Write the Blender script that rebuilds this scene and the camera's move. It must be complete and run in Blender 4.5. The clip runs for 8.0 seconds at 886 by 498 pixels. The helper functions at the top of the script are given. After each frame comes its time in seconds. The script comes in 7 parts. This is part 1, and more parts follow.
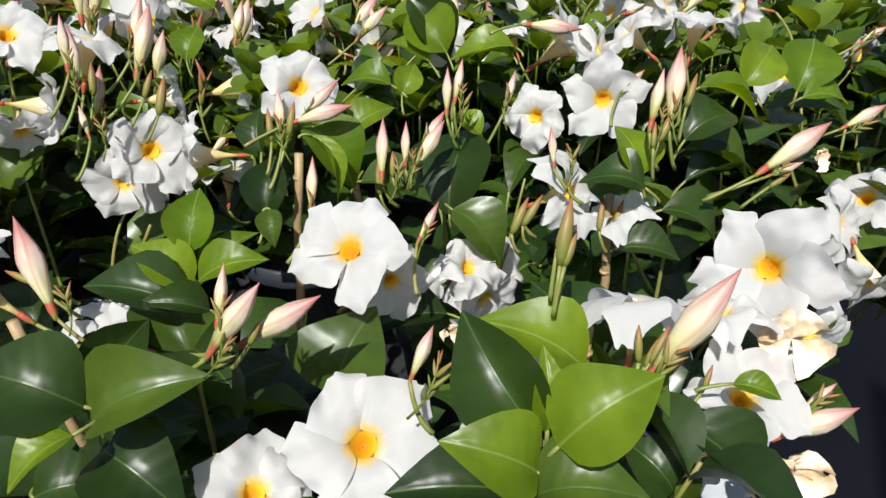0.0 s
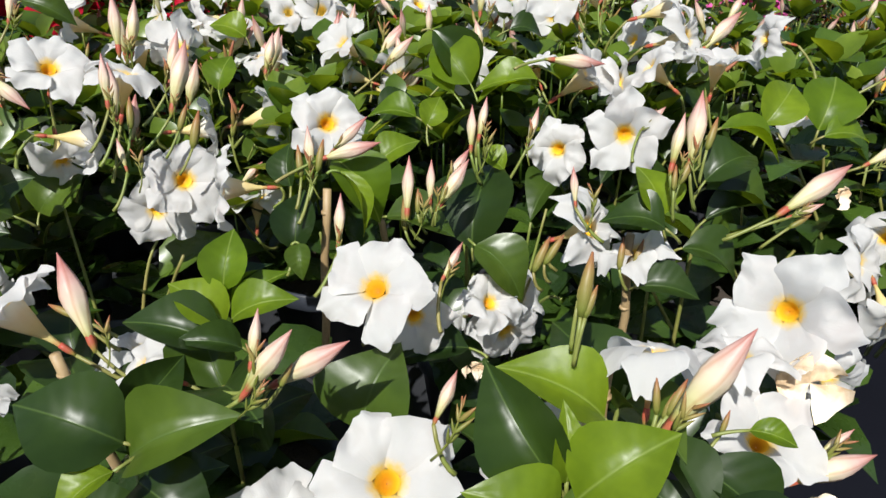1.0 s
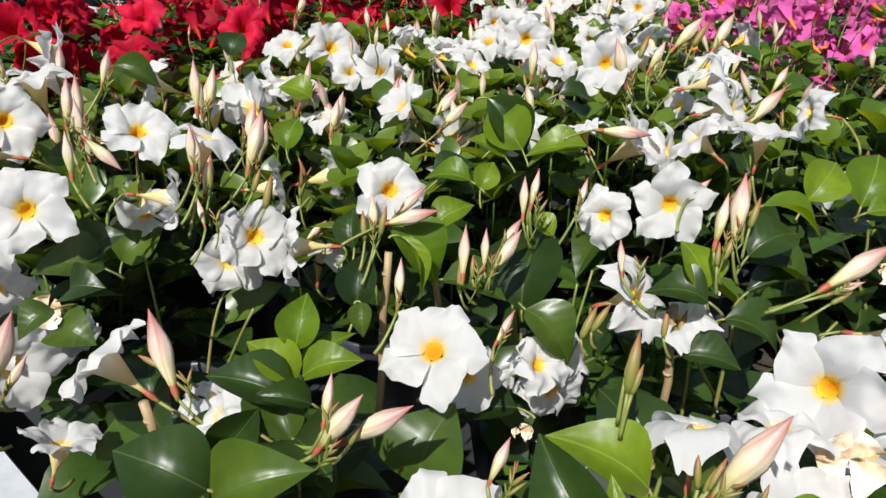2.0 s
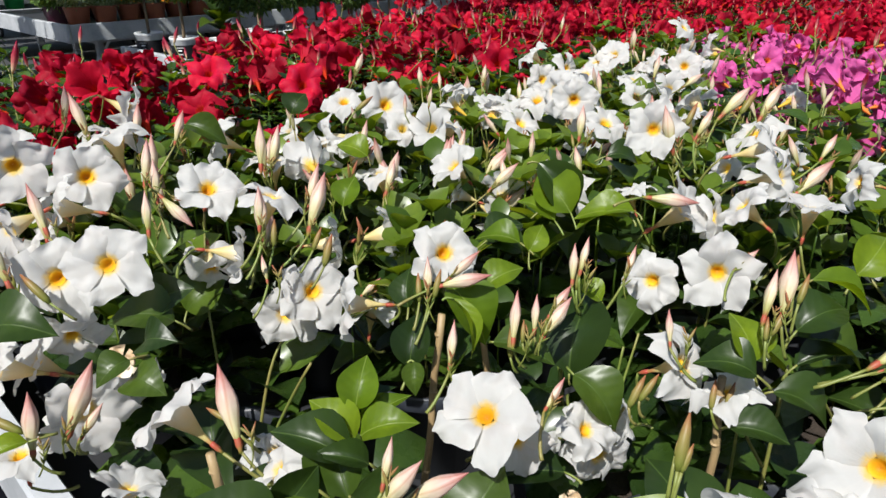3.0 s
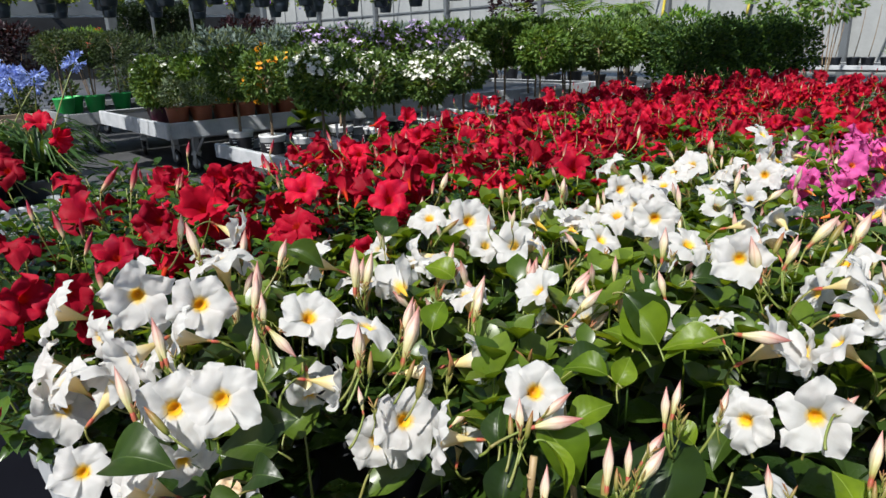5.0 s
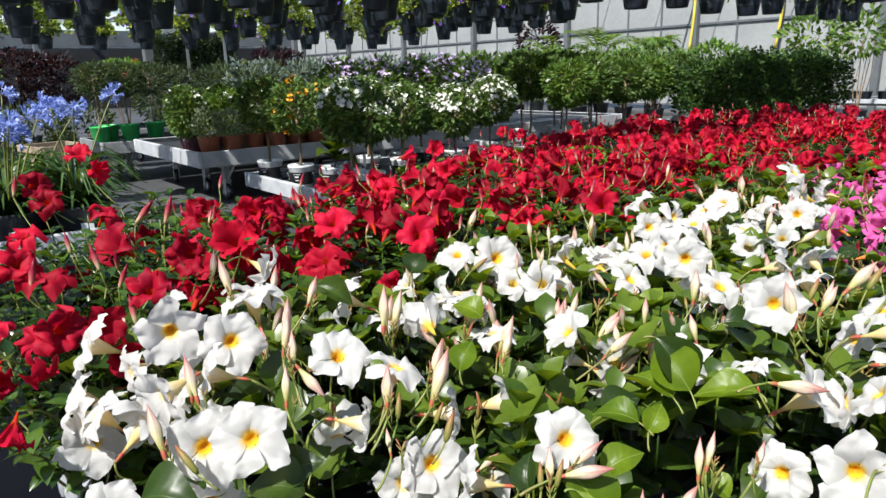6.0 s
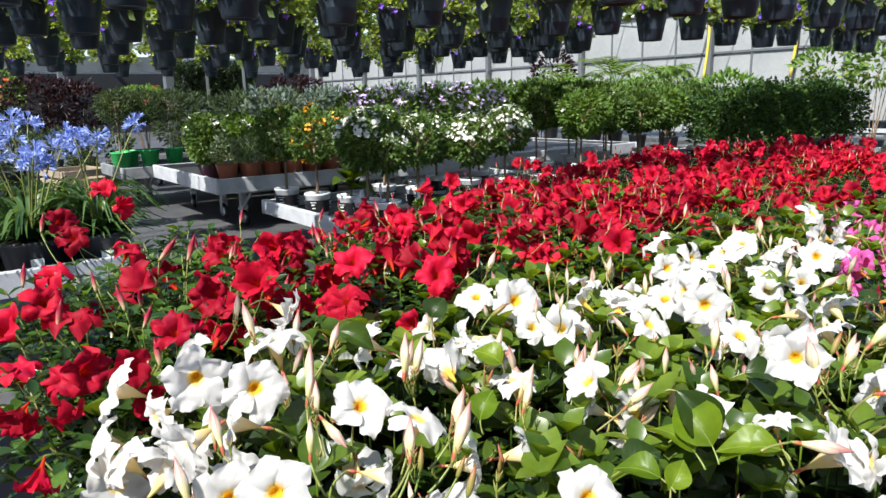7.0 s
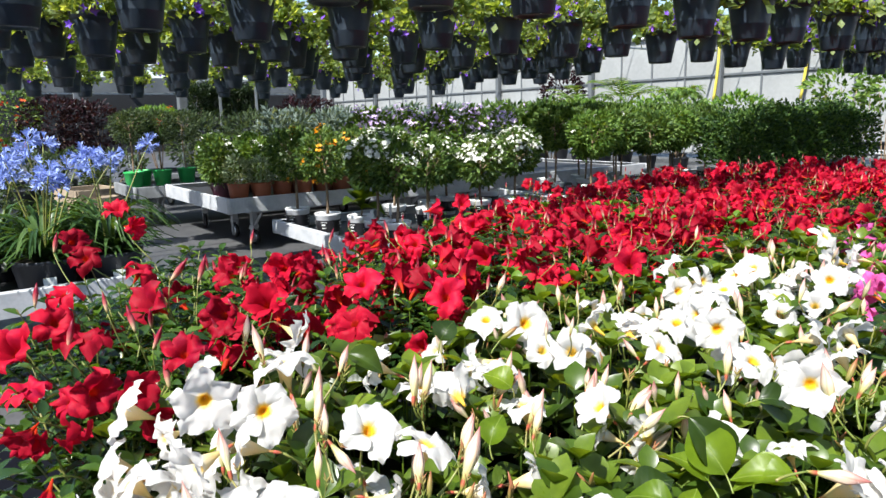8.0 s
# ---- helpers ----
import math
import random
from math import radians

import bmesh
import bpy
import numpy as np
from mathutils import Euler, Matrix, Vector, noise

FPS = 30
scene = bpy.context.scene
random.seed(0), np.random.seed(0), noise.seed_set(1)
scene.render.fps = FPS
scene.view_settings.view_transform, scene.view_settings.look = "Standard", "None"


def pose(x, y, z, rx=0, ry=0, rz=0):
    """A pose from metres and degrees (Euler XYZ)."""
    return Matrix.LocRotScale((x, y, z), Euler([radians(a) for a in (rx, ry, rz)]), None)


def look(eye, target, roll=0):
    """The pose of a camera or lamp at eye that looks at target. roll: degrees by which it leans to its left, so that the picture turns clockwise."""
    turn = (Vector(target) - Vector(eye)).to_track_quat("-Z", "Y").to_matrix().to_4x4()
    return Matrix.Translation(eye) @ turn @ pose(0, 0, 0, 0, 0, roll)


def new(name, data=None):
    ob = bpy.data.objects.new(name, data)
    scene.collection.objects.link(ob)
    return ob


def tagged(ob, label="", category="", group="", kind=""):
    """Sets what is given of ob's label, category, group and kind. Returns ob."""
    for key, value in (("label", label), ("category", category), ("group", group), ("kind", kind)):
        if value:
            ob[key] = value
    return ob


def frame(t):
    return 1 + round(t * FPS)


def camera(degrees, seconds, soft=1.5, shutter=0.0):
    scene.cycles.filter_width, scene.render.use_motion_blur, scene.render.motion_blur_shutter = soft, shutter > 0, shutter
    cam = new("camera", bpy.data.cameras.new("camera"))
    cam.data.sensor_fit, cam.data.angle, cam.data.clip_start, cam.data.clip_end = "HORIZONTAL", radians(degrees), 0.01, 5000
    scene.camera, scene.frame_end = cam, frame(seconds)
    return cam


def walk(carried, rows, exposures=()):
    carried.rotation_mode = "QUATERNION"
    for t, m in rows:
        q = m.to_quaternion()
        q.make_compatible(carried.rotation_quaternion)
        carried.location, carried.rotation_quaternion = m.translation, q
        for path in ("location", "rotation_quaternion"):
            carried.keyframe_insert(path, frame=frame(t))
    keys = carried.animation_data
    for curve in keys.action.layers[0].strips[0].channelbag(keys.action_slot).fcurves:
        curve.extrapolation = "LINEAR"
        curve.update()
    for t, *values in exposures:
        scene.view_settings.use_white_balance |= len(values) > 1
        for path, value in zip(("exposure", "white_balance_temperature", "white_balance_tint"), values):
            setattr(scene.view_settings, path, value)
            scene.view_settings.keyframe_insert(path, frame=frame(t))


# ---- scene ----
cam = camera(66.5, 8.0)
PATH = [
    (0, (-0.034, 0.0, 1.27), (0.128, 1.704, 0.237), -0.0),
    (0.5, (-0.038, 0.004, 1.282), (0.111, 1.71, 0.248), -0.1),
    (1, (-0.037, 0.0, 1.295), (0.069, 1.72, 0.281), -0.2),
    (1.5, (-0.041, -0.01, 1.314), (0.01, 1.737, 0.342), -0.3),
    (2.8, (-0.061, -0.031, 1.357), (-0.162, 1.783, 0.52), -0.3),
    (3, (-0.062, -0.033, 1.362), (-0.184, 1.789, 0.547), -0.3),
    (3.5, (-0.068, -0.039, 1.379), (-0.24, 1.802, 0.616), -0.5),
    (4, (-0.072, -0.042, 1.397), (-0.298, 1.813, 0.685), -1.1),
    (4.5, (-0.077, -0.043, 1.414), (-0.358, 1.829, 0.767), -1.7),
    (6, (-0.089, -0.042, 1.44), (-0.49, 1.852, 0.935), -1.6),
    (6.5, (-0.092, -0.045, 1.451), (-0.515, 1.853, 0.981), -1.5),
    (7, (-0.099, -0.047, 1.474), (-0.539, 1.855, 1.04), -1.3),
    (7.5, (-0.097, -0.046, 1.478), (-0.554, 1.86, 1.084), -1.2),
    (8, (-0.1, -0.045, 1.478), (-0.569, 1.862, 1.102), -1.2),
]
walk(cam, [(t, look(eye, target, roll)) for t, eye, target, roll in PATH], exposures=((0, 0.80), (1.5, 0.80), (3, 0.75), (3.5, 0.66), (4.5, 0.71), (6, 1.05), (8, 1.43)))

# ---- light, sky, exposure ----
world = bpy.data.worlds.new("sky")
scene.world = world
world.use_nodes = True
wn, wl = world.node_tree.nodes, world.node_tree.links
sky = wn.new("ShaderNodeTexSky")
sky.sky_type = "NISHITA"
sky.sun_disc = False
SUN_DIR = Vector((-0.22, -0.57, 0.80)).normalized()
sky.sun_elevation = math.asin(SUN_DIR.z)
sky.sun_rotation = math.atan2(SUN_DIR.x, SUN_DIR.y)
wl.new(sky.outputs[0], wn["Background"].inputs[0])
wn["Background"].inputs[1].default_value = 0.092
sun = new("sun", bpy.data.lights.new("sun", "SUN"))
sun.data.energy, sun.data.angle, sun.data.color = 5.0, radians(0.6), (1.0, 0.965, 0.925)
sun.matrix_world = look((0, 0, 9), Vector((0, 0, 9)) - SUN_DIR)

# ---- nursery axes: a to the right along the fronts of the benches, b away along the benches ----
FLOOR = 0.30
YARD = pose(0.03, 0.08, 0, 0, 0, -40)
rng = random.Random(7)


def at(a, b, z=0.0, turn=0.0):
    return YARD @ pose(a, b, z, 0, 0, turn)


# ---- materials ----
def nodes_of(name):
    m = bpy.data.materials.new(name)
    m.use_nodes = True
    t = m.node_tree
    return m, t, t.nodes["Principled BSDF"], t.nodes["Material Output"]


def ramp(t, fac, stops):
    r = t.nodes.new("ShaderNodeValToRGB")
    while len(r.color_ramp.elements) < len(stops):
        r.color_ramp.elements.new(0.5)
    for e, (p, c) in zip(r.color_ramp.elements, stops):
        e.position, e.color = p, (*c, 1)
    t.links.new(fac, r.inputs[0])
    return r.outputs[0]


def noise_tex(t, scale, detail=4.0, rough=0.55):
    n = t.nodes.new("ShaderNodeTexNoise")
    n.inputs["Scale"].default_value, n.inputs["Detail"].default_value, n.inputs["Roughness"].default_value = scale, detail, rough
    c = t.nodes.new("ShaderNodeTexCoord")
    t.links.new(c.outputs["Object"], n.inputs["Vector"])
    return n.outputs["Fac"]


def mix(t, kind, fac, a, b):
    n = t.nodes.new("ShaderNodeMix")
    n.data_type, n.blend_type = "RGBA", kind
    for socket, v in ((n.inputs[0], fac), (n.inputs[6], a), (n.inputs[7], b)):
        if isinstance(v, (int, float)):
            socket.default_value = v
        elif isinstance(v, tuple):
            socket.default_value = (*v, 1)
        else:
            t.links.new(v, socket)
    return n.outputs[2]


def calc(t, op, a, b=0.0, c=0.0):
    n = t.nodes.new("ShaderNodeMath")
    n.operation = op
    for socket, v in zip(n.inputs, (a, b, c)):
        if isinstance(v, (int, float)):
            socket.default_value = v
        else:
            t.links.new(v, socket)
    return n.outputs[0]


def local_xyz(t):
    c, s = t.nodes.new("ShaderNodeTexCoord"), t.nodes.new("ShaderNodeSeparateXYZ")
    t.links.new(c.outputs["Object"], s.inputs[0])
    return s.outputs


def bump(t, p, height, strength, dist=0.001):
    b = t.nodes.new("ShaderNodeBump")
    b.inputs["Strength"].default_value, b.inputs["Distance"].default_value = strength, dist
    t.links.new(height, b.inputs["Height"])
    t.links.new(b.outputs[0], p.inputs["Normal"])
    return b.outputs[0]


def let_through(t, p, out, color, amount, normal=None):
    """Adds the light that passes through a thin leaf or petal."""
    tr, mx = t.nodes.new("ShaderNodeBsdfTranslucent"), t.nodes.new("ShaderNodeMixShader")
    if isinstance(color, tuple):
        tr.inputs[0].default_value = (*color, 1)
    else:
        t.links.new(color, tr.inputs[0])
    if normal:
        t.links.new(normal, tr.inputs["Normal"])
    mx.inputs[0].default_value = amount
    t.links.new(p.outputs[0], mx.inputs[1])
    t.links.new(tr.outputs[0], mx.inputs[2])
    t.links.new(mx.outputs[0], out.inputs[0])


def plain(name, c1, c2, rough=0.6, metal=0.0, coarse=3.0, fine=60.0, relief=0.3, depth=0.001, spec=0.5):
    """Two shades of one colour in stains, with a fine grain and relief on top."""
    m, t, p, out = nodes_of(name)
    big, small = noise_tex(t, coarse, 5), noise_tex(t, fine, 3)
    col = ramp(t, big, [(0.35, c1), (0.65, c2)])
    shade = ramp(t, small, [(0.2, (0.82,) * 3), (0.8, (1.0,) * 3)])
    t.links.new(mix(t, "MULTIPLY", 1.0, col, shade), p.inputs["Base Color"])
    p.inputs["Roughness"].default_value, p.inputs["Metallic"].default_value = rough, metal
    p.inputs["Specular IOR Level"].default_value = spec
    bump(t, p, small, relief, depth)
    return m


def rand_of(t, per_island):
    if per_island:
        return t.nodes.new("ShaderNodeNewGeometry").outputs["Random Per Island"]
    return t.nodes.new("ShaderNodeObjectInfo").outputs["Random"]


def leaf_material(name, stops, rough=0.3, per_island=False, rib=0.0, rib_col=(0.085, 0.150, 0.035), through_amount=0.26, spec=0.36):
    """Glossy leaf: shade by chance from the stops, mottling, and a pale midrib where the leaf is big."""
    m, t, p, out = nodes_of(name)
    r = rand_of(t, per_island)
    col = ramp(t, r, stops)
    mott = ramp(t, noise_tex(t, 45.0, 4), [(0.3, (0.72, 0.76, 0.7)), (0.7, (1.1, 1.08, 1.0))])
    col = mix(t, "MULTIPLY", 1.0, col, mott)
    h = noise_tex(t, 160.0, 2)
    if rib:
        x, y, z = local_xyz(t)
        d = calc(t, "ABSOLUTE", y)
        line = calc(t, "SMOOTH_MIN", calc(t, "DIVIDE", d, rib), 1.0, 0.2)
        col = mix(t, "MIX", calc(t, "MULTIPLY", calc(t, "SUBTRACT", 1.0, line), 0.75), col, rib_col)
        vein = t.nodes.new("ShaderNodeTexWave")
        vein.inputs["Scale"].default_value, vein.inputs["Distortion"].default_value = 34.0, 0.6
        c = t.nodes.new("ShaderNodeCombineXYZ")
        t.links.new(calc(t, "SUBTRACT", x, calc(t, "MULTIPLY", d, 0.8)), c.inputs[0])
        t.links.new(c.outputs[0], vein.inputs["Vector"])
        h = calc(t, "ADD", calc(t, "MULTIPLY", vein.outputs["Fac"], 0.35), calc(t, "MULTIPLY", h, 0.3))
        h = calc(t, "ADD", h, calc(t, "MULTIPLY", line, 0.8))
        h = calc(t, "ADD", h, calc(t, "MULTIPLY", noise_tex(t, 38.0, 2), 1.6))
        n = bump(t, p, h, 0.28, 0.001)
    else:
        n = None
    t.links.new(col, p.inputs["Base Color"])
    p.inputs["Specular IOR Level"].default_value = spec
    t.links.new(calc(t, "MULTIPLY_ADD", noise_tex(t, 70.0), 0.25, rough - 0.1), p.inputs["Roughness"])
    let_through(t, p, out, mix(t, "MULTIPLY", 1.0, col, (3.0, 2.5, 0.7)), through_amount, n)
    return m


def petal_material(name, base, glow, throat=(0.80, 0.42, 0.02), inner=0.0088, outer=0.0122, tint=(1, 1, 1), amount=0.3, spec=0.2, vary=0.0):
    """Thin petal with fine veins, coloured at the throat, with a faint blush on some of the flowers."""
    m, t, p, out = nodes_of(name)
    x, y, z = local_xyz(t)
    r = calc(t, "SQRT", calc(t, "ADD", calc(t, "MULTIPLY", x, x), calc(t, "MULTIPLY", y, y)))
    r = calc(t, "ADD", r, calc(t, "MULTIPLY", calc(t, "SUBTRACT", noise_tex(t, 220.0, 2), 0.5), 0.006))
    blush = ramp(t, noise_tex(t, 38.0, 3), [(0.45, base), (0.8, tuple(b * k for b, k in zip(base, tint)))])
    rnd = t.nodes.new("ShaderNodeObjectInfo").outputs["Random"]
    col = mix(t, "MIX", calc(t, "MULTIPLY", rnd, 0.9), base, blush)
    if vary:
        turn = calc(t, "FRACT", calc(t, "MULTIPLY", rnd, 17.3))
        col = mix(t, "MULTIPLY", 1.0, col, ramp(t, turn, [(0.0, (1 - vary,) * 3), (1.0, (1 + 0.4 * vary,) * 3)]))
    near = t.nodes.new("ShaderNodeMapRange")
    near.inputs[1].default_value, near.inputs[2].default_value = outer, inner
    t.links.new(r, near.inputs[0])
    col = mix(t, "MIX", near.outputs[0], col, throat)
    t.links.new(col, p.inputs["Base Color"])
    p.inputs["Roughness"].default_value = 0.62
    p.inputs["Specular IOR Level"].default_value = spec
    way = t.nodes.new("ShaderNodeCombineXYZ")
    t.links.new(calc(t, "MULTIPLY", calc(t, "ARCTAN2", y, x), 9.0), way.inputs[0])
    t.links.new(calc(t, "MULTIPLY", r, 70.0), way.inputs[1])
    t.links.new(calc(t, "MULTIPLY", rnd, 40.0), way.inputs[2])
    crepe = t.nodes.new("ShaderNodeTexNoise")
    crepe.inputs["Scale"].default_value, crepe.inputs["Detail"].default_value = 1.0, 4.0
    t.links.new(way.outputs[0], crepe.inputs["Vector"])
    height = calc(t, "ADD", noise_tex(t, 120.0, 4), calc(t, "MULTIPLY", noise_tex(t, 34.0, 2), 2.5))
    n = bump(t, p, calc(t, "ADD", height, calc(t, "MULTIPLY", crepe.outputs["Fac"], 1.3)), 0.18, 0.0012)
    let_through(t, p, out, mix(t, "MULTIPLY", 1.0, col, glow), amount, n)
    return m


def along_material(name, axis_stops, length, rough=0.5, amount=0.2, spec=0.3, streak=0.0):
    """Colour that runs along the local z from 0 to the length."""
    m, t, p, out = nodes_of(name)
    x, y, z = local_xyz(t)
    f = calc(t, "ADD", calc(t, "DIVIDE", z, length), calc(t, "MULTIPLY", calc(t, "SUBTRACT", noise_tex(t, 90.0, 3), 0.5), 0.25))
    f = calc(t, "ADD", f, calc(t, "MULTIPLY", calc(t, "SUBTRACT", t.nodes.new("ShaderNodeObjectInfo").outputs["Random"], 0.5), 0.22))
    col = ramp(t, f, axis_stops)
    if streak:
        turn = calc(t, "ADD", calc(t, "MULTIPLY", calc(t, "ARCTAN2", y, x), 5.0), calc(t, "MULTIPLY", z, streak))
        seam = calc(t, "POWER", calc(t, "MULTIPLY_ADD", calc(t, "SINE", turn), 0.5, 0.5), 6.0)
        col = mix(t, "MULTIPLY", calc(t, "MULTIPLY", seam, 0.7), col, (0.80, 0.62, 0.54))
    t.links.new(col, p.inputs["Base Color"])
    p.inputs["Roughness"].default_value = rough
    p.inputs["Specular IOR Level"].default_value = spec
    bump(t, p, noise_tex(t, 150.0, 3), 0.3, 0.001)
    let_through(t, p, out, col, amount)
    return m


GREENS = [(0.0, (0.013, 0.029, 0.007)), (0.5, (0.026, 0.052, 0.010)), (0.85, (0.046, 0.086, 0.013)), (1.0, (0.080, 0.126, 0.017))]
M_LEAF = leaf_material("mandevilla_leaf", [(0.0, (0.012, 0.026, 0.006)), (0.6, (0.024, 0.047, 0.008)), (1.0, (0.060, 0.098, 0.011))], 0.34, rib=0.0008, rib_col=(0.060, 0.100, 0.022), spec=0.32)
M_LEAF_YOUNG = leaf_material("young_leaf", [(0.0, (0.082, 0.142, 0.008)), (1.0, (0.158, 0.226, 0.014))], 0.34, rib=0.0010, rib_col=(0.20, 0.27, 0.06), through_amount=0.42, spec=0.26)
M_FOLIAGE = leaf_material("mandevilla_foliage", GREENS, 0.26, per_island=True)
M_FOLIAGE_YOUNG = leaf_material("young_foliage", [(0.0, (0.028, 0.060, 0.010)), (0.6, (0.066, 0.116, 0.013)), (1.0, (0.140, 0.196, 0.021))], 0.30, per_island=True, through_amount=0.36)
M_FOLIAGE_RED = leaf_material("small_glossy_foliage", [(0.0, (0.011, 0.029, 0.008)), (0.6, (0.024, 0.057, 0.011)), (1.0, (0.070, 0.128, 0.018))], 0.22, per_island=True, spec=0.5)
M_FOLIAGE_RED_TIP = leaf_material("glossy_shoot_tip", [(0.0, (0.020, 0.055, 0.010)), (0.6, (0.05, 0.12, 0.014)), (1.0, (0.12, 0.20, 0.02))], 0.28, per_island=True)
M_PETAL = petal_material("white_petal", (0.70, 0.695, 0.68), (1.03, 1.0, 0.96), tint=(1.0, 0.93, 0.91), inner=0.0072, outer=0.0136, throat=(0.88, 0.63, 0.10), amount=0.56)
M_PETAL_RED = petal_material("red_petal", (0.47, 0.005, 0.027), (1.3, 0.8, 1.0), throat=(0.50, 0.03, 0.006), inner=0.005, outer=0.010, tint=(0.5, 1.0, 1.5), amount=0.34, spec=0.16, vary=0.5)
M_PETAL_PINK = petal_material("pink_petal", (0.66, 0.115, 0.36), (1.2, 1.0, 1.0), throat=(0.8, 0.25, 0.05), inner=0.006, outer=0.010, tint=(0.95, 0.7, 0.9), amount=0.34, vary=0.35)
M_TUBE = along_material("cream_tube", [(0.0, (0.46, 0.22, 0.08)), (0.16, (0.60, 0.50, 0.20)), (0.5, (0.70, 0.56, 0.26)), (0.8, (0.72, 0.63, 0.40)), (1.0, (0.72, 0.70, 0.60))], 0.044, 0.5, 0.34)
M_THROAT = along_material("orange_throat", [(0.0, (0.55, 0.22, 0.006)), (0.25, (0.72, 0.36, 0.010)), (0.6, (0.86, 0.53, 0.03)), (1.0, (0.89, 0.64, 0.10))], 0.010, 0.6, 0.35)
M_BUD = along_material("cream_pink_bud", [(0.0, (0.30, 0.13, 0.05)), (0.10, (0.36, 0.36, 0.12)), (0.28, (0.56, 0.52, 0.29)), (0.52, (0.64, 0.53, 0.40)), (0.78, (0.56, 0.36, 0.31)), (1.0, (0.40, 0.16, 0.14))], 0.054, 0.45, 0.22, streak=-90.0)
M_BUD_YOUNG = along_material("green_brown_bud", [(0.0, (0.13, 0.15, 0.028)), (0.5, (0.22, 0.17, 0.05)), (1.0, (0.28, 0.10, 0.05))], 0.022, 0.45, 0.15)
M_BUD_RED = along_material("crimson_bud", [(0.0, (0.28, 0.26, 0.08)), (0.25, (0.58, 0.42, 0.26)), (0.45, (0.48, 0.14, 0.13)), (0.8, (0.26, 0.008, 0.030)), (1.0, (0.20, 0.006, 0.024))], 0.040, 0.4, 0.2)
M_CALYX = along_material("red_green_calyx", [(0.0, (0.20, 0.22, 0.04)), (0.45, (0.32, 0.09, 0.045)), (1.0, (0.36, 0.06, 0.04))], 0.014, 0.5, 0.15)
M_STEM = plain("green_stem", (0.14, 0.20, 0.035), (0.20, 0.17, 0.05), 0.5, coarse=12, fine=150)
M_BAMBOO = plain("bamboo_cane", (0.24, 0.16, 0.075), (0.34, 0.24, 0.12), 0.55, coarse=18, fine=190)
M_DRY = plain("withered_petal", (0.50, 0.32, 0.16), (0.74, 0.66, 0.52), 0.8, coarse=40, fine=200, relief=0.6)
M_POT = plain("black_plastic", (0.020, 0.024, 0.032), (0.030, 0.034, 0.044), 0.42, coarse=4, fine=220, relief=0.15)
M_HANG = plain("anthracite_plastic", (0.017, 0.025, 0.037), (0.027, 0.038, 0.053), 0.36, coarse=9, fine=260, relief=0.2)
M_SOIL = plain("peat_soil", (0.018, 0.012, 0.008), (0.045, 0.032, 0.022), 0.95, coarse=25, fine=260, relief=0.9, depth=0.004)
M_WHITE = plain("white_painted_metal", (0.74, 0.75, 0.76), (0.80, 0.81, 0.82), 0.42, coarse=2.2, fine=40, relief=0.06)
M_BENCH = plain("weathered_white_metal", (0.33, 0.35, 0.37), (0.50, 0.51, 0.53), 0.5, coarse=5.0, fine=60, relief=0.1)
M_WORN = plain("worn_grey_metal", (0.15, 0.16, 0.165), (0.24, 0.25, 0.26), 0.55, coarse=6.0, fine=60, relief=0.1)
M_TRAY = plain("dark_bench_tray", (0.014, 0.015, 0.018), (0.026, 0.027, 0.030), 0.6, coarse=4, fine=60)
M_STEEL = plain("galvanised_steel", (0.42, 0.44, 0.46), (0.55, 0.57, 0.59), 0.42, 0.85, coarse=6, fine=90, relief=0.1)
M_RUBBER = plain("black_rubber", (0.014, 0.014, 0.015), (0.022, 0.022, 0.024), 0.6)
M_TERRA = plain("terracotta_plastic", (0.30, 0.085, 0.040), (0.36, 0.11, 0.055), 0.55, coarse=8, fine=120)
M_GREENPOT = plain("bright_green_plastic", (0.03, 0.40, 0.09), (0.04, 0.46, 0.11), 0.38, coarse=6, fine=90, relief=0.08)
M_WHITEPOT = plain("white_plastic", (0.70, 0.71, 0.72), (0.78, 0.78, 0.78), 0.4, coarse=6, fine=90, relief=0.08)
M_PRINT = plain("dark_print", (0.008, 0.009, 0.013), (0.020, 0.018, 0.020), 0.45, coarse=60, fine=140)
M_TAG = plain("pale_plastic_tag", (0.72, 0.76, 0.74), (0.80, 0.82, 0.80), 0.35, coarse=30, fine=100, relief=0.05)
M_BARK = plain("brown_bark", (0.15, 0.100, 0.060), (0.28, 0.200, 0.125), 0.85, coarse=18, fine=140, relief=0.8, depth=0.003)
M_WOOD = plain("grey_pallet_wood", (0.22, 0.17, 0.12), (0.34, 0.27, 0.19), 0.8, coarse=5, fine=70, relief=0.5)
M_WALL = plain("white_greenhouse_panel", (0.25, 0.26, 0.26), (0.32, 0.33, 0.325), 0.55, coarse=0.6, fine=9, relief=0.05)
M_GREY = plain("grey_painted_steel", (0.085, 0.095, 0.103), (0.12, 0.132, 0.142), 0.5, coarse=2, fine=40, relief=0.1)
M_HOSE = plain("yellow_hose", (0.62, 0.50, 0.06), (0.70, 0.58, 0.10), 0.45)
M_FLOOR_SHADE = plain("near_black_floor_shade", (0.0035, 0.0038, 0.006), (0.006, 0.0065, 0.010), 0.9, coarse=0.8, fine=160, relief=0.3, depth=0.002, spec=0.05)
M_DARK = plain("dark_shade_cloth", (0.022, 0.026, 0.028), (0.040, 0.045, 0.046), 0.9, coarse=1.2, fine=40)


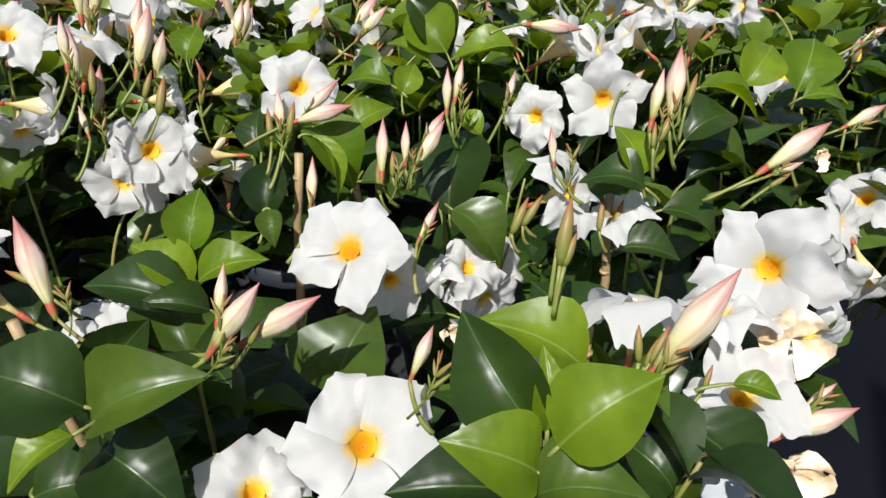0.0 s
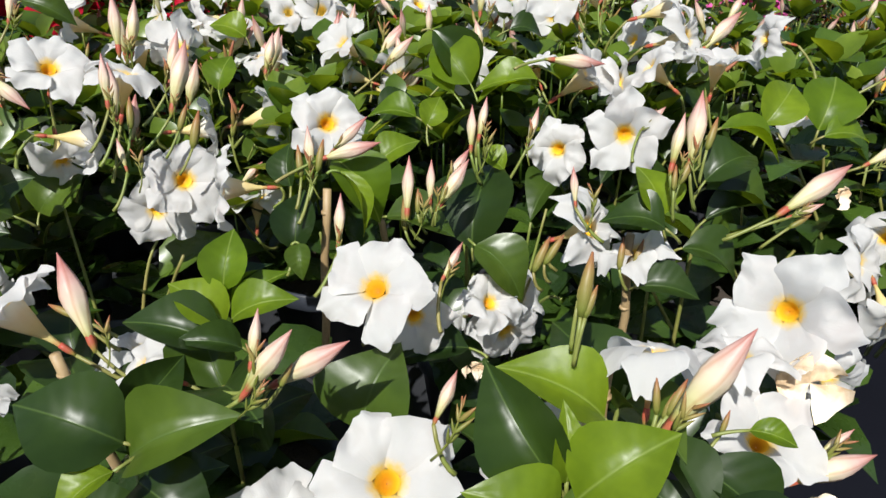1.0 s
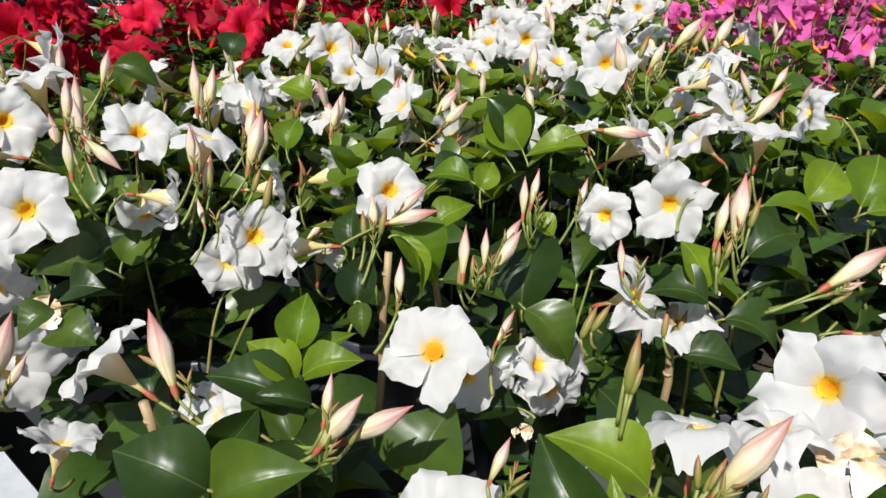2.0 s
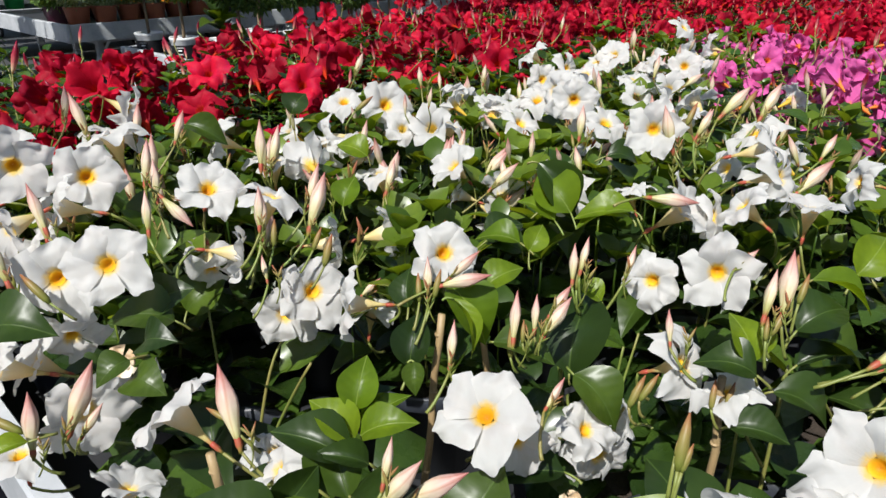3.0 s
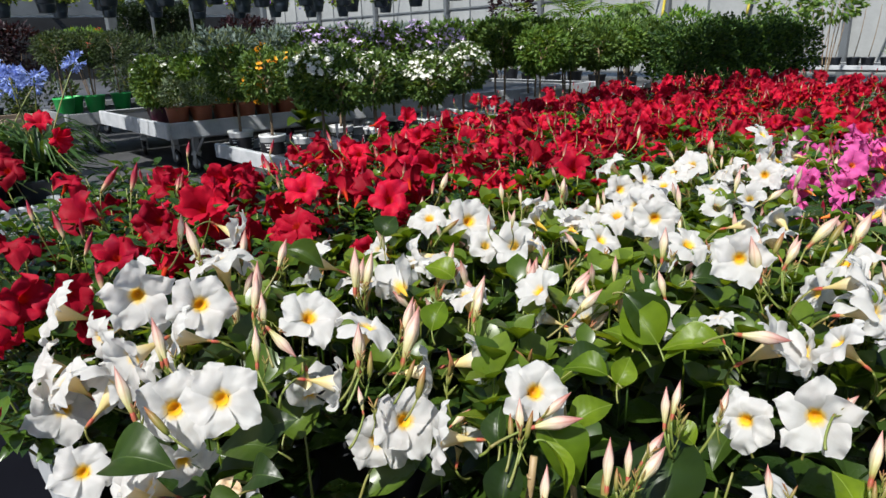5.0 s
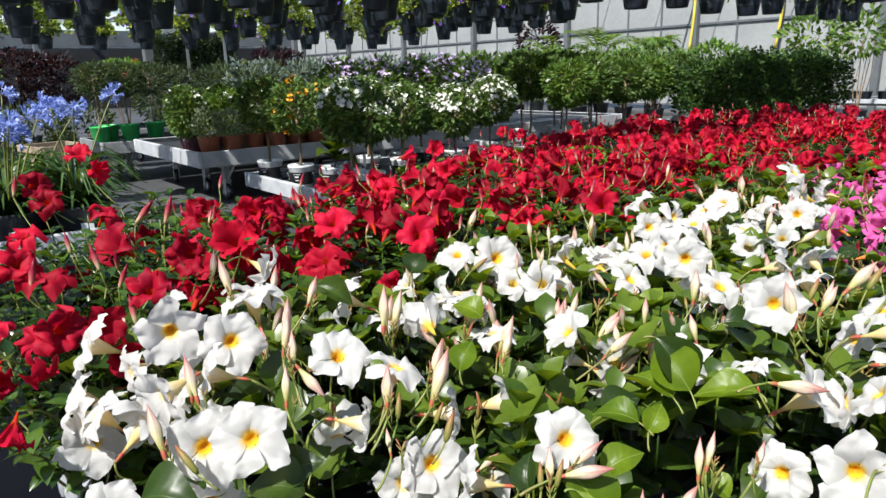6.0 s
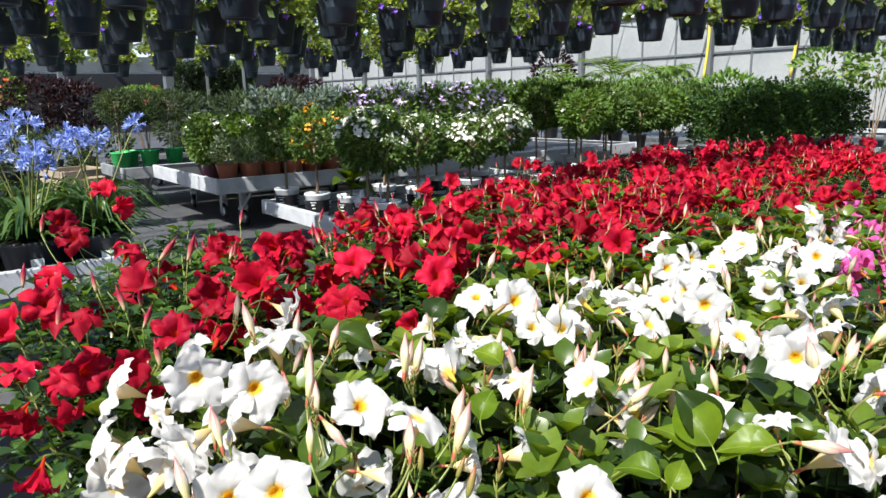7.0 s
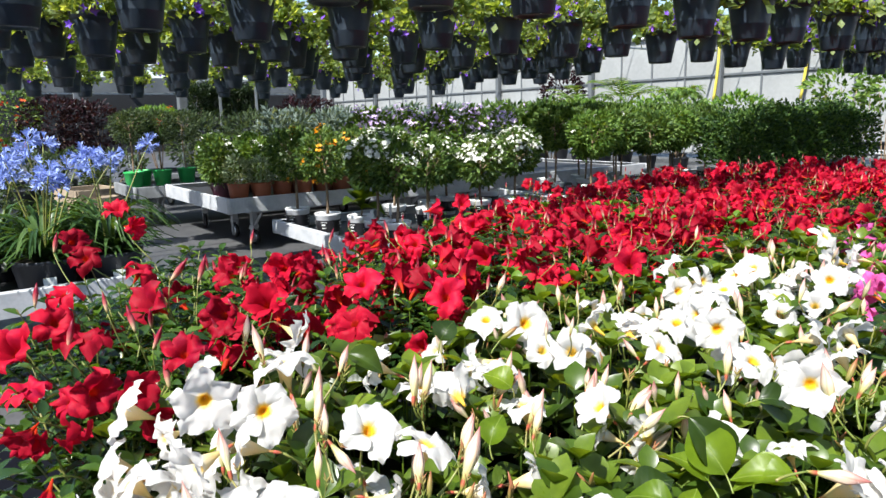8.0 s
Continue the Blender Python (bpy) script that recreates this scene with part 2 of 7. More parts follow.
def floor_material():
    m, t, p, out = nodes_of("dark_floor")
    big, mid, small = noise_tex(t, 0.35, 6), noise_tex(t, 2.2, 6, 0.65), noise_tex(t, 45.0, 4)
    col = ramp(t, big, [(0.38, (0.042, 0.045, 0.050)), (0.62, (0.078, 0.079, 0.082))])
    col = mix(t, "MULTIPLY", 1.0, col, ramp(t, mid, [(0.3, (0.62, 0.63, 0.65)), (0.72, (1.25, 1.22, 1.18))]))
    col = mix(t, "MULTIPLY", 1.0, col, ramp(t, small, [(0.3, (0.75, 0.75, 0.75)), (0.7, (1.1, 1.1, 1.1))]))
    t.links.new(col, p.inputs["Base Color"])
    t.links.new(calc(t, "MULTIPLY_ADD", mid, 0.4, 0.35), p.inputs["Roughness"])
    bump(t, p, small, 0.4, 0.004)
    return m


def pane_material():
    m, t, p, out = nodes_of("greenhouse_glass")
    tr, gl, mx = t.nodes.new("ShaderNodeBsdfTransparent"), t.nodes.new("ShaderNodeBsdfGlossy"), t.nodes.new("ShaderNodeMixShader")
    tr.inputs[0].default_value, gl.inputs["Roughness"].default_value = (0.93, 0.95, 0.95, 1), 0.08
    mx.inputs[0].default_value = 0.06
    t.links.new(tr.outputs[0], mx.inputs[1])
    t.links.new(gl.outputs[0], mx.inputs[2])
    t.links.new(mx.outputs[0], out.inputs[0])
    return m


M_FLOOR = floor_material()
M_PANE = pane_material()


# ---- mesh helpers ----
class Mesh:
    """Collects vertices and faces for one mesh."""

    def __init__(self):
        self.v, self.f = [], []

    def add(self, verts, faces, m=None):
        k = len(self.v)
        self.v += [tuple(m @ Vector(p)) for p in verts] if m is not None else [tuple(p) for p in verts]
        self.f += [tuple(i + k for i in f) for f in faces]
        return self

    def box(self, lo, hi, m=None, cut=0.0):
        (x0, y0, z0), (x1, y1, z1) = lo, hi
        c = cut
        if not c:
            v = [(x, y, z) for z in (z0, z1) for y in (y0, y1) for x in (x0, x1)]
            f = [(0, 2, 3, 1), (4, 5, 7, 6), (0, 1, 5, 4), (2, 6, 7, 3), (0, 4, 6, 2), (1, 3, 7, 5)]
            return self.add(v, f, m)
        v, f = [], []
        for z, s in ((z0, c), (z0 + c, 0), (z1 - c, 0), (z1, c)):
            v += [(x0 + s + (c - s), y0 + s, z), (x1 - c, y0 + s, z), (x1 - s, y0 + c, z), (x1 - s, y1 - c, z), (x1 - c, y1 - s, z), (x0 + c, y1 - s, z), (x0 + s, y1 - c, z), (x0 + s, y0 + c, z)]
        f = [tuple(reversed(range(8))), tuple(range(24, 32))]
        for j in range(3):
            f += [(8 * j + i, 8 * j + (i + 1) % 8, 8 * j + 8 + (i + 1) % 8, 8 * j + 8 + i) for i in range(8)]
        return self.add(v, f, m)

    def turned(self, rings, n=16, m=None, caps=True, lobes=0, deep=0.0, twist=0.0):
        """A body of revolution round z from (radius, z) rings."""
        v, f = [], []
        for j, (r, z) in enumerate(rings):
            for i in range(n):
                w = 2 * math.pi * i / n
                k = 1 + deep * math.cos(lobes * (w + twist * j)) if lobes else 1
                v.append((r * k * math.cos(w), r * k * math.sin(w), z))
        for j in range(len(rings) - 1):
            f += [(n * j + i, n * j + (i + 1) % n, n * j + n + (i + 1) % n, n * j + n + i) for i in range(n)]
        if caps:
            f += [tuple(reversed(range(n))), tuple(range(n * (len(rings) - 1), n * len(rings)))]
        return self.add(v, f, m)

    def pipe(self, points, radius, n=6, taper=1.0):
        """A round bar along the points."""
        pts = [Vector(p) for p in points]
        v, f, side = [], [], None
        for j, p in enumerate(pts):
            d = (pts[min(j + 1, len(pts) - 1)] - pts[max(j - 1, 0)]).normalized()
            if side is None:
                side = d.orthogonal().normalized()
            side = (side - d * side.dot(d)).normalized()
            other = d.cross(side)
            r = radius * (1 + (taper - 1) * j / max(1, len(pts) - 1))
            v += [p + r * (math.cos(2 * math.pi * i / n) * side + math.sin(2 * math.pi * i / n) * other) for i in range(n)]
        for j in range(len(pts) - 1):
            f += [(n * j + i, n * j + (i + 1) % n, n * j + n + (i + 1) % n, n * j + n + i) for i in range(n)]
        f += [tuple(reversed(range(n))), tuple(range(n * (len(pts) - 1), n * len(pts)))]
        return self.add(v, f)

    def grid(self, nu, nv, fn, m=None):
        v = [fn(i / nu, j / nv) for j in range(nv + 1) for i in range(nu + 1)]
        w = nu + 1
        f = [(j * w + i, j * w + i + 1, j * w + w + i + 1, j * w + w + i) for j in range(nv) for i in range(nu)]
        return self.add(v, f, m)

    def data(self, name, *materials, smooth=True):
        me = bpy.data.meshes.new(name)
        me.from_pydata(self.v, [], self.f)
        for m in materials:
            me.materials.append(m)
        if smooth:
            me.polygons.foreach_set("use_smooth", [True] * len(me.polygons))
        me.update()
        return me


def curve_points(a, b, sag=(0, 0, 0), n=7):
    """Points of a smooth bow from a to b that is pushed aside by sag in the middle."""
    a, b, s = Vector(a), Vector(b), Vector(sag)
    return [a.lerp(b, i / n) + s * (4 * (i / n) * (1 - i / n)) for i in range(n + 1)]


def thing(name, m, label, category, group="", kind=""):
    ob = new(name)
    ob.matrix_basis = m
    ob.empty_display_size = 0.05
    return tagged(ob, label, category, group, kind)


def part(name, data, parent, m=None, label=""):
    ob = new(name, data)
    ob.parent = parent
    if m is not None:
        ob.matrix_basis = m
    if label:
        ob["label"] = label
    return ob


def facing(place, way, spin=0.0, size=1.0):
    """A pose whose local z points along way."""
    q = Vector(way).normalized().to_track_quat("Z", "Y")
    return Matrix.Translation(place) @ q.to_matrix().to_4x4() @ pose(0, 0, 0, 0, 0, spin) @ Matrix.Scale(size, 4)


# ---- floor, walls, roof ----
tagged(part("floor", Mesh().grid(24, 24, lambda s, t: (-60 + 120 * s, -60 + 120 * t, FLOOR)).data("floor", M_FLOOR), None), "dark grey concrete and ground-cloth floor with pale worn patches", "floor", kind="structure")
# strips over the near floor, their near-black colour carries the shade there
cover = thing("floor_shade_strips", at(0, 0), "near-black strips on the near floor with its shade put into their colour", "floor cover", kind="structure")
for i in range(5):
    part("strip", Mesh().box((-3.0 + 2.0 * i, -6.9, FLOOR + 0.001), (-1.008 + 2.0 * i, 9.6, FLOOR + 0.004 + 0.002 * (i % 2))).data("strip", M_FLOOR_SHADE, smooth=False), cover)


WALL_B, WALL_L, WALL_R, WALL_N = 16.5, -33.21, 12.57, -7.0


def greenhouse_wall(name, x0, x1, m, low, pane_top):
    """A wall along local x: white panels between mullions, with rails and square columns."""
    w = thing(name, m, "white panelled greenhouse side wall with steel rails", "wall", kind="structure")
    n = max(1, round((x1 - x0) / 1.09))
    step = (x1 - x0) / n
    panel = Mesh().box((0.0, 0.0, low), (step - 0.03, 0.03, 2.44), cut=0.006).data("panel", M_WALL, smooth=False)
    upper = Mesh().box((0.0, 0.0, 2.50), (step - 0.03, 0.03, pane_top), cut=0.006).data("upper_panel", M_WALL, smooth=False)
    mull = Mesh().box((-0.025, -0.03, 0), (0.025, 0.02, pane_top), cut=0.005).data("mullion", M_GREY, smooth=False)
    for i in range(n):
        part("panel", panel, w, pose(x0 + i * step + 0.015, 0, 0))
        part("upper_panel", upper, w, pose(x0 + i * step + 0.015, 0, 0))
        part("mullion", mull, w, pose(x0 + i * step, 0, 0))
    for z, h in ((2.44, 0.06), (low - 0.05, 0.05), (pane_top, 0.08)):
        part("rail", Mesh().box((x0, -0.045, z), (x1, 0.025, z + h), cut=0.006).data("rail", M_GREY, smooth=False), w)
    return w


greenhouse_wall("wall_far", WALL_L, WALL_R, at(0, WALL_B), 0.45, 3.6)
greenhouse_wall("wall_side", -24, 8, at(WALL_R, WALL_B - 8, 0, -90), 0.45, 3.6)
greenhouse_wall("wall_behind", -13, 33, at(0, WALL_N, 0, 180), 0.45, 3.6)


# near-black sheet that stands in for the gable's dark glass panes
M_GABLE_PANES = plain("near_black_pane_sheet", (0.004, 0.005, 0.007), (0.010, 0.012, 0.015), 0.85, coarse=0.9, fine=30)


def glazed_wall():
    """The far gable: rails and posts in front of a near-black sheet for dark glass."""
    w = thing("wall_gable", at(WALL_L, 4.75, 0, 90), "greenhouse gable with steel posts, rails and a near-black sheet for dark glass", "wall", kind="structure")
    part("cloth", Mesh().box((-12, -0.06, 0), (12, -0.02, 2.86)).data("cloth", M_GABLE_PANES, smooth=False), w)
    part("panel", Mesh().box((-12, -0.06, 2.95), (12, -0.02, 3.6)).data("panel", M_GREY, smooth=False), w)
    for z in (0.9, 1.75, 2.86):
        part("rail", Mesh().box((-12, 0.0, z), (12, 0.05, z + 0.09), cut=0.006).data("rail", M_BENCH, smooth=False), w)
    post = Mesh().box((-0.09, 0.0, 0), (0.09, 0.14, 3.6), cut=0.012).data("post", M_GREY, smooth=False)
    slim = Mesh().box((-0.035, 0.0, 0), (0.035, 0.06, 2.86), cut=0.008).data("glazing_bar", M_BENCH, smooth=False)
    for i in range(9):
        part("post", post, w, pose(-12 + 3 * i, 0.02, 0))
        for k in (1, 2):
            part("glazing_bar", slim, w, pose(-12 + 3 * i + k, 0.02, 0))


glazed_wall()


def column(a, b, h=3.6, wide=0.15):
    c = thing("column", at(a, b), "grey galvanised square steel greenhouse column", "column", kind="structure", group="greenhouse columns")
    part("shaft", Mesh().box((-wide / 2, -wide / 2, 0), (wide / 2, wide / 2, h), cut=0.012).data("shaft", M_GREY, smooth=False), c)
    part("foot_plate", Mesh().box((-wide, -wide, 0.0), (wide, wide, 0.015), cut=0.003).data("foot_plate", M_STEEL, smooth=False), c)


for a in (-32.1, -27.75, -23.4, -19.07, -14.68, -10.32, -5.96, -1.6, 2.76, 7.12):
    column(a, WALL_B - 0.12)
column(-12.3, 3.29)
column(-19.5, 2.75)
column(-19.5, 9.6)


def roof():
    r = thing("roof", at(0, 0), "glazed greenhouse roof on slim white steel bars", "roof", kind="structure")
    h, ridge = 3.7, 5.2
    rows = [WALL_N, -3.4, 6.4, WALL_B]
    glaze, bars = Mesh(), Mesh()
    for b0, b1 in zip(rows, rows[1:]):
        mid = (b0 + b1) / 2
        for lo, hi, zl, zh in ((b0, mid, h, ridge), (mid, b1, ridge, h)):
            glaze.add([(WALL_L, lo, zl), (WALL_R, lo, zl), (WALL_R, hi, zh), (WALL_L, hi, zh)], [(0, 1, 2, 3)])
            for i in range(26):
                x = WALL_L + (WALL_R - WALL_L) * i / 25
                bars.pipe([(x, lo, zl - 0.02), (x, hi, zh - 0.02)], 0.014, 4)
        for i in range(9):
            x = WALL_L + (WALL_R - WALL_L) * i / 8
            bars.pipe([(x, b0, h - 0.15), (x, b1, h - 0.15)], 0.030, 6)
            for k in range(1, 8):
                y0, y1 = b0 + (b1 - b0) * k / 8, b0 + (b1 - b0) * (k + 0.5 if k < 4 else k - 0.5) / 8
                top = h + (ridge - h) * (1 - abs(y1 - mid) / (mid - b0))
                bars.pipe([(x, y0, h - 0.15), (x, y1, top - 0.03)], 0.014, 5)
    for b in rows:
        bars.box((WALL_L, b - 0.09, h - 0.10), (WALL_R, b + 0.09, h - 0.02))
    part("pane", glaze.data("pane", M_PANE, smooth=False), r)
    part("bar", bars.data("bar", M_WHITE), r)


roof()


# ---- benches ----
def bench(a0, a1, b0, b1, top=0.80, rim=0.12, label="white metal nursery bench with a raised rim and castors", body=M_BENCH, deep=0.0):
    w, l = a1 - a0, b1 - b0
    t = thing("nursery_bench", at((a0 + a1) / 2, (b0 + b1) / 2), label, "bench", "nursery benches")
    hw, hl = w / 2, l / 2
    tray = top - (deep or rim - 0.03)
    part("tray", Mesh().box((-hw + 0.02, -hl + 0.02, tray - 0.02), (hw - 0.02, hl - 0.02, tray)).data("tray", M_TRAY, smooth=False), t)

    def board(length):
        m = Mesh()
        prof = [(0, 0), (0.0, rim - 0.006), (0.004, rim), (0.034, rim), (0.036, rim - 0.004), (0.034, rim - 0.010), (0.010, rim - 0.010), (0.010, 0.004), (0.03, 0.002), (0.03, 0.0)]
        n = len(prof)
        v = [(x, y, top - rim + z) for x in (-length / 2, length / 2) for y, z in prof]
        m.add(v, [(i, (i + 1) % n, n + (i + 1) % n, n + i) for i in range(n)] + [tuple(range(n)), tuple(reversed(range(n, 2 * n)))])
        return m.data("rim", body, smooth=False)

    for length, x, y, turn in ((w, 0, -hl, 0), (w, 0, hl, 180), (l - 0.002, hw, 0, 90), (l - 0.002, -hw, 0, -90)):
        part("rim", board(length), t, pose(x, y, 0, 0, 0, turn))
    cap = Mesh().box((-0.022, -0.022, top - rim - 0.004), (0.022, 0.022, top + 0.004), cut=0.008).data("corner_cap", body)
    for sx in (-1, 1):
        for sy in (-1, 1):
            part("corner_cap", cap, t, pose(sx * (hw - 0.016), sy * (hl - 0.016), 0))
    leg = Mesh().box((-0.03, -0.03, FLOOR + 0.195), (0.03, 0.03, top - rim), cut=0.006).data("leg", body, smooth=False)
    tyre = Mesh().turned([(0.05, -0.018), (0.066, -0.018), (0.075, -0.010), (0.075, 0.010), (0.066, 0.018), (0.05, 0.018)], 20).data("tyre", M_RUBBER)
    hub = Mesh().turned([(0.0, -0.02), (0.05, -0.02), (0.05, 0.02), (0.0, 0.02)], 14, caps=False).data("hub", M_STEEL)
    fork = Mesh().box((-0.035, -0.034, 0.165), (0.035, 0.034, 0.20), cut=0.006).box((-0.02, -0.032, 0.06), (0.02, -0.026, 0.17)).box((-0.02, 0.026, 0.06), (0.02, 0.032, 0.17)).box((-0.07, -0.01, 0.15), (-0.03, 0.01, 0.165)).data("fork", M_STEEL, smooth=False)
    n = max(2, round(l / 2.0) + 1)
    for sx in (-1, 1) if w < 2 else (-1, 0.28, 1):
        for k in range(n):
            x, y = sx * (hw - 0.28), -hl + 0.34 + (l - 0.68) * k / (n - 1)
            part("leg", leg, t, pose(x, y, 0))
            wheel = part("castor", fork, t, pose(x, y, FLOOR, 0, 0, 37 * k + 20 * sx))
            part("tyre", tyre, wheel, pose(0, 0, 0.075, 90, 0, 0))
            part("hub", hub, wheel, pose(0, 0, 0.075, 90, 0, 0))
        part("brace", Mesh().box((-0.02, -hl + 0.34, top - rim - 0.05), (0.02, hl - 0.34, top - rim - 0.012), cut=0.004).data("brace", body, smooth=False), t, pose(sx * (hw - 0.28), 0, 0))
    for k in range(n):
        y = -hl + 0.34 + (l - 0.68) * k / (n - 1)
        part("brace", Mesh().box((-hw + 0.31, -0.02, top - rim - 0.06), (hw - 0.31, 0.02, top - rim - 0.02), cut=0.004).data("brace", body, smooth=False), t, pose(0, y, 0))
        for sx in (-1, 1):
            part("strut", Mesh().pipe([(sx * (hw - 0.28), y, FLOOR + 0.17), (sx * (hw - 0.04), y, top - rim)], 0.014, 6).data("strut", body), t)
    return t


TRAY = 0.71
bench(-1.38, 0.0, -0.05, 5.9, label="long white metal nursery bench crowded with potted mandevillas")
bench(-2.20, -1.46, 0.22, 5.9, 0.74, 0.06, label="narrow white metal nursery bench crowded with red mandevillas")
bench(-3.05, -2.26, 2.2, 5.9, 0.74, 0.06, label="short white metal nursery bench filled with red mandevillas")
bench(-5.00, -3.50, 1.83, 4.45, 0.74, 0.10, label="white metal nursery bench with flowering standard trees")
bench(-8.28, -6.17, 1.88, 8.0, 0.80, 0.14, label="white metal nursery bench on castors with terracotta pots", deep=0.05)
bench(-5.50, -3.60, 4.55, 9.6, 0.74, 0.06, label="white metal nursery bench with leafy standard trees and clipped hedges")
bench(-9.45, -8.36, 1.55, 7.0, 0.78, 0.13, label="weathered grey nursery bench with bright green pots", body=M_WORN, deep=0.05)
bench(-5.15, -3.58, -3.2, 0.66, 0.75, 0.12, label="white metal nursery bench with potted blue agapanthus")
bench(-6.4, 3.0, 14.6, 15.9, 0.72, 0.08, label="white bench along the greenhouse wall with black pots")
bench(-12.0, -10.4, 2.2, 9.0, 0.78, 0.10, label="grey nursery bench with rows of dark green shrubs", body=M_WORN)


# ---- plant pieces ----
def leaf_fn(L, W, fold, arch, wave=0.0, tip=0.9):
    def fn(s, t):
        k = 2 * t - 1
        w = W * (math.sin(math.pi * min(1, s ** 0.90)) ** (0.66 + 0.50 * s) if 0 < s < 1 else 0.0) + (0.0012 if s < 1 else 0)
        y = k * w
        z = fold * abs(y) ** 1.2 * 2.2 + arch * L * (s - s * s * 1.7) + wave * L * math.sin(9 * s + 2 * k) * abs(k)
        return (L * s, y, z)
    return fn


LEAVES = [Mesh().grid(9, 6, leaf_fn(0.062, w, f, a, wv)).data("leaf", M_LEAF) for w, f, a, wv in
          ((0.0190, 0.85, 0.40, 0.016), (0.0210, 0.64, 0.55, 0.022), (0.0175, 0.95, 0.20, 0.014), (0.0220, 0.48, 0.38, 0.026))]


def leaf_pose(p, d, size=1.0, roll=0.0, up=(0, 0, 1)):
    """A leaf from its stalk at p that points along d, its face turned to up."""
    x = Vector(d).normalized()
    z = Vector(up) - x * x.dot(Vector(up))
    z = z.normalized() if z.length > 1e-3 else x.orthogonal().normalized()
    y = z.cross(x)
    m = Matrix((x, y, z)).transposed().to_4x4()
    return Matrix.Translation(p) @ m @ pose(0, 0, 0, roll, 0, 0) @ Matrix.Scale(size, 4)


def petal_shape(k, seed, reflex, cup, ruffle, reach=0.044, wide=0.0248, r0=0.0068, funnel=0.0095):
    """One of five overlapping lobes of a funnel flower whose mouth looks along z."""
    r = random.Random(seed * 11 + k)
    p1, p2, bend, slip, tall = r.uniform(0, 6), r.uniform(0, 6), r.uniform(-0.5, 0.5), r.uniform(0.7, 1.3), r.uniform(0.88, 1.08)
    peak, lean, curl = r.uniform(0.06, 0.26), r.uniform(0.04, 0.16), r.uniform(-0.4, 1.0)
    turn = Matrix.Rotation(2 * math.pi * k / 5 + r.uniform(-0.10, 0.10), 3, "Z")

    def fn(s, t):
        q = 2 * t - 1
        smax = 1.0 - 0.40 * abs(q) ** 2.1 - lean * q + peak * math.exp(-((q + 0.60) / 0.22) ** 2) + 0.022 * math.sin(8.5 * q + p1) + 0.012 * math.sin(17 * q + p2)
        e = s * smax
        d = r0 + (reach * tall - r0) * e
        half = r0 * 0.84 + (wide - r0 * 0.84) * min(1.0, e * 1.55) ** 0.75
        half *= 1 - 0.30 * max(0.0, e - 0.62) / 0.38
        y = q * half - 0.006 * e * e
        z = cup * 0.016 * e ** 0.7 - reflex * 0.024 * e ** 2.4 + 0.0020 * slip * q * min(1, 3 * e)
        z += ruffle * (0.0030 * math.sin(5 * e + p1) * q + 0.0034 * math.sin(5 * q + p2) * e * e + 0.003 * bend * e)
        z += ruffle * 0.0055 * e * noise.noise(Vector((3.1 * e + seed, 2.2 * q + k, seed * 1.7)))
        z += ruffle * 0.0007 * e * noise.noise(Vector((5.0 * e + seed, 7.5 * q + k, seed * 0.7)))
        z += ruffle * 0.0005 * e * e * e * math.sin(13 * q + p1)
        z -= 0.0110 * curl * ruffle * max(0.0, abs(q) - 0.55) ** 1.3 * e
        z -= funnel * max(0.0, 1 - e / 0.50) ** 1.8
        z += 0.004 * bend * q * q * e
        return turn @ Vector((d, y, z))
    return fn


def flower_meshes(seed, reflex, cup, ruffle):
    petals = [Mesh().grid(12, 16, petal_shape(k, seed, reflex, cup, ruffle)).data("petal", M_PETAL) for k in range(5)]
    return petals


TUBE = Mesh().turned([(0.0017, -0.006), (0.0021, 0.002), (0.0030, 0.009), (0.0050, 0.016), (0.0078, 0.024), (0.0103, 0.032), (0.0121, 0.038), (0.0134, 0.0425)], 18, lobes=5, deep=0.05, caps=False).data("flower", M_TUBE)
THROAT = Mesh().turned([(0.0004, 0.0), (0.0028, 0.0008), (0.0051, 0.0032), (0.0067, 0.0066), (0.0076, 0.0092)], 16, caps=False).data("throat", M_THROAT)
CALYX = Mesh().turned([(0.0013, 0.0), (0.0017, 0.003), (0.0026, 0.006), (0.0026, 0.010), (0.0023, 0.014)], 10, lobes=5, deep=0.12).data("calyx", M_CALYX)
OPEN = [flower_meshes(1, 0.30, 0.25, 1.0), flower_meshes(2, 0.7, 0.2, 1.0), flower_meshes(3, 0.2, 0.7, 0.9),
        flower_meshes(4, 0.50, 0.3, 1.3), flower_meshes(5, 0.9, 0.5, 1.3), flower_meshes(6, 1.3, 0.1, 0.7)]
BUD = [Mesh().turned([(r * k, z) for r, z in ((0.0018, 0.0), (0.0026, 0.004), (0.0036, 0.010), (0.0050, 0.017), (0.0063, 0.024), (0.0068, 0.030), (0.0060, 0.036), (0.0044, 0.042), (0.0027, 0.048), (0.0012, 0.053), (0.0002, 0.057))], 15, lobes=5, deep=0.11, twist=0.11).data("bud", M_BUD) for k in (1.06, 0.86)]
RACEMES = []
for k in range(3):
    m, r = Mesh(), random.Random(60 + k)
    stem = curve_points((0, 0, -0.03), (0.006, 0.0, 0.022), (0.006, 0.004, 0), 6)
    m.pipe(stem, 0.0011, 5, 0.6)
    for i in range(7):
        w = 2.4 * i + k
        m.turned([(0.0006, 0.0), (0.0019, 0.003), (0.0021, 0.008), (0.0014, 0.014), (0.0002, 0.020)], 6, facing(stem[i % 4 + 2], (0.6 * math.cos(w), 0.6 * math.sin(w), 1.0), 0, r.uniform(0.45, 1.0)))
    RACEMES.append(m)
RACEMES = [m.data("raceme", M_BUD_YOUNG) for m in RACEMES]
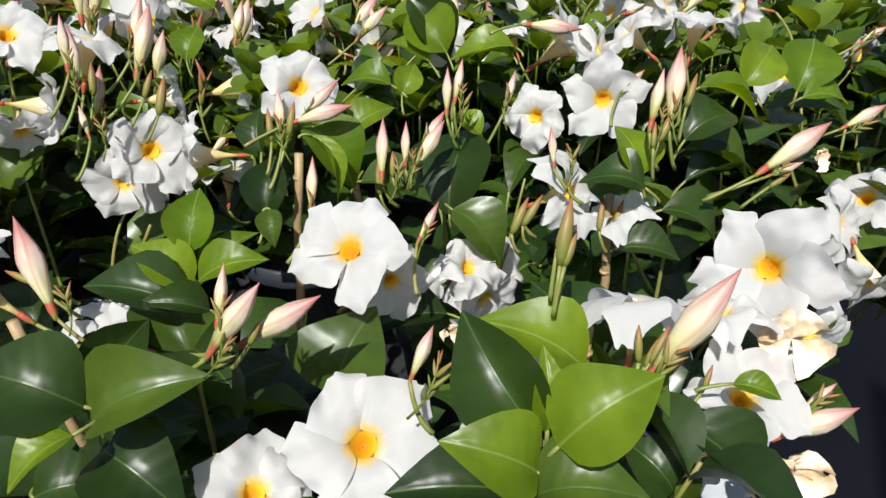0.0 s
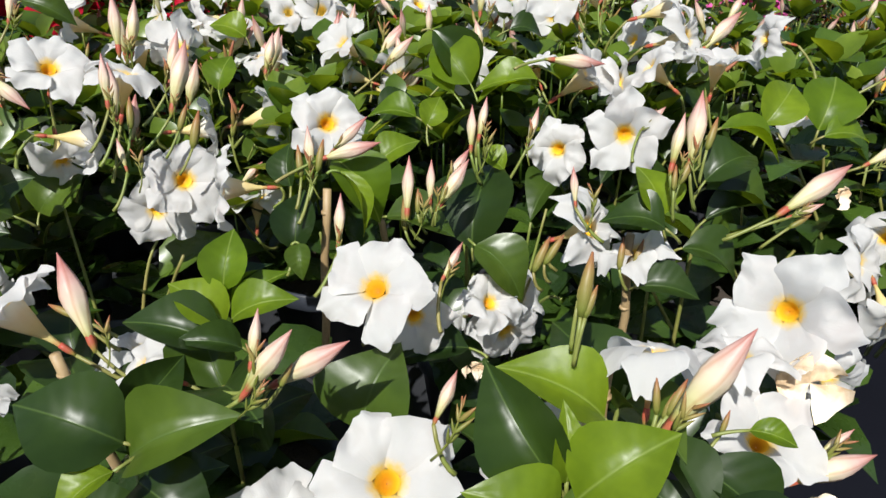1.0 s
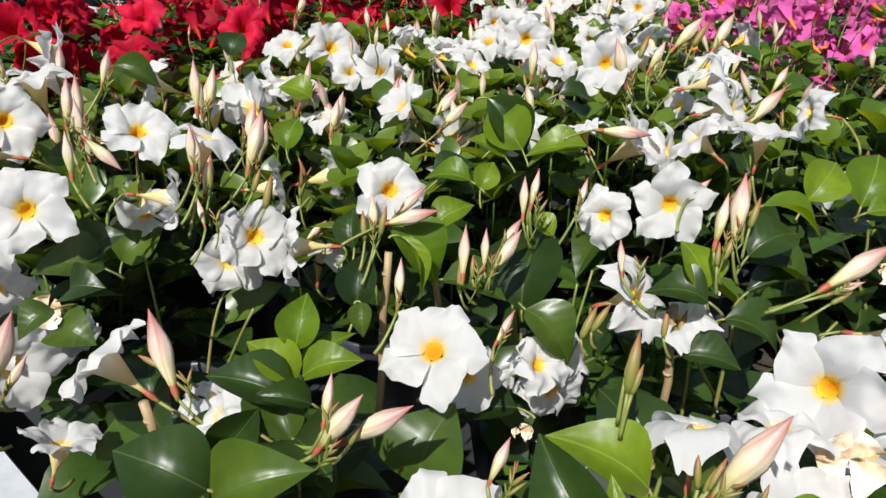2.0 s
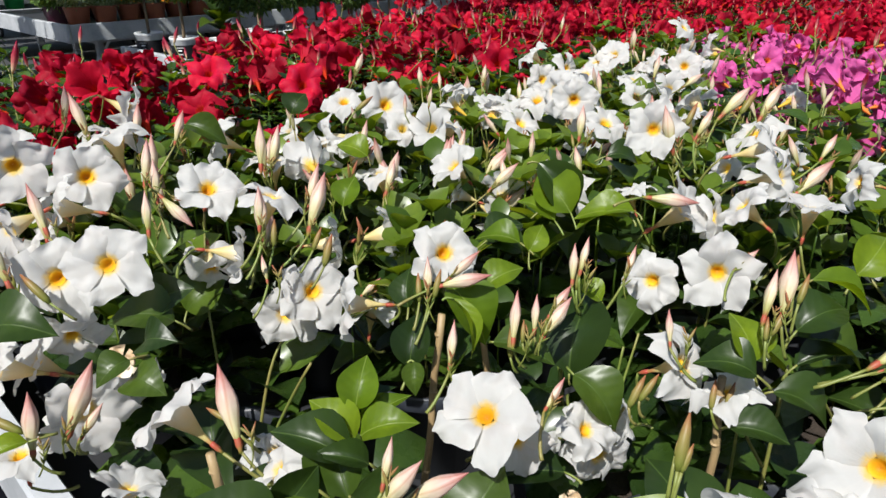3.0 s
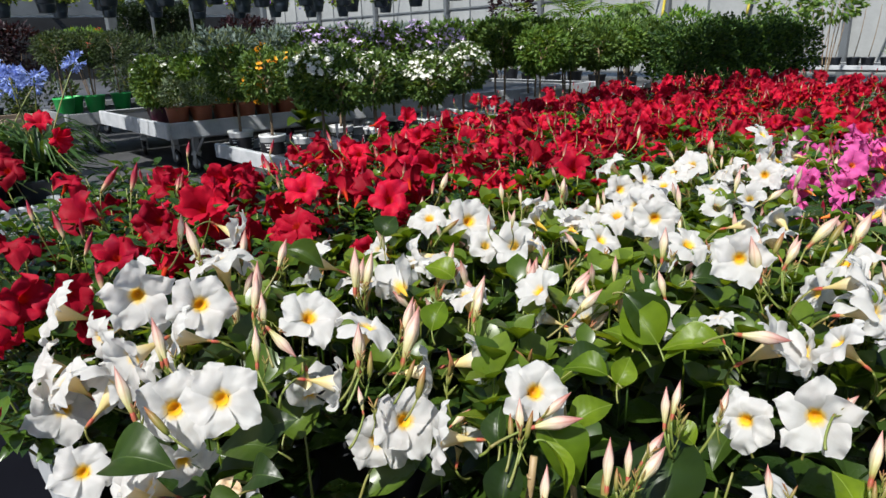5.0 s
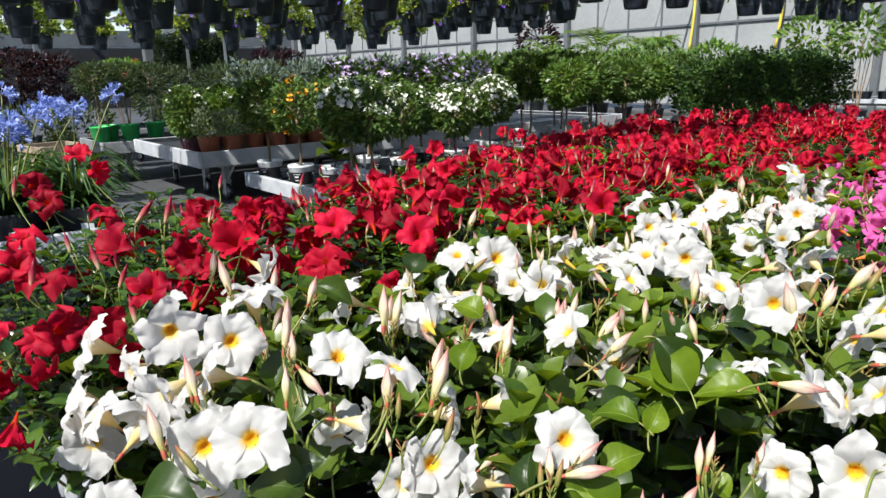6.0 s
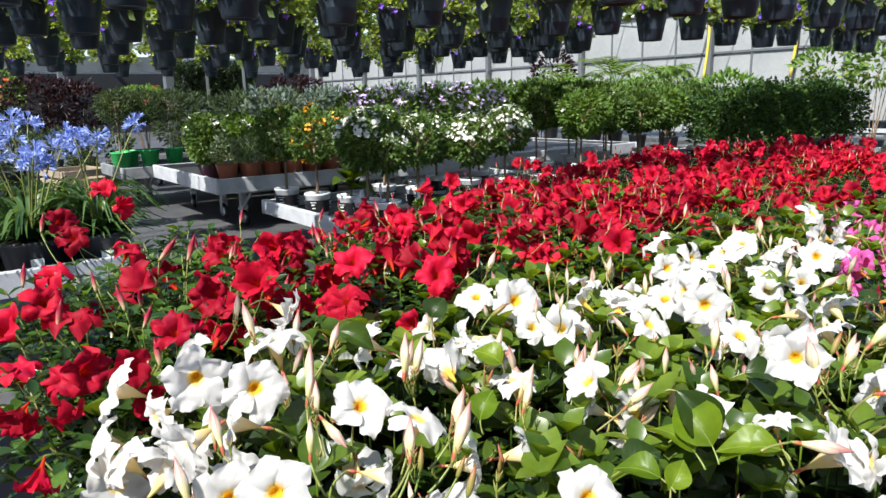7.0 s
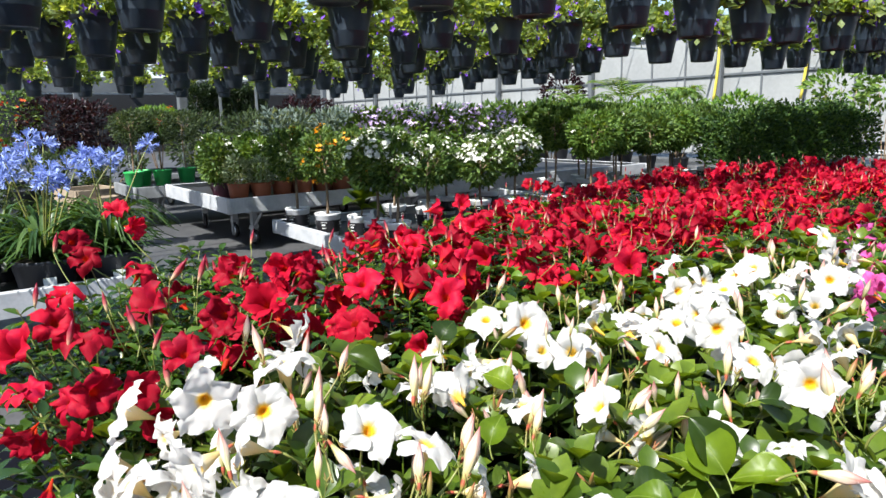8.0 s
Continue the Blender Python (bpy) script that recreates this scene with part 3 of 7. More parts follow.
BUD_YOUNG = Mesh().turned([(0.0010, 0.0), (0.0022, 0.003), (0.0027, 0.010), (0.0022, 0.016), (0.0004, 0.023)], 7, lobes=5, deep=0.10, twist=0.2).data("young_bud", M_BUD_YOUNG)


def small_flower(mat, seed, reflex, cup, ruffle):
    m = Mesh()
    for k in range(5):
        m.grid(6, 7, petal_shape(k, seed, reflex, cup, ruffle, 0.042, 0.0245, 0.006, 0.014))
    m.turned([(0.0016, -0.042), (0.0032, -0.032), (0.0052, -0.018), (0.0068, -0.011), (0.0078, -0.008)], 8, caps=False)
    return m.data("flower", mat)


RED = [small_flower(M_PETAL_RED, s, rf, c, rf2) for s, rf, c, rf2 in ((21, 0.6, 0.9, 1.9), (22, 1.2, 0.8, 2.3), (23, 0.4, 2.0, 1.9), (24, 1.6, 1.1, 2.5), (25, 0.9, 1.7, 2.5), (26, 0.2, 2.7, 2.0), (27, 0.5, 2.3, 2.6))]
PINK = [small_flower(M_PETAL_PINK, s, rf, c, rf2) for s, rf, c, rf2 in ((31, 0.6, 1.0, 1.8), (32, 1.2, 0.9, 2.2), (33, 0.5, 1.8, 2.0), (34, 0.3, 2.4, 2.2))]
WHITE_FAR = [small_flower(M_PETAL, s, rf, c, rf2) for s, rf, c, rf2 in ((41, 0.7, 0.7, 1.5), (42, 1.2, 0.6, 1.7), (43, 0.4, 1.6, 1.5), (44, 0.8, 1.1, 2.0), (45, 0.2, 2.3, 1.7))]
BUD_RED = Mesh().turned([(0.0014, 0.0), (0.0027, 0.006), (0.0045, 0.018), (0.0052, 0.026), (0.0034, 0.037), (0.0004, 0.049)], 8, lobes=5, deep=0.09, twist=0.16).data("bud", M_BUD_RED)
POT_17 = Mesh().turned([(0.060, 0.0), (0.064, 0.004), (0.078, 0.125), (0.084, 0.126), (0.086, 0.130), (0.086, 0.148), (0.083, 0.150), (0.078, 0.146), (0.076, 0.130)], 22, caps=False).data("pot", M_POT)
SOIL_17 = Mesh().turned([(0.078, 0.128), (0.05, 0.133), (0.0005, 0.135)], 18, caps=False).data("soil", M_SOIL)


def shoots(r, n, reach, zlo, zhi, pair_step, lo, hi):
    """Leaf poses of a bushy plant, and the lines of its stems, in the plant's own space."""
    leaves, lines = [], []
    for k in range(n):
        w = 2 * math.pi * (k + r.random()) / n
        out = reach * math.sqrt(r.uniform(0.04, 1))
        foot = Vector((0.03 * math.cos(w), 0.03 * math.sin(w), 0.13))
        head = Vector((out * math.cos(w), out * math.sin(w), r.uniform(zlo, zhi)))
        pts = curve_points(foot, head, (0, 0, r.uniform(-0.02, 0.03)), 8)
        lines.append(pts)
        length, pos, twist = (head - foot).length, 0.05, r.uniform(0, 3)
        while pos < length:
            f = pos / length
            i = min(7, int(f * 8))
            p = pts[i].lerp(pts[i + 1], f * 8 - i)
            for side in (0, math.pi):
                az = twist + side + r.uniform(-0.3, 0.3)
                lift = -0.25 + 0.75 * f + r.uniform(-0.25, 0.3)
                leaves.append((p, Vector((math.cos(az), math.sin(az), lift)), r.uniform(lo, hi) * (1.0 - 0.25 * max(0, f - 0.75)), f))
            twist += 1.57 + r.uniform(-0.3, 0.3)
            pos += pair_step * r.uniform(0.8, 1.25)
    return leaves, lines


def foliage_mesh(name, mat, r, n, reach, zlo, zhi, step, lo, hi, W):
    m = Mesh()
    shapes = [leaf_fn(0.062, W * k, f, a) for k, f, a in ((1, 0.4, 0.2), (1.1, 0.2, 0.45), (0.9, 0.6, 0.1))]
    leaves, lines = shoots(r, n, reach, zlo, zhi, step, lo, hi)
    for p, d, size, f in leaves:
        m.grid(4, 2, r.choice(shapes), leaf_pose(p, d, size, r.uniform(-25, 25)))
    return m.data(name, mat), lines


def stem_mesh(lines, radius=0.0022):
    m = Mesh()
    for pts in lines:
        m.pipe(pts, radius, 5, 0.6)
    return m.data("stems", M_STEM)


def cane(p, q, radius=0.0038):
    p, q = Vector(p), Vector(q)
    m = Mesh().pipe([p.lerp(q, i / 8) + Vector((0.0012 * math.sin(2.1 * i), 0.0012 * math.cos(1.7 * i), 0)) for i in range(9)], radius, 8, 0.92)
    for i in (2, 5, 7):
        c = p.lerp(q, i / 8 + 0.04)
        m.pipe([c - (q - p).normalized() * 0.0012, c, c + (q - p).normalized() * 0.0012], radius * 1.10, 8)
    return m.data("cane", M_BAMBOO)


PLANTS = []


def mandevilla(a, b, label, group):
    """An empty pot plant: pot, soil and canes, to which leaves, buds and flowers are given."""
    p = thing("mandevilla_plant", at(a, b, TRAY, rng.uniform(0, 360)), label, "flowering plant", group)
    part("pot", POT_17, p)
    if b < 1.2:
        part("soil", SOIL_17, p)
    PLANTS.append((p, p.matrix_basis.copy(), p.matrix_basis.inverted()))
    return p


WHITE_LABEL = "potted white mandevilla with yellow-throated flowers and cream buds"
RED_LABEL = "potted red mandevilla with crimson flowers and small glossy leaves"
PINK_LABEL = "potted pink mandevilla with magenta flowers and narrow buds"

FOL_WHITE = [foliage_mesh("foliage", M_FOLIAGE, random.Random(40 + i), 11, 0.17, 0.26, 0.40, 0.036, 0.65, 1.15, 0.0195) for i in range(4)]
FOL_RED = [foliage_mesh("foliage", M_FOLIAGE_RED, random.Random(60 + i), 15, 0.19, 0.22, 0.37, 0.028, 0.5, 0.85, 0.0145) for i in range(4)]
STEMS_WHITE = [stem_mesh(l) for f, l in FOL_WHITE]
STEMS_RED = [stem_mesh(l) for f, l in FOL_RED]
CANES = [cane((0.05, 0.0, 0.10), (0.03, 0.01, 0.27), 0.0036), cane((-0.03, 0.05, 0.10), (-0.02, 0.03, 0.30), 0.0036)]


def is_pink(a, b):
    return a > -0.86 and 1.25 < b < 2.6 and a > -0.37 - 0.5 * (b - 1.04)


def random_way(r, up=0.55):
    w = r.uniform(0, 2 * math.pi)
    d = Vector((math.cos(w), math.sin(w), 0)) + Vector((-0.15, -0.32, 0))
    return (d.normalized() + Vector((0, 0, r.uniform(up - 0.5, up + 0.4)))).normalized()


def give_flowers(p, meshes, bud, n, n_bud, r, zlo, zhi, reach, smin, smax, stalks):
    for k in range(n):
        w, q = r.uniform(0, 6.3), reach * math.sqrt(r.random())
        part("flower", r.choice(meshes), p, facing((q * math.cos(w), q * math.sin(w), r.uniform(zlo, zhi)), p.matrix_basis.to_3x3().inverted() @ random_way(r), r.uniform(0, 72), r.uniform(smin, smax)))
    for k in range(n_bud):
        w, q = r.uniform(0, 6.3), reach * math.sqrt(r.random())
        z = r.uniform(zlo + 0.02, zhi + 0.03)
        tip = Vector((q * math.cos(w), q * math.sin(w), z))
        part("bud", bud, p, facing(tip, (r.uniform(-0.4, 0.4), r.uniform(-0.4, 0.4), 1), 0, r.uniform(0.55, 0.95)))
        stalks.pipe(curve_points(tip - Vector((0.25 * tip.x, 0.25 * tip.y, 0.045)), tip, (0.004, 0.0, 0.0), 3), 0.0013, 4)


def top_leaves(seed, mat=M_FOLIAGE_YOUNG, rise=0.0, n=16, size=1.0):
    r, m = random.Random(seed), Mesh()
    shape = leaf_fn(0.060, 0.0205, 0.3, 0.15)
    for k in range(n):
        w, q, z = r.uniform(0, 6.3), 0.15 * math.sqrt(r.random()), r.uniform(0.30, 0.40) + rise
        p = Vector((q * math.cos(w), q * math.sin(w), z))
        m.pipe([p - Vector((0, 0, 0.06)), p], 0.0014, 4)
        turn = r.uniform(0, 3)
        for i in range(4):
            az = turn + 1.57 * i
            m.grid(5, 2, shape, leaf_pose(p, (math.cos(az), math.sin(az), r.uniform(0.3, 1.6)), size * r.uniform(0.5, 0.95), r.uniform(-20, 20)))
    return m.data("shoot_tip", mat)


TIPS_RED = [top_leaves(190 + i, M_FOLIAGE_RED_TIP, -0.03, 9, 0.75) for i in range(4)]


def flowering(a, b, meshes, bud, label, group, n, n_bud, near):
    """A plant in one colour with its foliage, canes, flowers and buds."""
    r = random.Random(int(1000 * (a + 9)) * 31 + int(1000 * b))
    p = mandevilla(a, b, label, group)
    i = r.randrange(4)
    low = Matrix.Diagonal((1, 1, 0.90 if b > 1.8 else 1.0, 1))
    part("foliage", FOL_RED[i][0], p, low)["kind"] = "stuff"
    part("stem_tangle", STEMS_RED[i], p, low)["kind"] = "stuff"
    if near:
        part("shoot_tip", TIPS_RED[i], p)["kind"] = "stuff"
    if b < 1.5 and a < -1.1:
        part("foliage", FOL_RED[(i + 1) % 4][0], p, pose(0, 0, 0.05, 0, 0, 95))["kind"] = "stuff"
        part("foliage", FOL_RED[(i + 2) % 4][0], p, pose(0.03, -0.03, -0.02, 0, 0, 210))["kind"] = "stuff"
    for c in CANES[:1] if near else ():
        part("cane", c, p)
    stalks = Mesh()
    drop = 0.045 if b > 1.8 else 0.0
    give_flowers(p, meshes, bud, n, n_bud, r, 0.28 - drop, 0.42 - drop, 0.19, 0.76, 1.06, stalks)
    part("stalk_tangle", stalks.data("stalk_tangle", M_STEM), p)["kind"] = "stuff"
    return p


# red and pink plants
b = 0.13
while b < 5.8:
    gap = 0.262 if b < 2.3 else 0.295
    a = -2.90
    while a < -0.05:
        aa, bb = a + rng.uniform(-0.03, 0.03), b + rng.uniform(-0.03, 0.03)
        red = a < -1.13 or b > 2.5
        on = -1.34 < a or (-2.12 < a < -1.46 and ((b > 0.35 and a > -1.72) or (b > 0.85 and a > -1.95) or b > 1.3)) or (a < -2.30 and b > 2.3)
        if red and on:
            flowering(aa, bb, RED, BUD_RED, RED_LABEL, "red mandevillas", (7 if b < 0.3 else 13) if b < 2.3 else 10, 9 if b < 2.3 else 4, b < 2.3)
        elif on and is_pink(a, b):
            flowering(aa, bb, PINK, BUD_RED, PINK_LABEL, "pink mandevillas", 14, 9, True)
        a += gap
    b += gap + 0.008


# white plants: leaves as single pieces on those in front
TIPS = [top_leaves(90 + i, M_FOLIAGE_YOUNG, -0.03, 12) for i in range(4)]
FOL_LOW = [foliage_mesh("foliage", M_FOLIAGE, random.Random(80 + i), 11, 0.135, 0.14, 0.22, 0.034, 0.8, 1.3, 0.0205)[0] for i in range(3)]


GAPS = ((0.11, 0.485), (0.175, 0.545), (0.20, 0.46), (0.256, 0.556), (-0.18, 0.46), (-0.21, 0.52), (-0.06, 0.66), (0.028, 0.587), (0.07, 0.67), (0.044, 0.56), (0.088, 0.51), (-0.343, 0.577))


def white_plant(a, b, near):
    r = random.Random(int(1000 * (a + 9)) * 17 + int(1000 * b))
    p = mandevilla(a, b, WHITE_LABEL, "white mandevillas")
    i = r.randrange(4)
    if near:
        leaves, lines = shoots(r, 6, 0.125, 0.22, 0.31, 0.045, 0.85, 1.3)
        for q, d, size, f in leaves:
            w = p.matrix_basis @ q
            if f > 0.35 and all((w.x - x) ** 2 + (w.y - y) ** 2 > 0.080 ** 2 for x, y in GAPS):
                part("leaf", r.choice(LEAVES), p, leaf_pose(q, d, size, r.uniform(-25, 25)))
        part("stem_tangle", stem_mesh(lines), p)["kind"] = "stuff"
        part("foliage", FOL_LOW[i % 3], p)["kind"] = "stuff"
    else:
        part("foliage", FOL_WHITE[i][0], p)["kind"] = "stuff"
        part("stem_tangle", STEMS_WHITE[i], p)["kind"] = "stuff"
    if a > -0.2 and 0.6 < b < 1.4:
        for k in (0, 1):
            side = p.matrix_basis.inverted() @ at(a + 0.10 + 0.05 * k, b + 0.12 * k, TRAY, 80 * k + 30)
            part("foliage", FOL_WHITE[(i + k) % 4][0], p, side)["kind"] = "stuff"
            part("stem_tangle", STEMS_WHITE[(i + k) % 4], p, side)["kind"] = "stuff"
    if p.matrix_basis.translation.y > 0.64:
        part("shoot_tip", TIPS[i], p)["kind"] = "stuff"
        part("shoot_tip", TIPS[(i + 1) % 4], p, pose(0, 0, -0.01, 0, 0, 140))["kind"] = "stuff"
    for c in () if near else CANES:
        part("cane", c, p)
    return p


b = 0.12
while b < 2.5:
    a = -1.03
    while a < -0.05:
        if not is_pink(a, b):
            white_plant(a + rng.uniform(-0.03, 0.03), b + rng.uniform(-0.03, 0.03), b < 1.0)
        a += 0.236
    b += 0.262


def owner(place, group="white mandevillas"):
    """The plant of the group whose pot stands nearest."""
    return min((q for q in PLANTS if q[0]["group"] == group), key=lambda q: (q[1].translation.xy - Vector(place).xy).length)


def flower(x, y, z, way, size=1.0, kind=0, spin=0.0):
    """A white flower: its mouth at (x, y, z) looks along way."""
    p, m, inv = owner((x, y, z))
    w = Vector(way).normalized()
    if y > 0.95:
        r = random.Random(int(x * 7919) + int(y * 6101))
        w = (w + 0.75 * Vector((r.uniform(-1, 1), r.uniform(-1, 1), r.uniform(-0.1, 1.0)))).normalized()
    f = part("flower", TUBE, p, inv @ facing(Vector((x, y, z)) - w * 0.0480 * size, w, spin, size))
    for d in OPEN[kind]:
        part("petal", d, f, pose(0, 0, 0.0480))
    part("throat", THROAT, f, pose(0, 0, 0.0310))
    if y < 1.3:
        part("calyx", CALYX, f, pose(0, 0, -0.0160), "red-green calyx")
    foot = Vector((x, y, z)) - w * 0.0640 * size
    low = m.translation + Vector((0, 0, 0.22))
    end = foot - w * 0.022 + (low - foot).normalized() * 0.035
    q = [inv @ v for v in curve_points(foot, end, -w * 0.006, 5)]
    part("stalk", Mesh().pipe(q, 0.0013, 5, 1.4).data("stalk", M_STEM), p)
    return f


def bud(x, y, z, way, size=1.0, slim=0):
    """A furled bud with its foot at (x, y, z)."""
    p, m, inv = owner((x, y, z))
    f = part("bud", BUD[slim], p, inv @ facing((x, y, z), way, 30.0, size))
    part("calyx", CALYX, f, pose(0, 0, -0.008))
    w = Vector(way).normalized()
    foot = Vector((x, y, z)) - w * 0.006 * size
    side = Vector((m.translation.x - x, m.translation.y - y, -0.03)).normalized()
    q = [inv @ v for v in curve_points(foot, foot - w * 0.022 + side * 0.022, -w * 0.004, 5)]
    part("stalk", Mesh().pipe(q, 0.0012, 5, 1.4).data("stalk", M_STEM), p)


def raceme(x, y, z, way, size=1.0, k=0):
    """A short spike of tiny unopened buds."""
    p, m, inv = owner((x, y, z))
    part("raceme", RACEMES[k % 3], p, inv @ facing((x, y, z), way, 70.0 * k, size))


def young_bud(x, y, z, way, size=1.0):
    """A slim green-brown bud on its stalk."""
    p, m, inv = owner((x, y, z))
    part("young_bud", BUD_YOUNG, p, inv @ facing((x, y, z), way, 0, size))
    w, low = Vector(way).normalized(), m.translation + Vector((0, 0, 0.25))
    foot = Vector((x, y, z))
    q = [inv @ v for v in curve_points(foot, foot - w * 0.012 + (low - foot).normalized() * 0.015, -w * 0.003, 4)]
    part("stalk", Mesh().pipe(q, 0.0011, 5, 1.3).data("stalk", M_STEM), p)


def leaf(x, y, z, way, face, length, wide=1.0, young=0):
    """A large leaf with its foot at (x, y, z)."""
    p, m, inv = owner((x, y, z))
    data = YOUNG_BIG if young else LEAVES[1 if wide > 1.1 else 0]
    k = length / 0.062
    part("leaf", data, p, inv @ leaf_pose((x, y, z), way, 1.0, 0, face) @ Matrix.Diagonal((k, k * wide, k, 1)))
    low = m.translation + Vector((0, 0, 0.24))
    foot = Vector((x, y, z))
    q = [inv @ v for v in curve_points(foot, foot + (low - foot).normalized() * 0.012 - Vector(way).normalized() * 0.010, Vector(way).normalized() * -0.002, 4)]
    part("petiole", Mesh().pipe(q, 0.0010, 5, 1.4).data("petiole", M_STEM), p)


def stake(x, y, z):
    """A bamboo cane whose cut top stands at (x, y, z)."""
    p, m, inv = owner((x, y, z))
    foot = Vector((x, y, z)).lerp(Vector((m.translation.x, m.translation.y, z)), 0.25)
    foot.z = TRAY + 0.13
    part("cane", cane(inv @ foot, inv @ Vector((x, y, z)), 0.0037), p)


def withered(x, y, z, width):
    """A shrunken brown flower."""
    p, m, inv = owner((x, y, z))
    r = random.Random(int(x * 5000))
    g = Mesh()
    for k in range(6):
        w, s, c = r.uniform(0, 6.3), r.uniform(0.6, 1.1), r.uniform(-0.6, 0.8)
        g.grid(5, 5, lambda u, v: (width * 0.5 * s * u * math.cos(w + 1.6 * (v - 0.5)), width * 0.5 * s * u * math.sin(w + 1.6 * (v - 0.5)), width * (0.25 * c * u + 0.10 * math.sin(9 * u + 7 * v + k) * u)))
    part("withered_flower", g.data("withered_flower", M_DRY), p, inv @ facing((x, y, z), (r.uniform(-0.5, 0.5), -0.7, 0.2), 0), "brown withered flower")


YOUNG_BIG = Mesh().grid(9, 6, leaf_fn(0.062, 0.0205, 0.58, 0.42, 0.020)).data("leaf", M_LEAF_YOUNG)


def red_flower(x, y, z, way, size=1.0, kind=0):
    """A red flower on its own stalk."""
    p, m, inv = owner((x, y, z), "red mandevillas")
    r = random.Random(int(abs(x) * 9001) + int(y * 5003))
    w = (Vector(way).normalized() + 0.45 * Vector((r.uniform(-1, 1), r.uniform(-1, 1), r.uniform(-0.6, 0.8)))).normalized()
    part("flower", RED[(kind + r.randrange(7)) % 7], p, inv @ facing((x, y, z), w, r.uniform(0, 72), 0.98 * size))
    foot = Vector((x, y, z)) - w * 0.042 * size
    low = m.translation + Vector((0, 0, 0.24))
    end = foot + Vector((0.22 * (low.x - foot.x), 0.22 * (low.y - foot.y), -0.085))
    q = [inv @ v for v in curve_points(foot, end, -w * 0.010, 6)]
    part("stalk", Mesh().pipe(q, 0.0011, 5, 1.4).data("stalk", M_STEM), p)


def red_bud(x, y, z, way, size=1.0):
    p, m, inv = owner((x, y, z), "red mandevillas")
    w = Vector(way).normalized()
    part("bud", BUD_RED, p, inv @ facing((x, y, z), w, 0, size))
    foot, low = Vector((x, y, z)), m.translation + Vector((0, 0, 0.26))
    end = foot + Vector((0.22 * (low.x - foot.x), 0.22 * (low.y - foot.y), -0.085))
    q = [inv @ v for v in curve_points(foot, end, -w * 0.010, 6)]
    part("stalk", Mesh().pipe(q, 0.0010, 5, 1.4).data("stalk", M_STEM), p)

# canes that show their tops
stake(-0.099, 0.487, 1.066)
stake(0.131, 0.435, 1.046)
stake(-0.259, 0.343, 1.026)
stake(0.074, 0.286, 1.042)
stake(-0.073, 0.600, 1.054)

# large leaves
leaf(-0.188, 0.262, 1.030, (-0.82, 0.02, 0.57), (-0.05, -0.47, 0.88), 0.057, 1.25, 0)
leaf(-0.187, 0.262, 1.020, (0.84, -0.07, 0.54), (-0.15, -0.46, 0.87), 0.064, 1.1, 0)
leaf(-0.187, 0.244, 1.029, (-0.73, -0.68, -0.07), (-0.34, -0.40, 0.85), 0.033, 1, 1)
leaf(-0.187, 0.262, 1.000, (0.80, -0.59, -0.13), (0.16, -0.46, 0.87), 0.054, 1.2, 0)
leaf(-0.199, 0.284, 1.016, (0.54, 0.69, 0.49), (0.24, -0.71, 0.66), 0.053, 0.9, 0)
leaf(-0.151, 0.354, 1.062, (0.13, 0.50, 0.85), (0.03, -0.80, 0.60), 0.039, 1.1, 1)
leaf(-0.150, 0.344, 1.045, (-0.72, 0.19, 0.66), (0.06, -0.48, 0.87), 0.042, 1, 1)
leaf(-0.153, 0.333, 1.036, (-0.89, 0.05, 0.45), (0.06, -0.38, 0.92), 0.058, 1, 0)
leaf(-0.146, 0.345, 1.047, (0.87, -0.06, 0.50), (-0.13, -0.36, 0.92), 0.042, 1, 1)
leaf(-0.149, 0.358, 1.050, (0.56, 0.61, 0.56), (-0.57, -0.55, 0.61), 0.036, 0.9, 0)
leaf(-0.138, 0.327, 1.038, (-0.84, -0.24, 0.48), (-0.05, -0.47, 0.88), 0.038, 0.8, 0)
leaf(-0.146, 0.355, 1.044, (0.69, 0.33, 0.65), (-0.65, -0.57, 0.50), 0.041, 0.7, 1)
leaf(0.025, 0.199, 1.056, (-0.52, 0.48, 0.71), (-0.37, -0.66, 0.66), 0.060, 1, 0)
leaf(0.030, 0.185, 1.063, (0.69, 0.01, 0.73), (-0.24, -0.45, 0.86), 0.049, 1.15, 1)
leaf(0.028, 0.196, 1.061, (0.01, 0.24, 0.97), (0.03, -0.80, 0.60), 0.034, 0.75, 1)
leaf(0.022, 0.184, 1.050, (-0.77, -0.09, 0.63), (-0.05, -0.47, 0.88), 0.043, 1.2, 1)
leaf(0.020, 0.179, 1.041, (0.81, -0.31, 0.50), (-0.02, -0.24, 0.97), 0.044, 1.3, 0)
leaf(0.016, 0.190, 1.031, (-0.92, -0.12, 0.37), (0.06, -0.38, 0.92), 0.055, 1.1, 0)
leaf(0.062, 0.251, 1.042, (-0.80, 0.22, 0.56), (0.17, -0.36, 0.92), 0.060, 1, 1)
leaf(-0.070, 0.324, 0.967, (0.27, 0.32, 0.91), (-0.36, -0.59, 0.73), 0.059, 1.7, 0)
leaf(0.007, 0.401, 0.971, (-1.00, -0.09, 0.01), (-0.04, -0.37, 0.93), 0.063, 0.9, 0)
leaf(-0.126, 0.469, 1.022, (0.12, 0.51, 0.85), (-0.07, -0.73, 0.68), 0.050, 1.1, 0)
leaf(-0.121, 0.462, 1.032, (0.08, -0.79, -0.60), (-0.05, -0.57, 0.82), 0.028, 1.1, 0)
leaf(-0.095, 0.523, 1.078, (0.67, -0.43, -0.61), (0.17, -0.36, 0.92), 0.065, 1.2, 1)
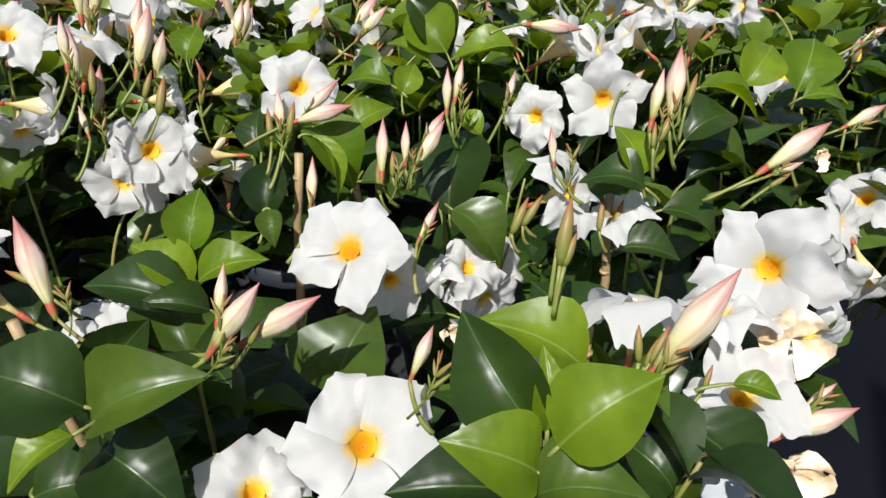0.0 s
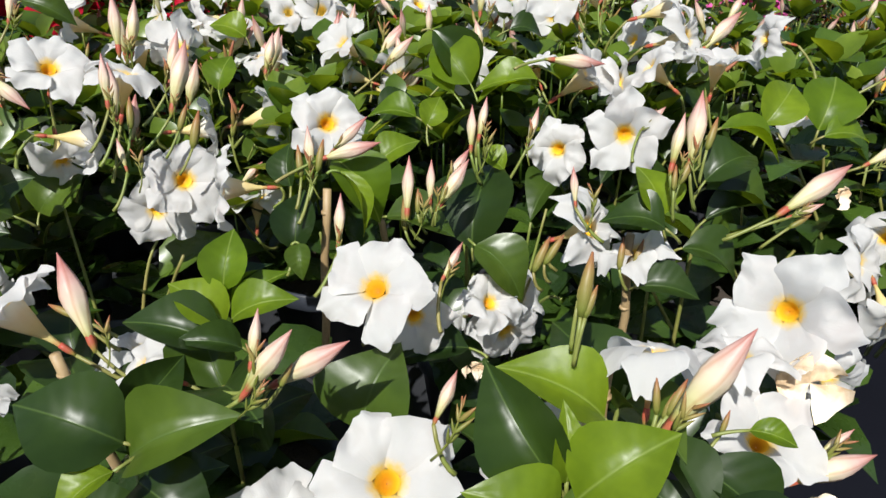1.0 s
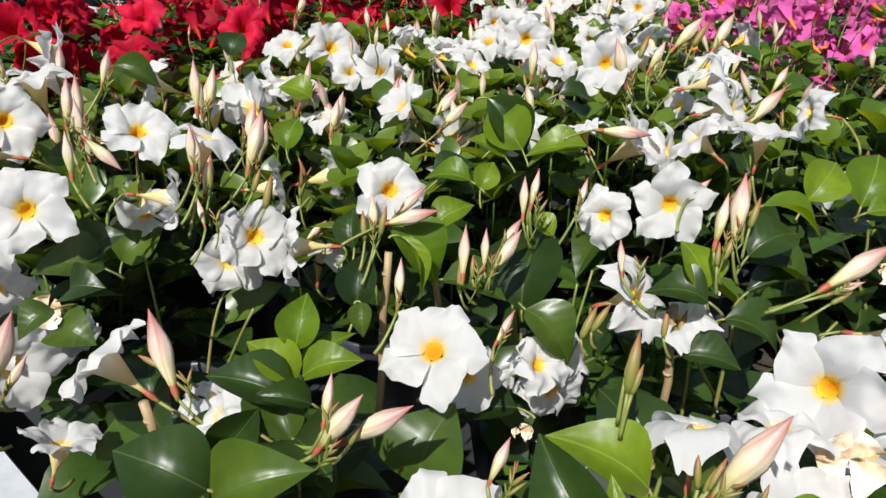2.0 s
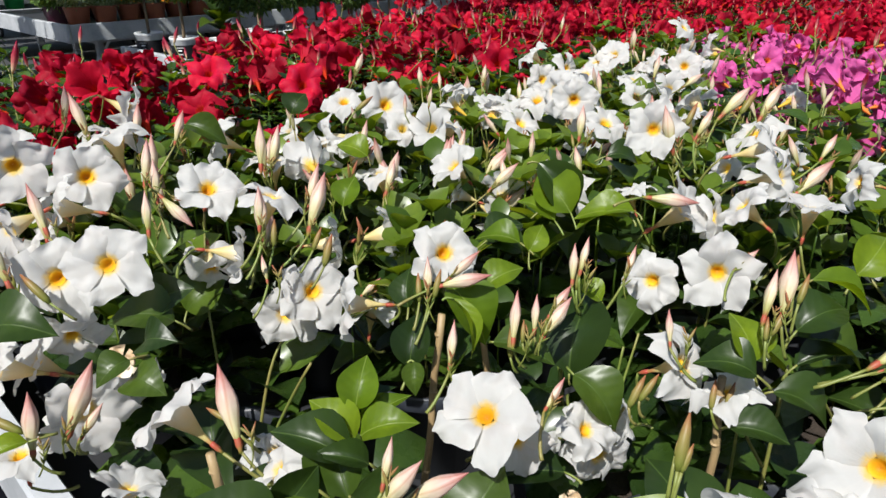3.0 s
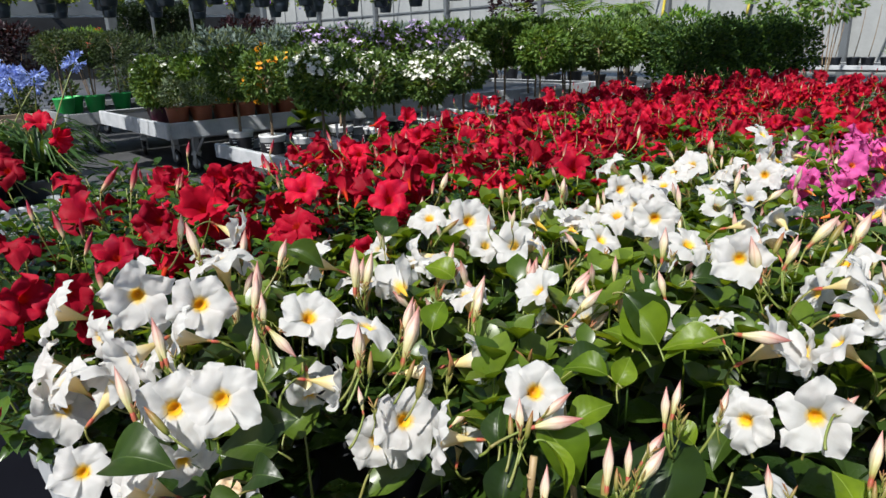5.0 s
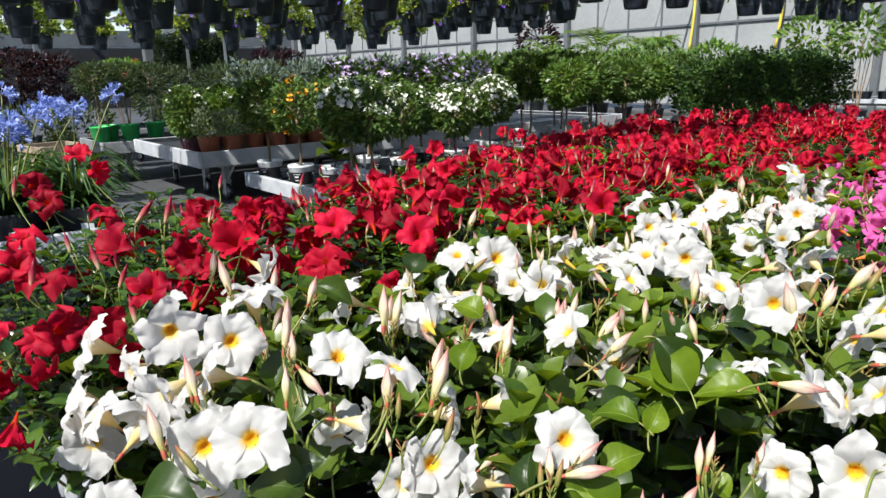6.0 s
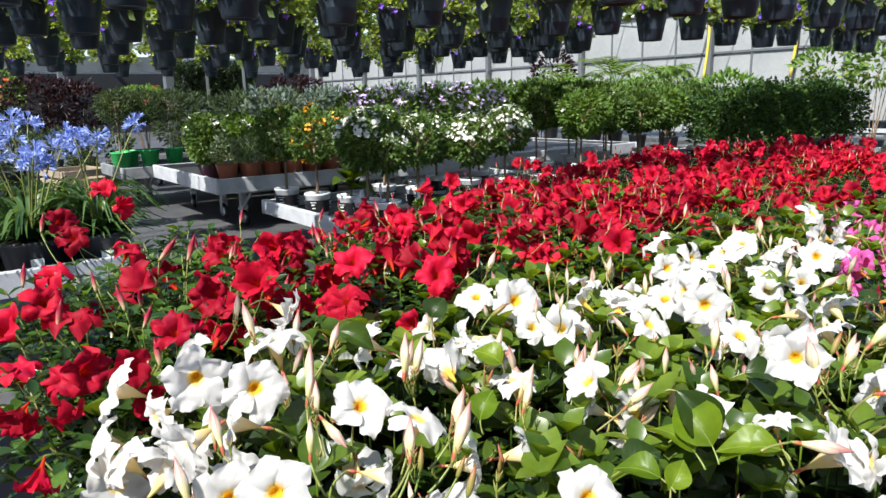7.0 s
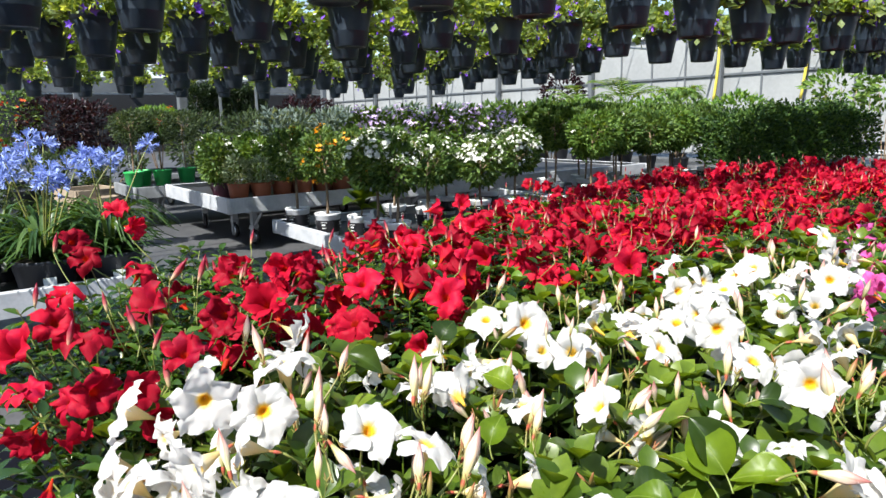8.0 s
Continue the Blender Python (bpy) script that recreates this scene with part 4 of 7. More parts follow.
leaf(-0.088, 0.498, 1.076, (0.49, -0.48, -0.72), (0.68, -0.44, 0.58), 0.053, 0.4, 1)
leaf(-0.131, 0.514, 1.057, (-0.12, 0.52, 0.84), (-0.37, -0.66, 0.66), 0.038, 1.1, 0)
leaf(-0.052, 0.476, 1.046, (0.95, -0.31, -0.01), (-0.04, -0.37, 0.93), 0.055, 1, 0)
leaf(0.018, 0.492, 1.005, (0.19, 0.59, 0.78), (-0.37, -0.66, 0.66), 0.085, 1.2, 0)
leaf(0.017, 0.458, 1.027, (0.72, -0.54, -0.43), (0.06, -0.38, 0.92), 0.055, 1.2, 0)
leaf(0.136, 0.414, 1.012, (0.95, -0.30, 0.09), (-0.04, -0.37, 0.93), 0.045, 1.1, 0)
leaf(0.178, 0.443, 1.027, (0.93, -0.25, -0.27), (-0.12, -0.23, 0.97), 0.055, 1.2, 0)
leaf(0.150, 0.418, 1.059, (-0.92, 0.26, 0.29), (0.06, -0.38, 0.92), 0.044, 1.2, 0)
leaf(0.150, 0.431, 1.062, (-0.19, 0.52, 0.83), (0.33, -0.70, 0.63), 0.041, 1.5, 1)
leaf(0.189, 0.451, 1.081, (0.83, 0.23, 0.51), (-0.24, -0.45, 0.86), 0.048, 1.2, 0)
leaf(0.211, 0.488, 1.108, (0.95, -0.22, -0.21), (-0.01, -0.10, 0.99), 0.054, 0.8, 1)
leaf(0.266, 0.523, 1.097, (0.64, 0.35, 0.68), (0.15, -0.58, 0.80), 0.048, 1.2, 1)
leaf(0.322, 0.535, 1.086, (0.41, 0.45, 0.80), (-0.16, -0.65, 0.75), 0.056, 1.3, 1)
leaf(0.321, 0.523, 1.085, (1.00, -0.05, 0.07), (-0.04, -0.37, 0.93), 0.043, 1.1, 1)
leaf(0.201, 0.461, 1.042, (0.96, 0.08, 0.28), (-0.02, -0.24, 0.97), 0.060, 0.8, 0)
leaf(0.202, 0.474, 1.063, (0.95, -0.22, -0.22), (-0.02, -0.24, 0.97), 0.061, 1, 0)
leaf(0.127, 0.264, 0.986, (0.75, -0.51, -0.41), (0.16, -0.38, 0.91), 0.063, 1.1, 0)
leaf(0.153, 0.266, 1.012, (0.87, -0.48, 0.09), (-0.04, -0.37, 0.93), 0.026, 0.9, 1)
leaf(0.123, 0.248, 0.949, (-0.58, 0.46, 0.67), (0.05, -0.58, 0.82), 0.039, 1.3, 0)
leaf(-0.023, 0.650, 1.066, (-0.96, 0.21, 0.19), (-0.04, -0.37, 0.93), 0.050, 1, 1)
leaf(-0.013, 0.644, 1.058, (0.43, 0.44, 0.79), (0.15, -0.65, 0.74), 0.035, 1.2, 1)
leaf(0.036, 0.701, 1.083, (-0.54, 0.47, 0.70), (-0.35, -0.50, 0.79), 0.066, 1.2, 1)
leaf(0.108, 0.697, 1.087, (-0.99, 0.04, -0.10), (-0.02, -0.24, 0.97), 0.067, 1, 1)
leaf(0.018, 0.698, 1.074, (-0.78, 0.38, 0.50), (0.16, -0.46, 0.87), 0.050, 1, 1)
leaf(-0.238, 0.743, 1.070, (0.26, 0.48, 0.84), (-0.07, -0.73, 0.68), 0.042, 1.3, 1)
leaf(-0.062, 0.572, 1.048, (0.79, 0.26, 0.56), (-0.25, -0.54, 0.80), 0.046, 1.1, 1)
leaf(0.050, 0.541, 1.054, (-0.71, 0.41, 0.57), (0.15, -0.48, 0.86), 0.033, 1.1, 1)
leaf(-0.173, 0.267, 0.991, (0.93, 0.12, 0.35), (-0.05, -0.57, 0.82), 0.030, 1.2, 0)
leaf(-0.228, 0.259, 0.971, (0.97, 0.06, 0.25), (-0.05, -0.47, 0.88), 0.041, 1.3, 0)
leaf(-0.131, 0.334, 0.993, (-0.39, -0.45, -0.80), (-0.25, -0.54, 0.80), 0.041, 1.6, 0)
leaf(-0.386, 0.597, 0.999, (0.64, 0.35, 0.68), (0.25, -0.55, 0.79), 0.052, 1.4, 0)
leaf(-0.344, 0.434, 1.061, (0.78, -0.39, 0.49), (0.36, -0.52, 0.77), 0.033, 1.5, 0)
leaf(-0.351, 0.419, 1.054, (-0.57, -0.82, -0.11), (0.05, -0.51, 0.86), 0.030, 1.3, 0)
leaf(-0.348, 0.414, 1.041, (0.85, -0.51, 0.09), (0.05, -0.51, 0.86), 0.034, 1.5, 0)
leaf(-0.419, 0.371, 1.006, (-0.70, -0.70, 0.11), (0.04, -0.38, 0.92), 0.032, 0.8, 1)
leaf(-0.452, 0.810, 1.154, (0.95, -0.04, -0.32), (0.06, -0.60, 0.80), 0.056, 1, 0)
leaf(-0.345, 0.924, 1.143, (0.42, 0.38, 0.82), (0.07, -0.76, 0.64), 0.037, 1.6, 0)
leaf(-0.372, 0.515, 1.053, (0.76, -0.22, 0.62), (0.36, -0.52, 0.77), 0.040, 1.6, 0)
leaf(-0.346, 0.493, 1.048, (-0.87, -0.32, 0.37), (0.04, -0.38, 0.92), 0.055, 1.3, 0)
leaf(-0.475, 0.426, 1.071, (0.94, -0.15, 0.32), (0.04, -0.38, 0.92), 0.060, 1.3, 0)
leaf(-0.226, 0.862, 1.099, (-0.87, 0.12, 0.48), (0.05, -0.51, 0.86), 0.046, 1.3, 1)
leaf(0.011, 0.763, 1.067, (0.65, 0.34, 0.68), (0.26, -0.57, 0.78), 0.053, 1.3, 1)
leaf(-0.001, 0.734, 1.132, (0.61, -0.25, -0.75), (-0.26, -0.46, 0.85), 0.079, 1, 0)
leaf(0.103, 0.701, 1.080, (-0.99, -0.03, 0.16), (0.04, -0.38, 0.92), 0.060, 1, 1)
leaf(-0.059, 0.694, 1.049, (0.81, 0.29, 0.51), (0.05, -0.51, 0.86), 0.048, 1.2, 0)
leaf(-0.018, 0.693, 1.036, (-0.90, 0.09, 0.42), (0.05, -0.51, 0.86), 0.045, 1.2, 0)
leaf(0.106, 0.892, 1.096, (1.00, 0.09, -0.01), (0.05, -0.51, 0.86), 0.048, 1.2, 0)
leaf(0.106, 0.947, 1.097, (-0.37, 0.32, 0.87), (0.26, -0.65, 0.71), 0.036, 1.2, 0)
leaf(0.149, 0.856, 1.131, (0.90, -0.09, -0.42), (0.05, -0.51, 0.86), 0.050, 1.2, 0)

# open flowers
flower(-0.052, 0.258, 0.995, (0.08, -0.59, 0.80), 0.98, 0, 50)
flower(-0.060, 0.369, 1.052, (-0.21, -0.57, 0.80), 0.87, 0, 20)
flower(-0.032, 0.392, 1.007, (0.27, -0.94, 0.20), 0.60, 2, 10)
flower(0.018, 0.468, 0.967, (-0.82, 0.05, 0.57), 0.72, 4, 0)
flower(0.043, 0.435, 0.955, (0.42, -0.89, -0.19), 0.72, 3, 30)
flower(0.061, 0.482, 0.958, (0.58, -0.64, 0.51), 0.66, 4, 50)
flower(-0.238, 0.581, 1.036, (0.45, -0.76, 0.46), 0.90, 0, 10)
flower(-0.275, 0.592, 0.999, (0.22, -0.97, 0.12), 0.83, 0, 40)
flower(-0.196, 0.537, 1.047, (-0.97, -0.22, 0.13), 0.80, 3, 0)
flower(-0.185, 0.625, 1.000, (0.12, 0.18, 0.98), 0.75, 4, 30)
flower(0.212, 0.349, 1.032, (-0.58, -0.64, 0.50), 0.94, 2, 15)
flower(0.092, 0.273, 1.072, (0.15, 0.42, 0.90), 0.70, 5, 25)
flower(0.175, 0.331, 1.016, (-0.06, 0.22, 0.97), 0.69, 4, 0)
flower(0.177, 0.286, 0.982, (-0.10, -0.38, 0.92), 0.78, 2, 60)
flower(0.330, 0.439, 1.007, (0.59, -0.74, 0.32), 0.82, 3, 10)
flower(0.343, 0.404, 0.970, (0.01, -0.86, -0.51), 0.76, 4, 10)
flower(0.361, 0.467, 1.019, (-0.70, -0.18, 0.69), 0.75, 1, 0)
flower(0.245, 0.329, 0.986, (0.03, -0.99, -0.16), 0.60, 4, 20)
flower(0.153, 0.272, 0.935, (0.01, -0.87, -0.49), 0.60, 2, 0)
flower(-0.113, 0.257, 0.965, (0.31, -0.40, 0.86), 0.81, 1, 0)
flower(0.067, 0.297, 1.002, (0.61, -0.79, -0.02), 0.68, 4, 10)
flower(0.016, 0.296, 0.992, (-0.93, -0.08, 0.35), 0.72, 4, 30)
flower(0.110, 0.602, 1.047, (-0.50, -0.81, 0.31), 0.72, 3, 0)
flower(0.165, 0.573, 1.072, (-0.26, -0.91, 0.31), 0.82, 2, 36)
flower(0.113, 0.466, 1.036, (0.67, -0.50, 0.55), 0.78, 4, 60)
flower(0.137, 0.438, 1.032, (-0.45, 0.03, 0.89), 0.63, 4, 0)
flower(0.159, 0.676, 1.099, (0.72, -0.27, 0.64), 0.90, 2, 0)
flower(0.197, 0.688, 1.087, (0.78, -0.52, 0.34), 0.73, 1, 0)
flower(0.214, 0.675, 1.107, (-0.76, 0.15, 0.63), 0.78, 3, 0)
flower(0.258, 0.613, 1.127, (0.05, 0.03, 1.00), 0.65, 2, 0)
flower(0.275, 0.756, 1.114, (0.29, -0.13, 0.95), 0.78, 4, 0)
flower(-0.106, 0.816, 1.103, (-0.57, -0.38, 0.73), 0.74, 2, 0)
flower(-0.098, 0.539, 1.103, (0.31, -0.78, 0.55), 0.77, 3, 15)
flower(-0.172, 0.694, 1.057, (0.96, 0.24, 0.17), 0.82, 3, 0)
flower(-0.227, 0.653, 1.059, (0.95, 0.30, -0.02), 0.74, 3, 20)
flower(-0.310, 0.581, 1.077, (0.95, 0.24, -0.20), 0.71, 3, 0)
flower(-0.352, 0.599, 1.046, (0.33, -0.73, -0.59), 0.68, 4, 0)
flower(-0.290, 0.639, 1.123, (0.28, 0.11, 0.95), 0.86, 1, 0)
flower(-0.363, 0.648, 1.126, (0.40, -0.51, 0.76), 0.86, 0, 0)
flower(-0.214, 0.351, 1.008, (-0.72, -0.20, 0.67), 0.60, 4, 0)
flower(-0.226, 0.390, 0.993, (0.24, 0.13, 0.96), 0.60, 4, 50)
flower(-0.447, 0.488, 1.091, (0.35, -0.85, 0.40), 0.91, 0, 20)
flower(-0.390, 0.477, 1.112, (0.24, -0.84, 0.48), 0.86, 0, 52)
flower(-0.563, 0.625, 1.152, (0.53, -0.85, 0.07), 0.88, 2, 36)
flower(-0.497, 0.646, 1.136, (0.52, -0.77, 0.36), 0.90, 0, 0)
flower(-0.542, 0.786, 1.151, (-0.22, 0.08, 0.97), 1.08, 1, 0)
flower(-0.549, 0.858, 1.160, (0.88, 0.06, -0.47), 0.72, 4, 0)
flower(-0.487, 0.439, 1.027, (-0.75, -0.49, 0.45), 0.84, 3, 0)
flower(-0.539, 0.461, 1.031, (0.41, -0.73, 0.54), 0.72, 0, 0)
flower(-0.404, 0.423, 0.996, (0.71, -0.70, 0.08), 0.86, 2, 0)
flower(-0.451, 0.495, 1.023, (0.49, -0.82, -0.29), 0.69, 4, 0)
flower(-0.529, 0.546, 1.112, (-0.42, -0.90, -0.15), 0.84, 2, 0)
flower(-0.492, 0.577, 1.126, (-0.84, -0.45, 0.31), 0.78, 3, 0)
flower(-0.698, 0.645, 1.121, (-0.70, -0.54, 0.46), 0.94, 3, 0)
flower(-0.705, 0.617, 1.060, (-0.71, -0.54, 0.45), 0.89, 3, 40)
flower(-0.685, 0.596, 1.042, (-0.64, -0.76, 0.11), 0.87, 1, 0)
flower(-0.688, 0.617, 0.999, (0.51, -0.84, 0.20), 0.94, 2, 0)
flower(-0.632, 0.632, 1.093, (-0.46, -0.89, -0.05), 0.64, 4, 0)
flower(-0.578, 0.592, 1.058, (0.47, 0.58, 0.66), 0.99, 4, 30)
flower(-0.301, 0.375, 1.042, (-0.74, 0.13, 0.66), 0.86, 3, 0)
flower(-0.235, 1.121, 1.117, (0.02, -0.95, 0.32), 1.08, 0, 0)
flower(-0.119, 1.089, 1.092, (0.13, -0.05, 0.99), 0.91, 1, 10)
flower(-0.052, 1.222, 1.099, (-0.14, -0.88, 0.45), 0.87, 0, 0)
flower(-0.015, 1.200, 1.089, (-0.11, 0.09, 0.99), 0.88, 2, 0)
flower(-0.114, 1.285, 1.113, (0.05, -0.15, 0.99), 0.84, 4, 0)
flower(0.078, 1.078, 1.135, (-0.04, -0.95, 0.32), 0.90, 0, 30)
flower(0.049, 1.142, 1.138, (-0.94, -0.25, -0.24), 0.89, 4, 0)
flower(-0.003, 1.098, 1.094, (0.92, -0.06, 0.39), 0.92, 3, 0)
flower(0.026, 1.184, 1.116, (0.14, -0.50, 0.86), 0.88, 4, 0)
flower(0.115, 0.968, 1.127, (0.83, -0.06, 0.55), 0.87, 1, 0)
flower(0.143, 0.802, 1.157, (-0.16, -0.91, 0.38), 0.78, 2, 20)
flower(0.021, 0.964, 1.041, (-0.63, -0.03, 0.77), 0.84, 2, 0)
flower(0.057, 1.461, 1.101, (-0.10, -0.94, 0.32), 0.87, 0, 0)
flower(0.031, 1.510, 1.151, (-0.39, -0.50, 0.77), 0.81, 4, 0)
flower(0.110, 1.468, 1.123, (0.84, -0.50, -0.21), 0.84, 4, 0)
flower(0.140, 1.422, 1.122, (-0.10, -0.05, 0.99), 0.81, 1, 0)
flower(0.085, 1.365, 1.110, (-0.43, -0.30, 0.85), 0.79, 4, 0)
flower(0.130, 1.271, 1.118, (0.93, -0.36, 0.05), 0.85, 4, 0)
flower(0.209, 1.507, 1.149, (-0.19, -0.91, 0.38), 0.90, 0, 0)
flower(0.175, 1.517, 1.133, (-1.00, -0.05, 0.06), 0.86, 4, 0)
flower(0.302, 1.569, 1.125, (-0.81, -0.04, 0.59), 0.93, 4, 0)
flower(0.247, 1.442, 1.108, (0.13, -0.11, 0.99), 0.86, 3, 0)
flower(0.375, 1.543, 1.119, (-0.28, -0.91, 0.29), 0.88, 0, 40)
flower(0.418, 1.569, 1.127, (-0.01, -0.34, 0.94), 0.86, 4, 0)
flower(0.429, 1.774, 1.178, (0.62, -0.68, 0.38), 0.93, 1, 0)
flower(0.468, 1.710, 1.138, (-0.95, -0.05, 0.30), 0.83, 4, 0)
flower(0.238, 1.106, 1.121, (0.96, -0.28, 0.09), 0.84, 4, 0)
flower(0.284, 1.139, 1.127, (-0.98, 0.18, -0.02), 0.79, 4, 20)
flower(0.251, 1.055, 1.114, (-0.35, 0.26, 0.90), 0.74, 4, 0)
flower(-0.308, 1.112, 1.125, (0.40, -0.26, 0.88), 0.81, 1, 0)
flower(-0.431, 0.852, 1.123, (-0.87, -0.25, 0.41), 0.80, 4, 0)
flower(-0.300, 0.939, 1.099, (-0.91, -0.38, -0.15), 0.85, 4, 20)
flower(-0.211, 0.869, 1.076, (-0.17, 0.00, 0.99), 0.78, 4, 0)
flower(-0.040, 0.831, 1.024, (0.80, -0.53, -0.28), 0.79, 4, 0)
flower(0.263, 0.744, 1.150, (0.86, -0.38, 0.35), 0.85, 3, 0)
flower(0.271, 0.713, 1.125, (0.73, -0.59, 0.34), 0.83, 4, 0)
flower(0.271, 0.822, 1.151, (-0.53, -0.14, 0.84), 0.81, 4, 0)
flower(0.348, 0.709, 1.124, (-0.97, 0.06, 0.23), 0.64, 4, 0)
flower(0.361, 0.619, 1.076, (-0.58, 0.02, 0.81), 0.69, 4, 0)
flower(0.117, 0.780, 1.086, (-0.30, 0.25, 0.92), 0.60, 4, 0)
flower(-0.654, 0.748, 1.140, (-0.45, -0.44, 0.78), 0.72, 1, 0)
flower(-0.557, 0.824, 1.140, (0.19, 0.08, 0.98), 1.00, 1, 20)
flower(-0.594, 0.620, 1.053, (0.21, -0.22, 0.95), 1.03, 1, 30)
flower(-0.569, 0.653, 1.080, (-0.72, -0.60, 0.36), 0.85, 3, 20)
flower(-0.644, 0.579, 1.067, (-0.56, -0.32, 0.77), 0.84, 1, 0)
flower(-0.504, 0.608, 1.041, (0.45, -0.06, 0.89), 0.80, 2, 0)
flower(-0.395, 0.695, 1.026, (0.38, 0.24, 0.89), 0.90, 2, 10)
flower(-0.359, 0.864, 1.094, (0.02, 0.03, 1.00), 0.90, 1, 0)
flower(-0.296, 0.934, 1.104, (0.00, 0.00, 1.00), 0.80, 1, 0)
flower(-0.251, 0.912, 1.094, (0.28, -0.26, 0.92), 0.76, 2, 0)
flower(-0.100, 0.817, 1.063, (-0.93, -0.01, 0.36), 0.64, 2, 0)
flower(-0.050, 0.853, 1.023, (-0.79, -0.57, -0.24), 0.80, 1, 10)
flower(-0.426, 0.439, 1.000, (-0.31, 0.02, 0.95), 0.68, 1, 0)
flower(-0.479, 0.474, 1.011, (-0.56, -0.47, 0.69), 0.66, 2, 20)
flower(-0.458, 0.401, 0.968, (0.01, -0.06, 1.00), 0.66, 1, 40)
flower(-0.393, 0.493, 0.969, (0.69, -0.58, -0.43), 0.60, 4, 0)
flower(-0.346, 0.373, 0.963, (0.29, 0.32, 0.90), 0.63, 2, 0)
flower(0.027, 0.424, 0.997, (0.43, -0.52, 0.73), 0.60, 3, 30)

# furled buds
bud(-0.122, 0.266, 1.057, (0.61, 0.15, 0.78), 0.77, 0)
bud(-0.120, 0.277, 1.065, (0.15, 0.50, 0.85), 0.54, 1)
bud(-0.109, 0.279, 1.051, (0.84, 0.01, 0.54), 0.85, 0)
bud(-0.244, 0.362, 1.022, (-0.34, 0.51, 0.79), 1.08, 0)
bud(0.080, 0.218, 1.068, (0.57, 0.14, 0.81), 1.04, 0)
bud(-0.089, 0.450, 1.036, (0.07, 0.51, 0.86), 0.71, 1)
bud(-0.036, 0.458, 1.058, (0.07, 0.51, 0.86), 0.77, 1)
bud(-0.018, 0.470, 1.061, (0.07, 0.51, 0.86), 0.58, 1)
bud(-0.011, 0.459, 1.063, (0.56, 0.39, 0.73), 0.73, 0)
bud(-0.025, 0.262, 1.036, (0.43, 0.44, 0.79), 0.50, 0)
bud(-0.013, 0.388, 1.043, (0.50, 0.41, 0.76), 0.50, 1)
bud(-0.111, 0.499, 1.074, (-0.05, 0.52, 0.85), 0.69, 1)
bud(-0.100, 0.505, 1.085, (0.97, 0.05, 0.24), 0.82, 0)
bud(-0.094, 0.516, 1.086, (0.72, 0.31, 0.62), 0.70, 1)
bud(0.091, 0.450, 1.065, (-0.01, 0.52, 0.85), 0.51, 1)
bud(0.152, 0.431, 1.101, (0.28, 0.48, 0.83), 0.72, 1)
bud(0.166, 0.432, 1.104, (0.20, 0.49, 0.85), 0.92, 0)
bud(0.019, 0.526, 1.081, (0.07, 0.51, 0.86), 0.65, 1)
bud(0.026, 0.530, 1.089, (0.23, 0.49, 0.84), 0.62, 1)
bud(0.072, 0.551, 1.074, (0.31, 0.47, 0.82), 0.60, 1)
bud(0.246, 0.434, 1.062, (0.84, 0.22, 0.49), 1.08, 0)
bud(0.249, 0.431, 1.058, (0.94, 0.10, 0.32), 0.50, 1)
bud(0.375, 0.533, 1.053, (0.90, 0.16, 0.40), 0.75, 0)
bud(-0.241, 0.597, 1.099, (0.21, 0.49, 0.84), 1.08, 0)
bud(-0.284, 0.576, 1.097, (-0.12, 0.52, 0.84), 0.88, 0)
bud(-0.276, 0.553, 1.060, (-0.28, 0.52, 0.81), 0.50, 1)
bud(-0.181, 0.728, 1.093, (0.21, 0.49, 0.84), 0.75, 0)
bud(0.189, 0.265, 0.968, (0.96, 0.08, 0.28), 0.93, 0)
bud(0.210, 0.278, 0.974, (0.82, 0.24, 0.52), 0.50, 1)
bud(0.179, 0.568, 1.079, (0.75, 0.29, 0.59), 0.51, 0)
bud(-0.191, 0.594, 1.025, (0.72, 0.31, 0.62), 0.50, 0)
bud(0.408, 0.590, 1.112, (0.87, 0.19, 0.45), 0.50, 0)
bud(-0.617, 0.817, 1.157, (-0.06, 0.38, 0.92), 0.80, 1)
bud(-0.447, 0.762, 1.143, (0.22, 0.39, 0.89), 0.73, 0)
bud(-0.414, 0.612, 1.139, (0.02, 0.38, 0.92), 0.85, 1)
bud(-0.401, 0.606, 1.123, (-0.13, 0.37, 0.92), 0.79, 1)
bud(-0.380, 0.539, 1.115, (-0.11, 0.37, 0.92), 0.73, 1)
bud(-0.276, 0.550, 1.118, (-0.05, 0.38, 0.92), 0.72, 1)
bud(-0.247, 0.617, 1.114, (0.22, 0.39, 0.89), 0.87, 1)
bud(-0.476, 0.532, 1.118, (-0.39, 0.32, 0.86), 0.88, 1)
bud(-0.469, 0.459, 1.098, (-0.44, 0.31, 0.84), 0.92, 1)
bud(-0.388, 0.590, 1.134, (0.74, -0.20, -0.65), 0.78, 0)
bud(-0.348, 0.778, 1.107, (-0.05, 0.38, 0.92), 1.08, 1)
bud(-0.335, 0.778, 1.103, (0.13, 0.39, 0.91), 1.05, 1)
bud(-0.191, 0.800, 1.072, (0.26, 0.39, 0.88), 0.94, 0)
bud(-0.118, 0.895, 1.074, (0.18, 0.39, 0.90), 0.85, 0)
bud(-0.056, 0.793, 1.077, (0.70, 0.33, 0.63), 0.89, 0)
bud(-0.061, 0.866, 1.072, (0.63, 0.35, 0.70), 0.86, 0)
bud(0.073, 0.947, 1.105, (0.11, 0.39, 0.92), 0.89, 0)
bud(0.182, 0.860, 1.131, (-0.07, 0.38, 0.92), 0.90, 0)
bud(0.216, 0.860, 1.124, (0.35, 0.39, 0.85), 0.88, 1)
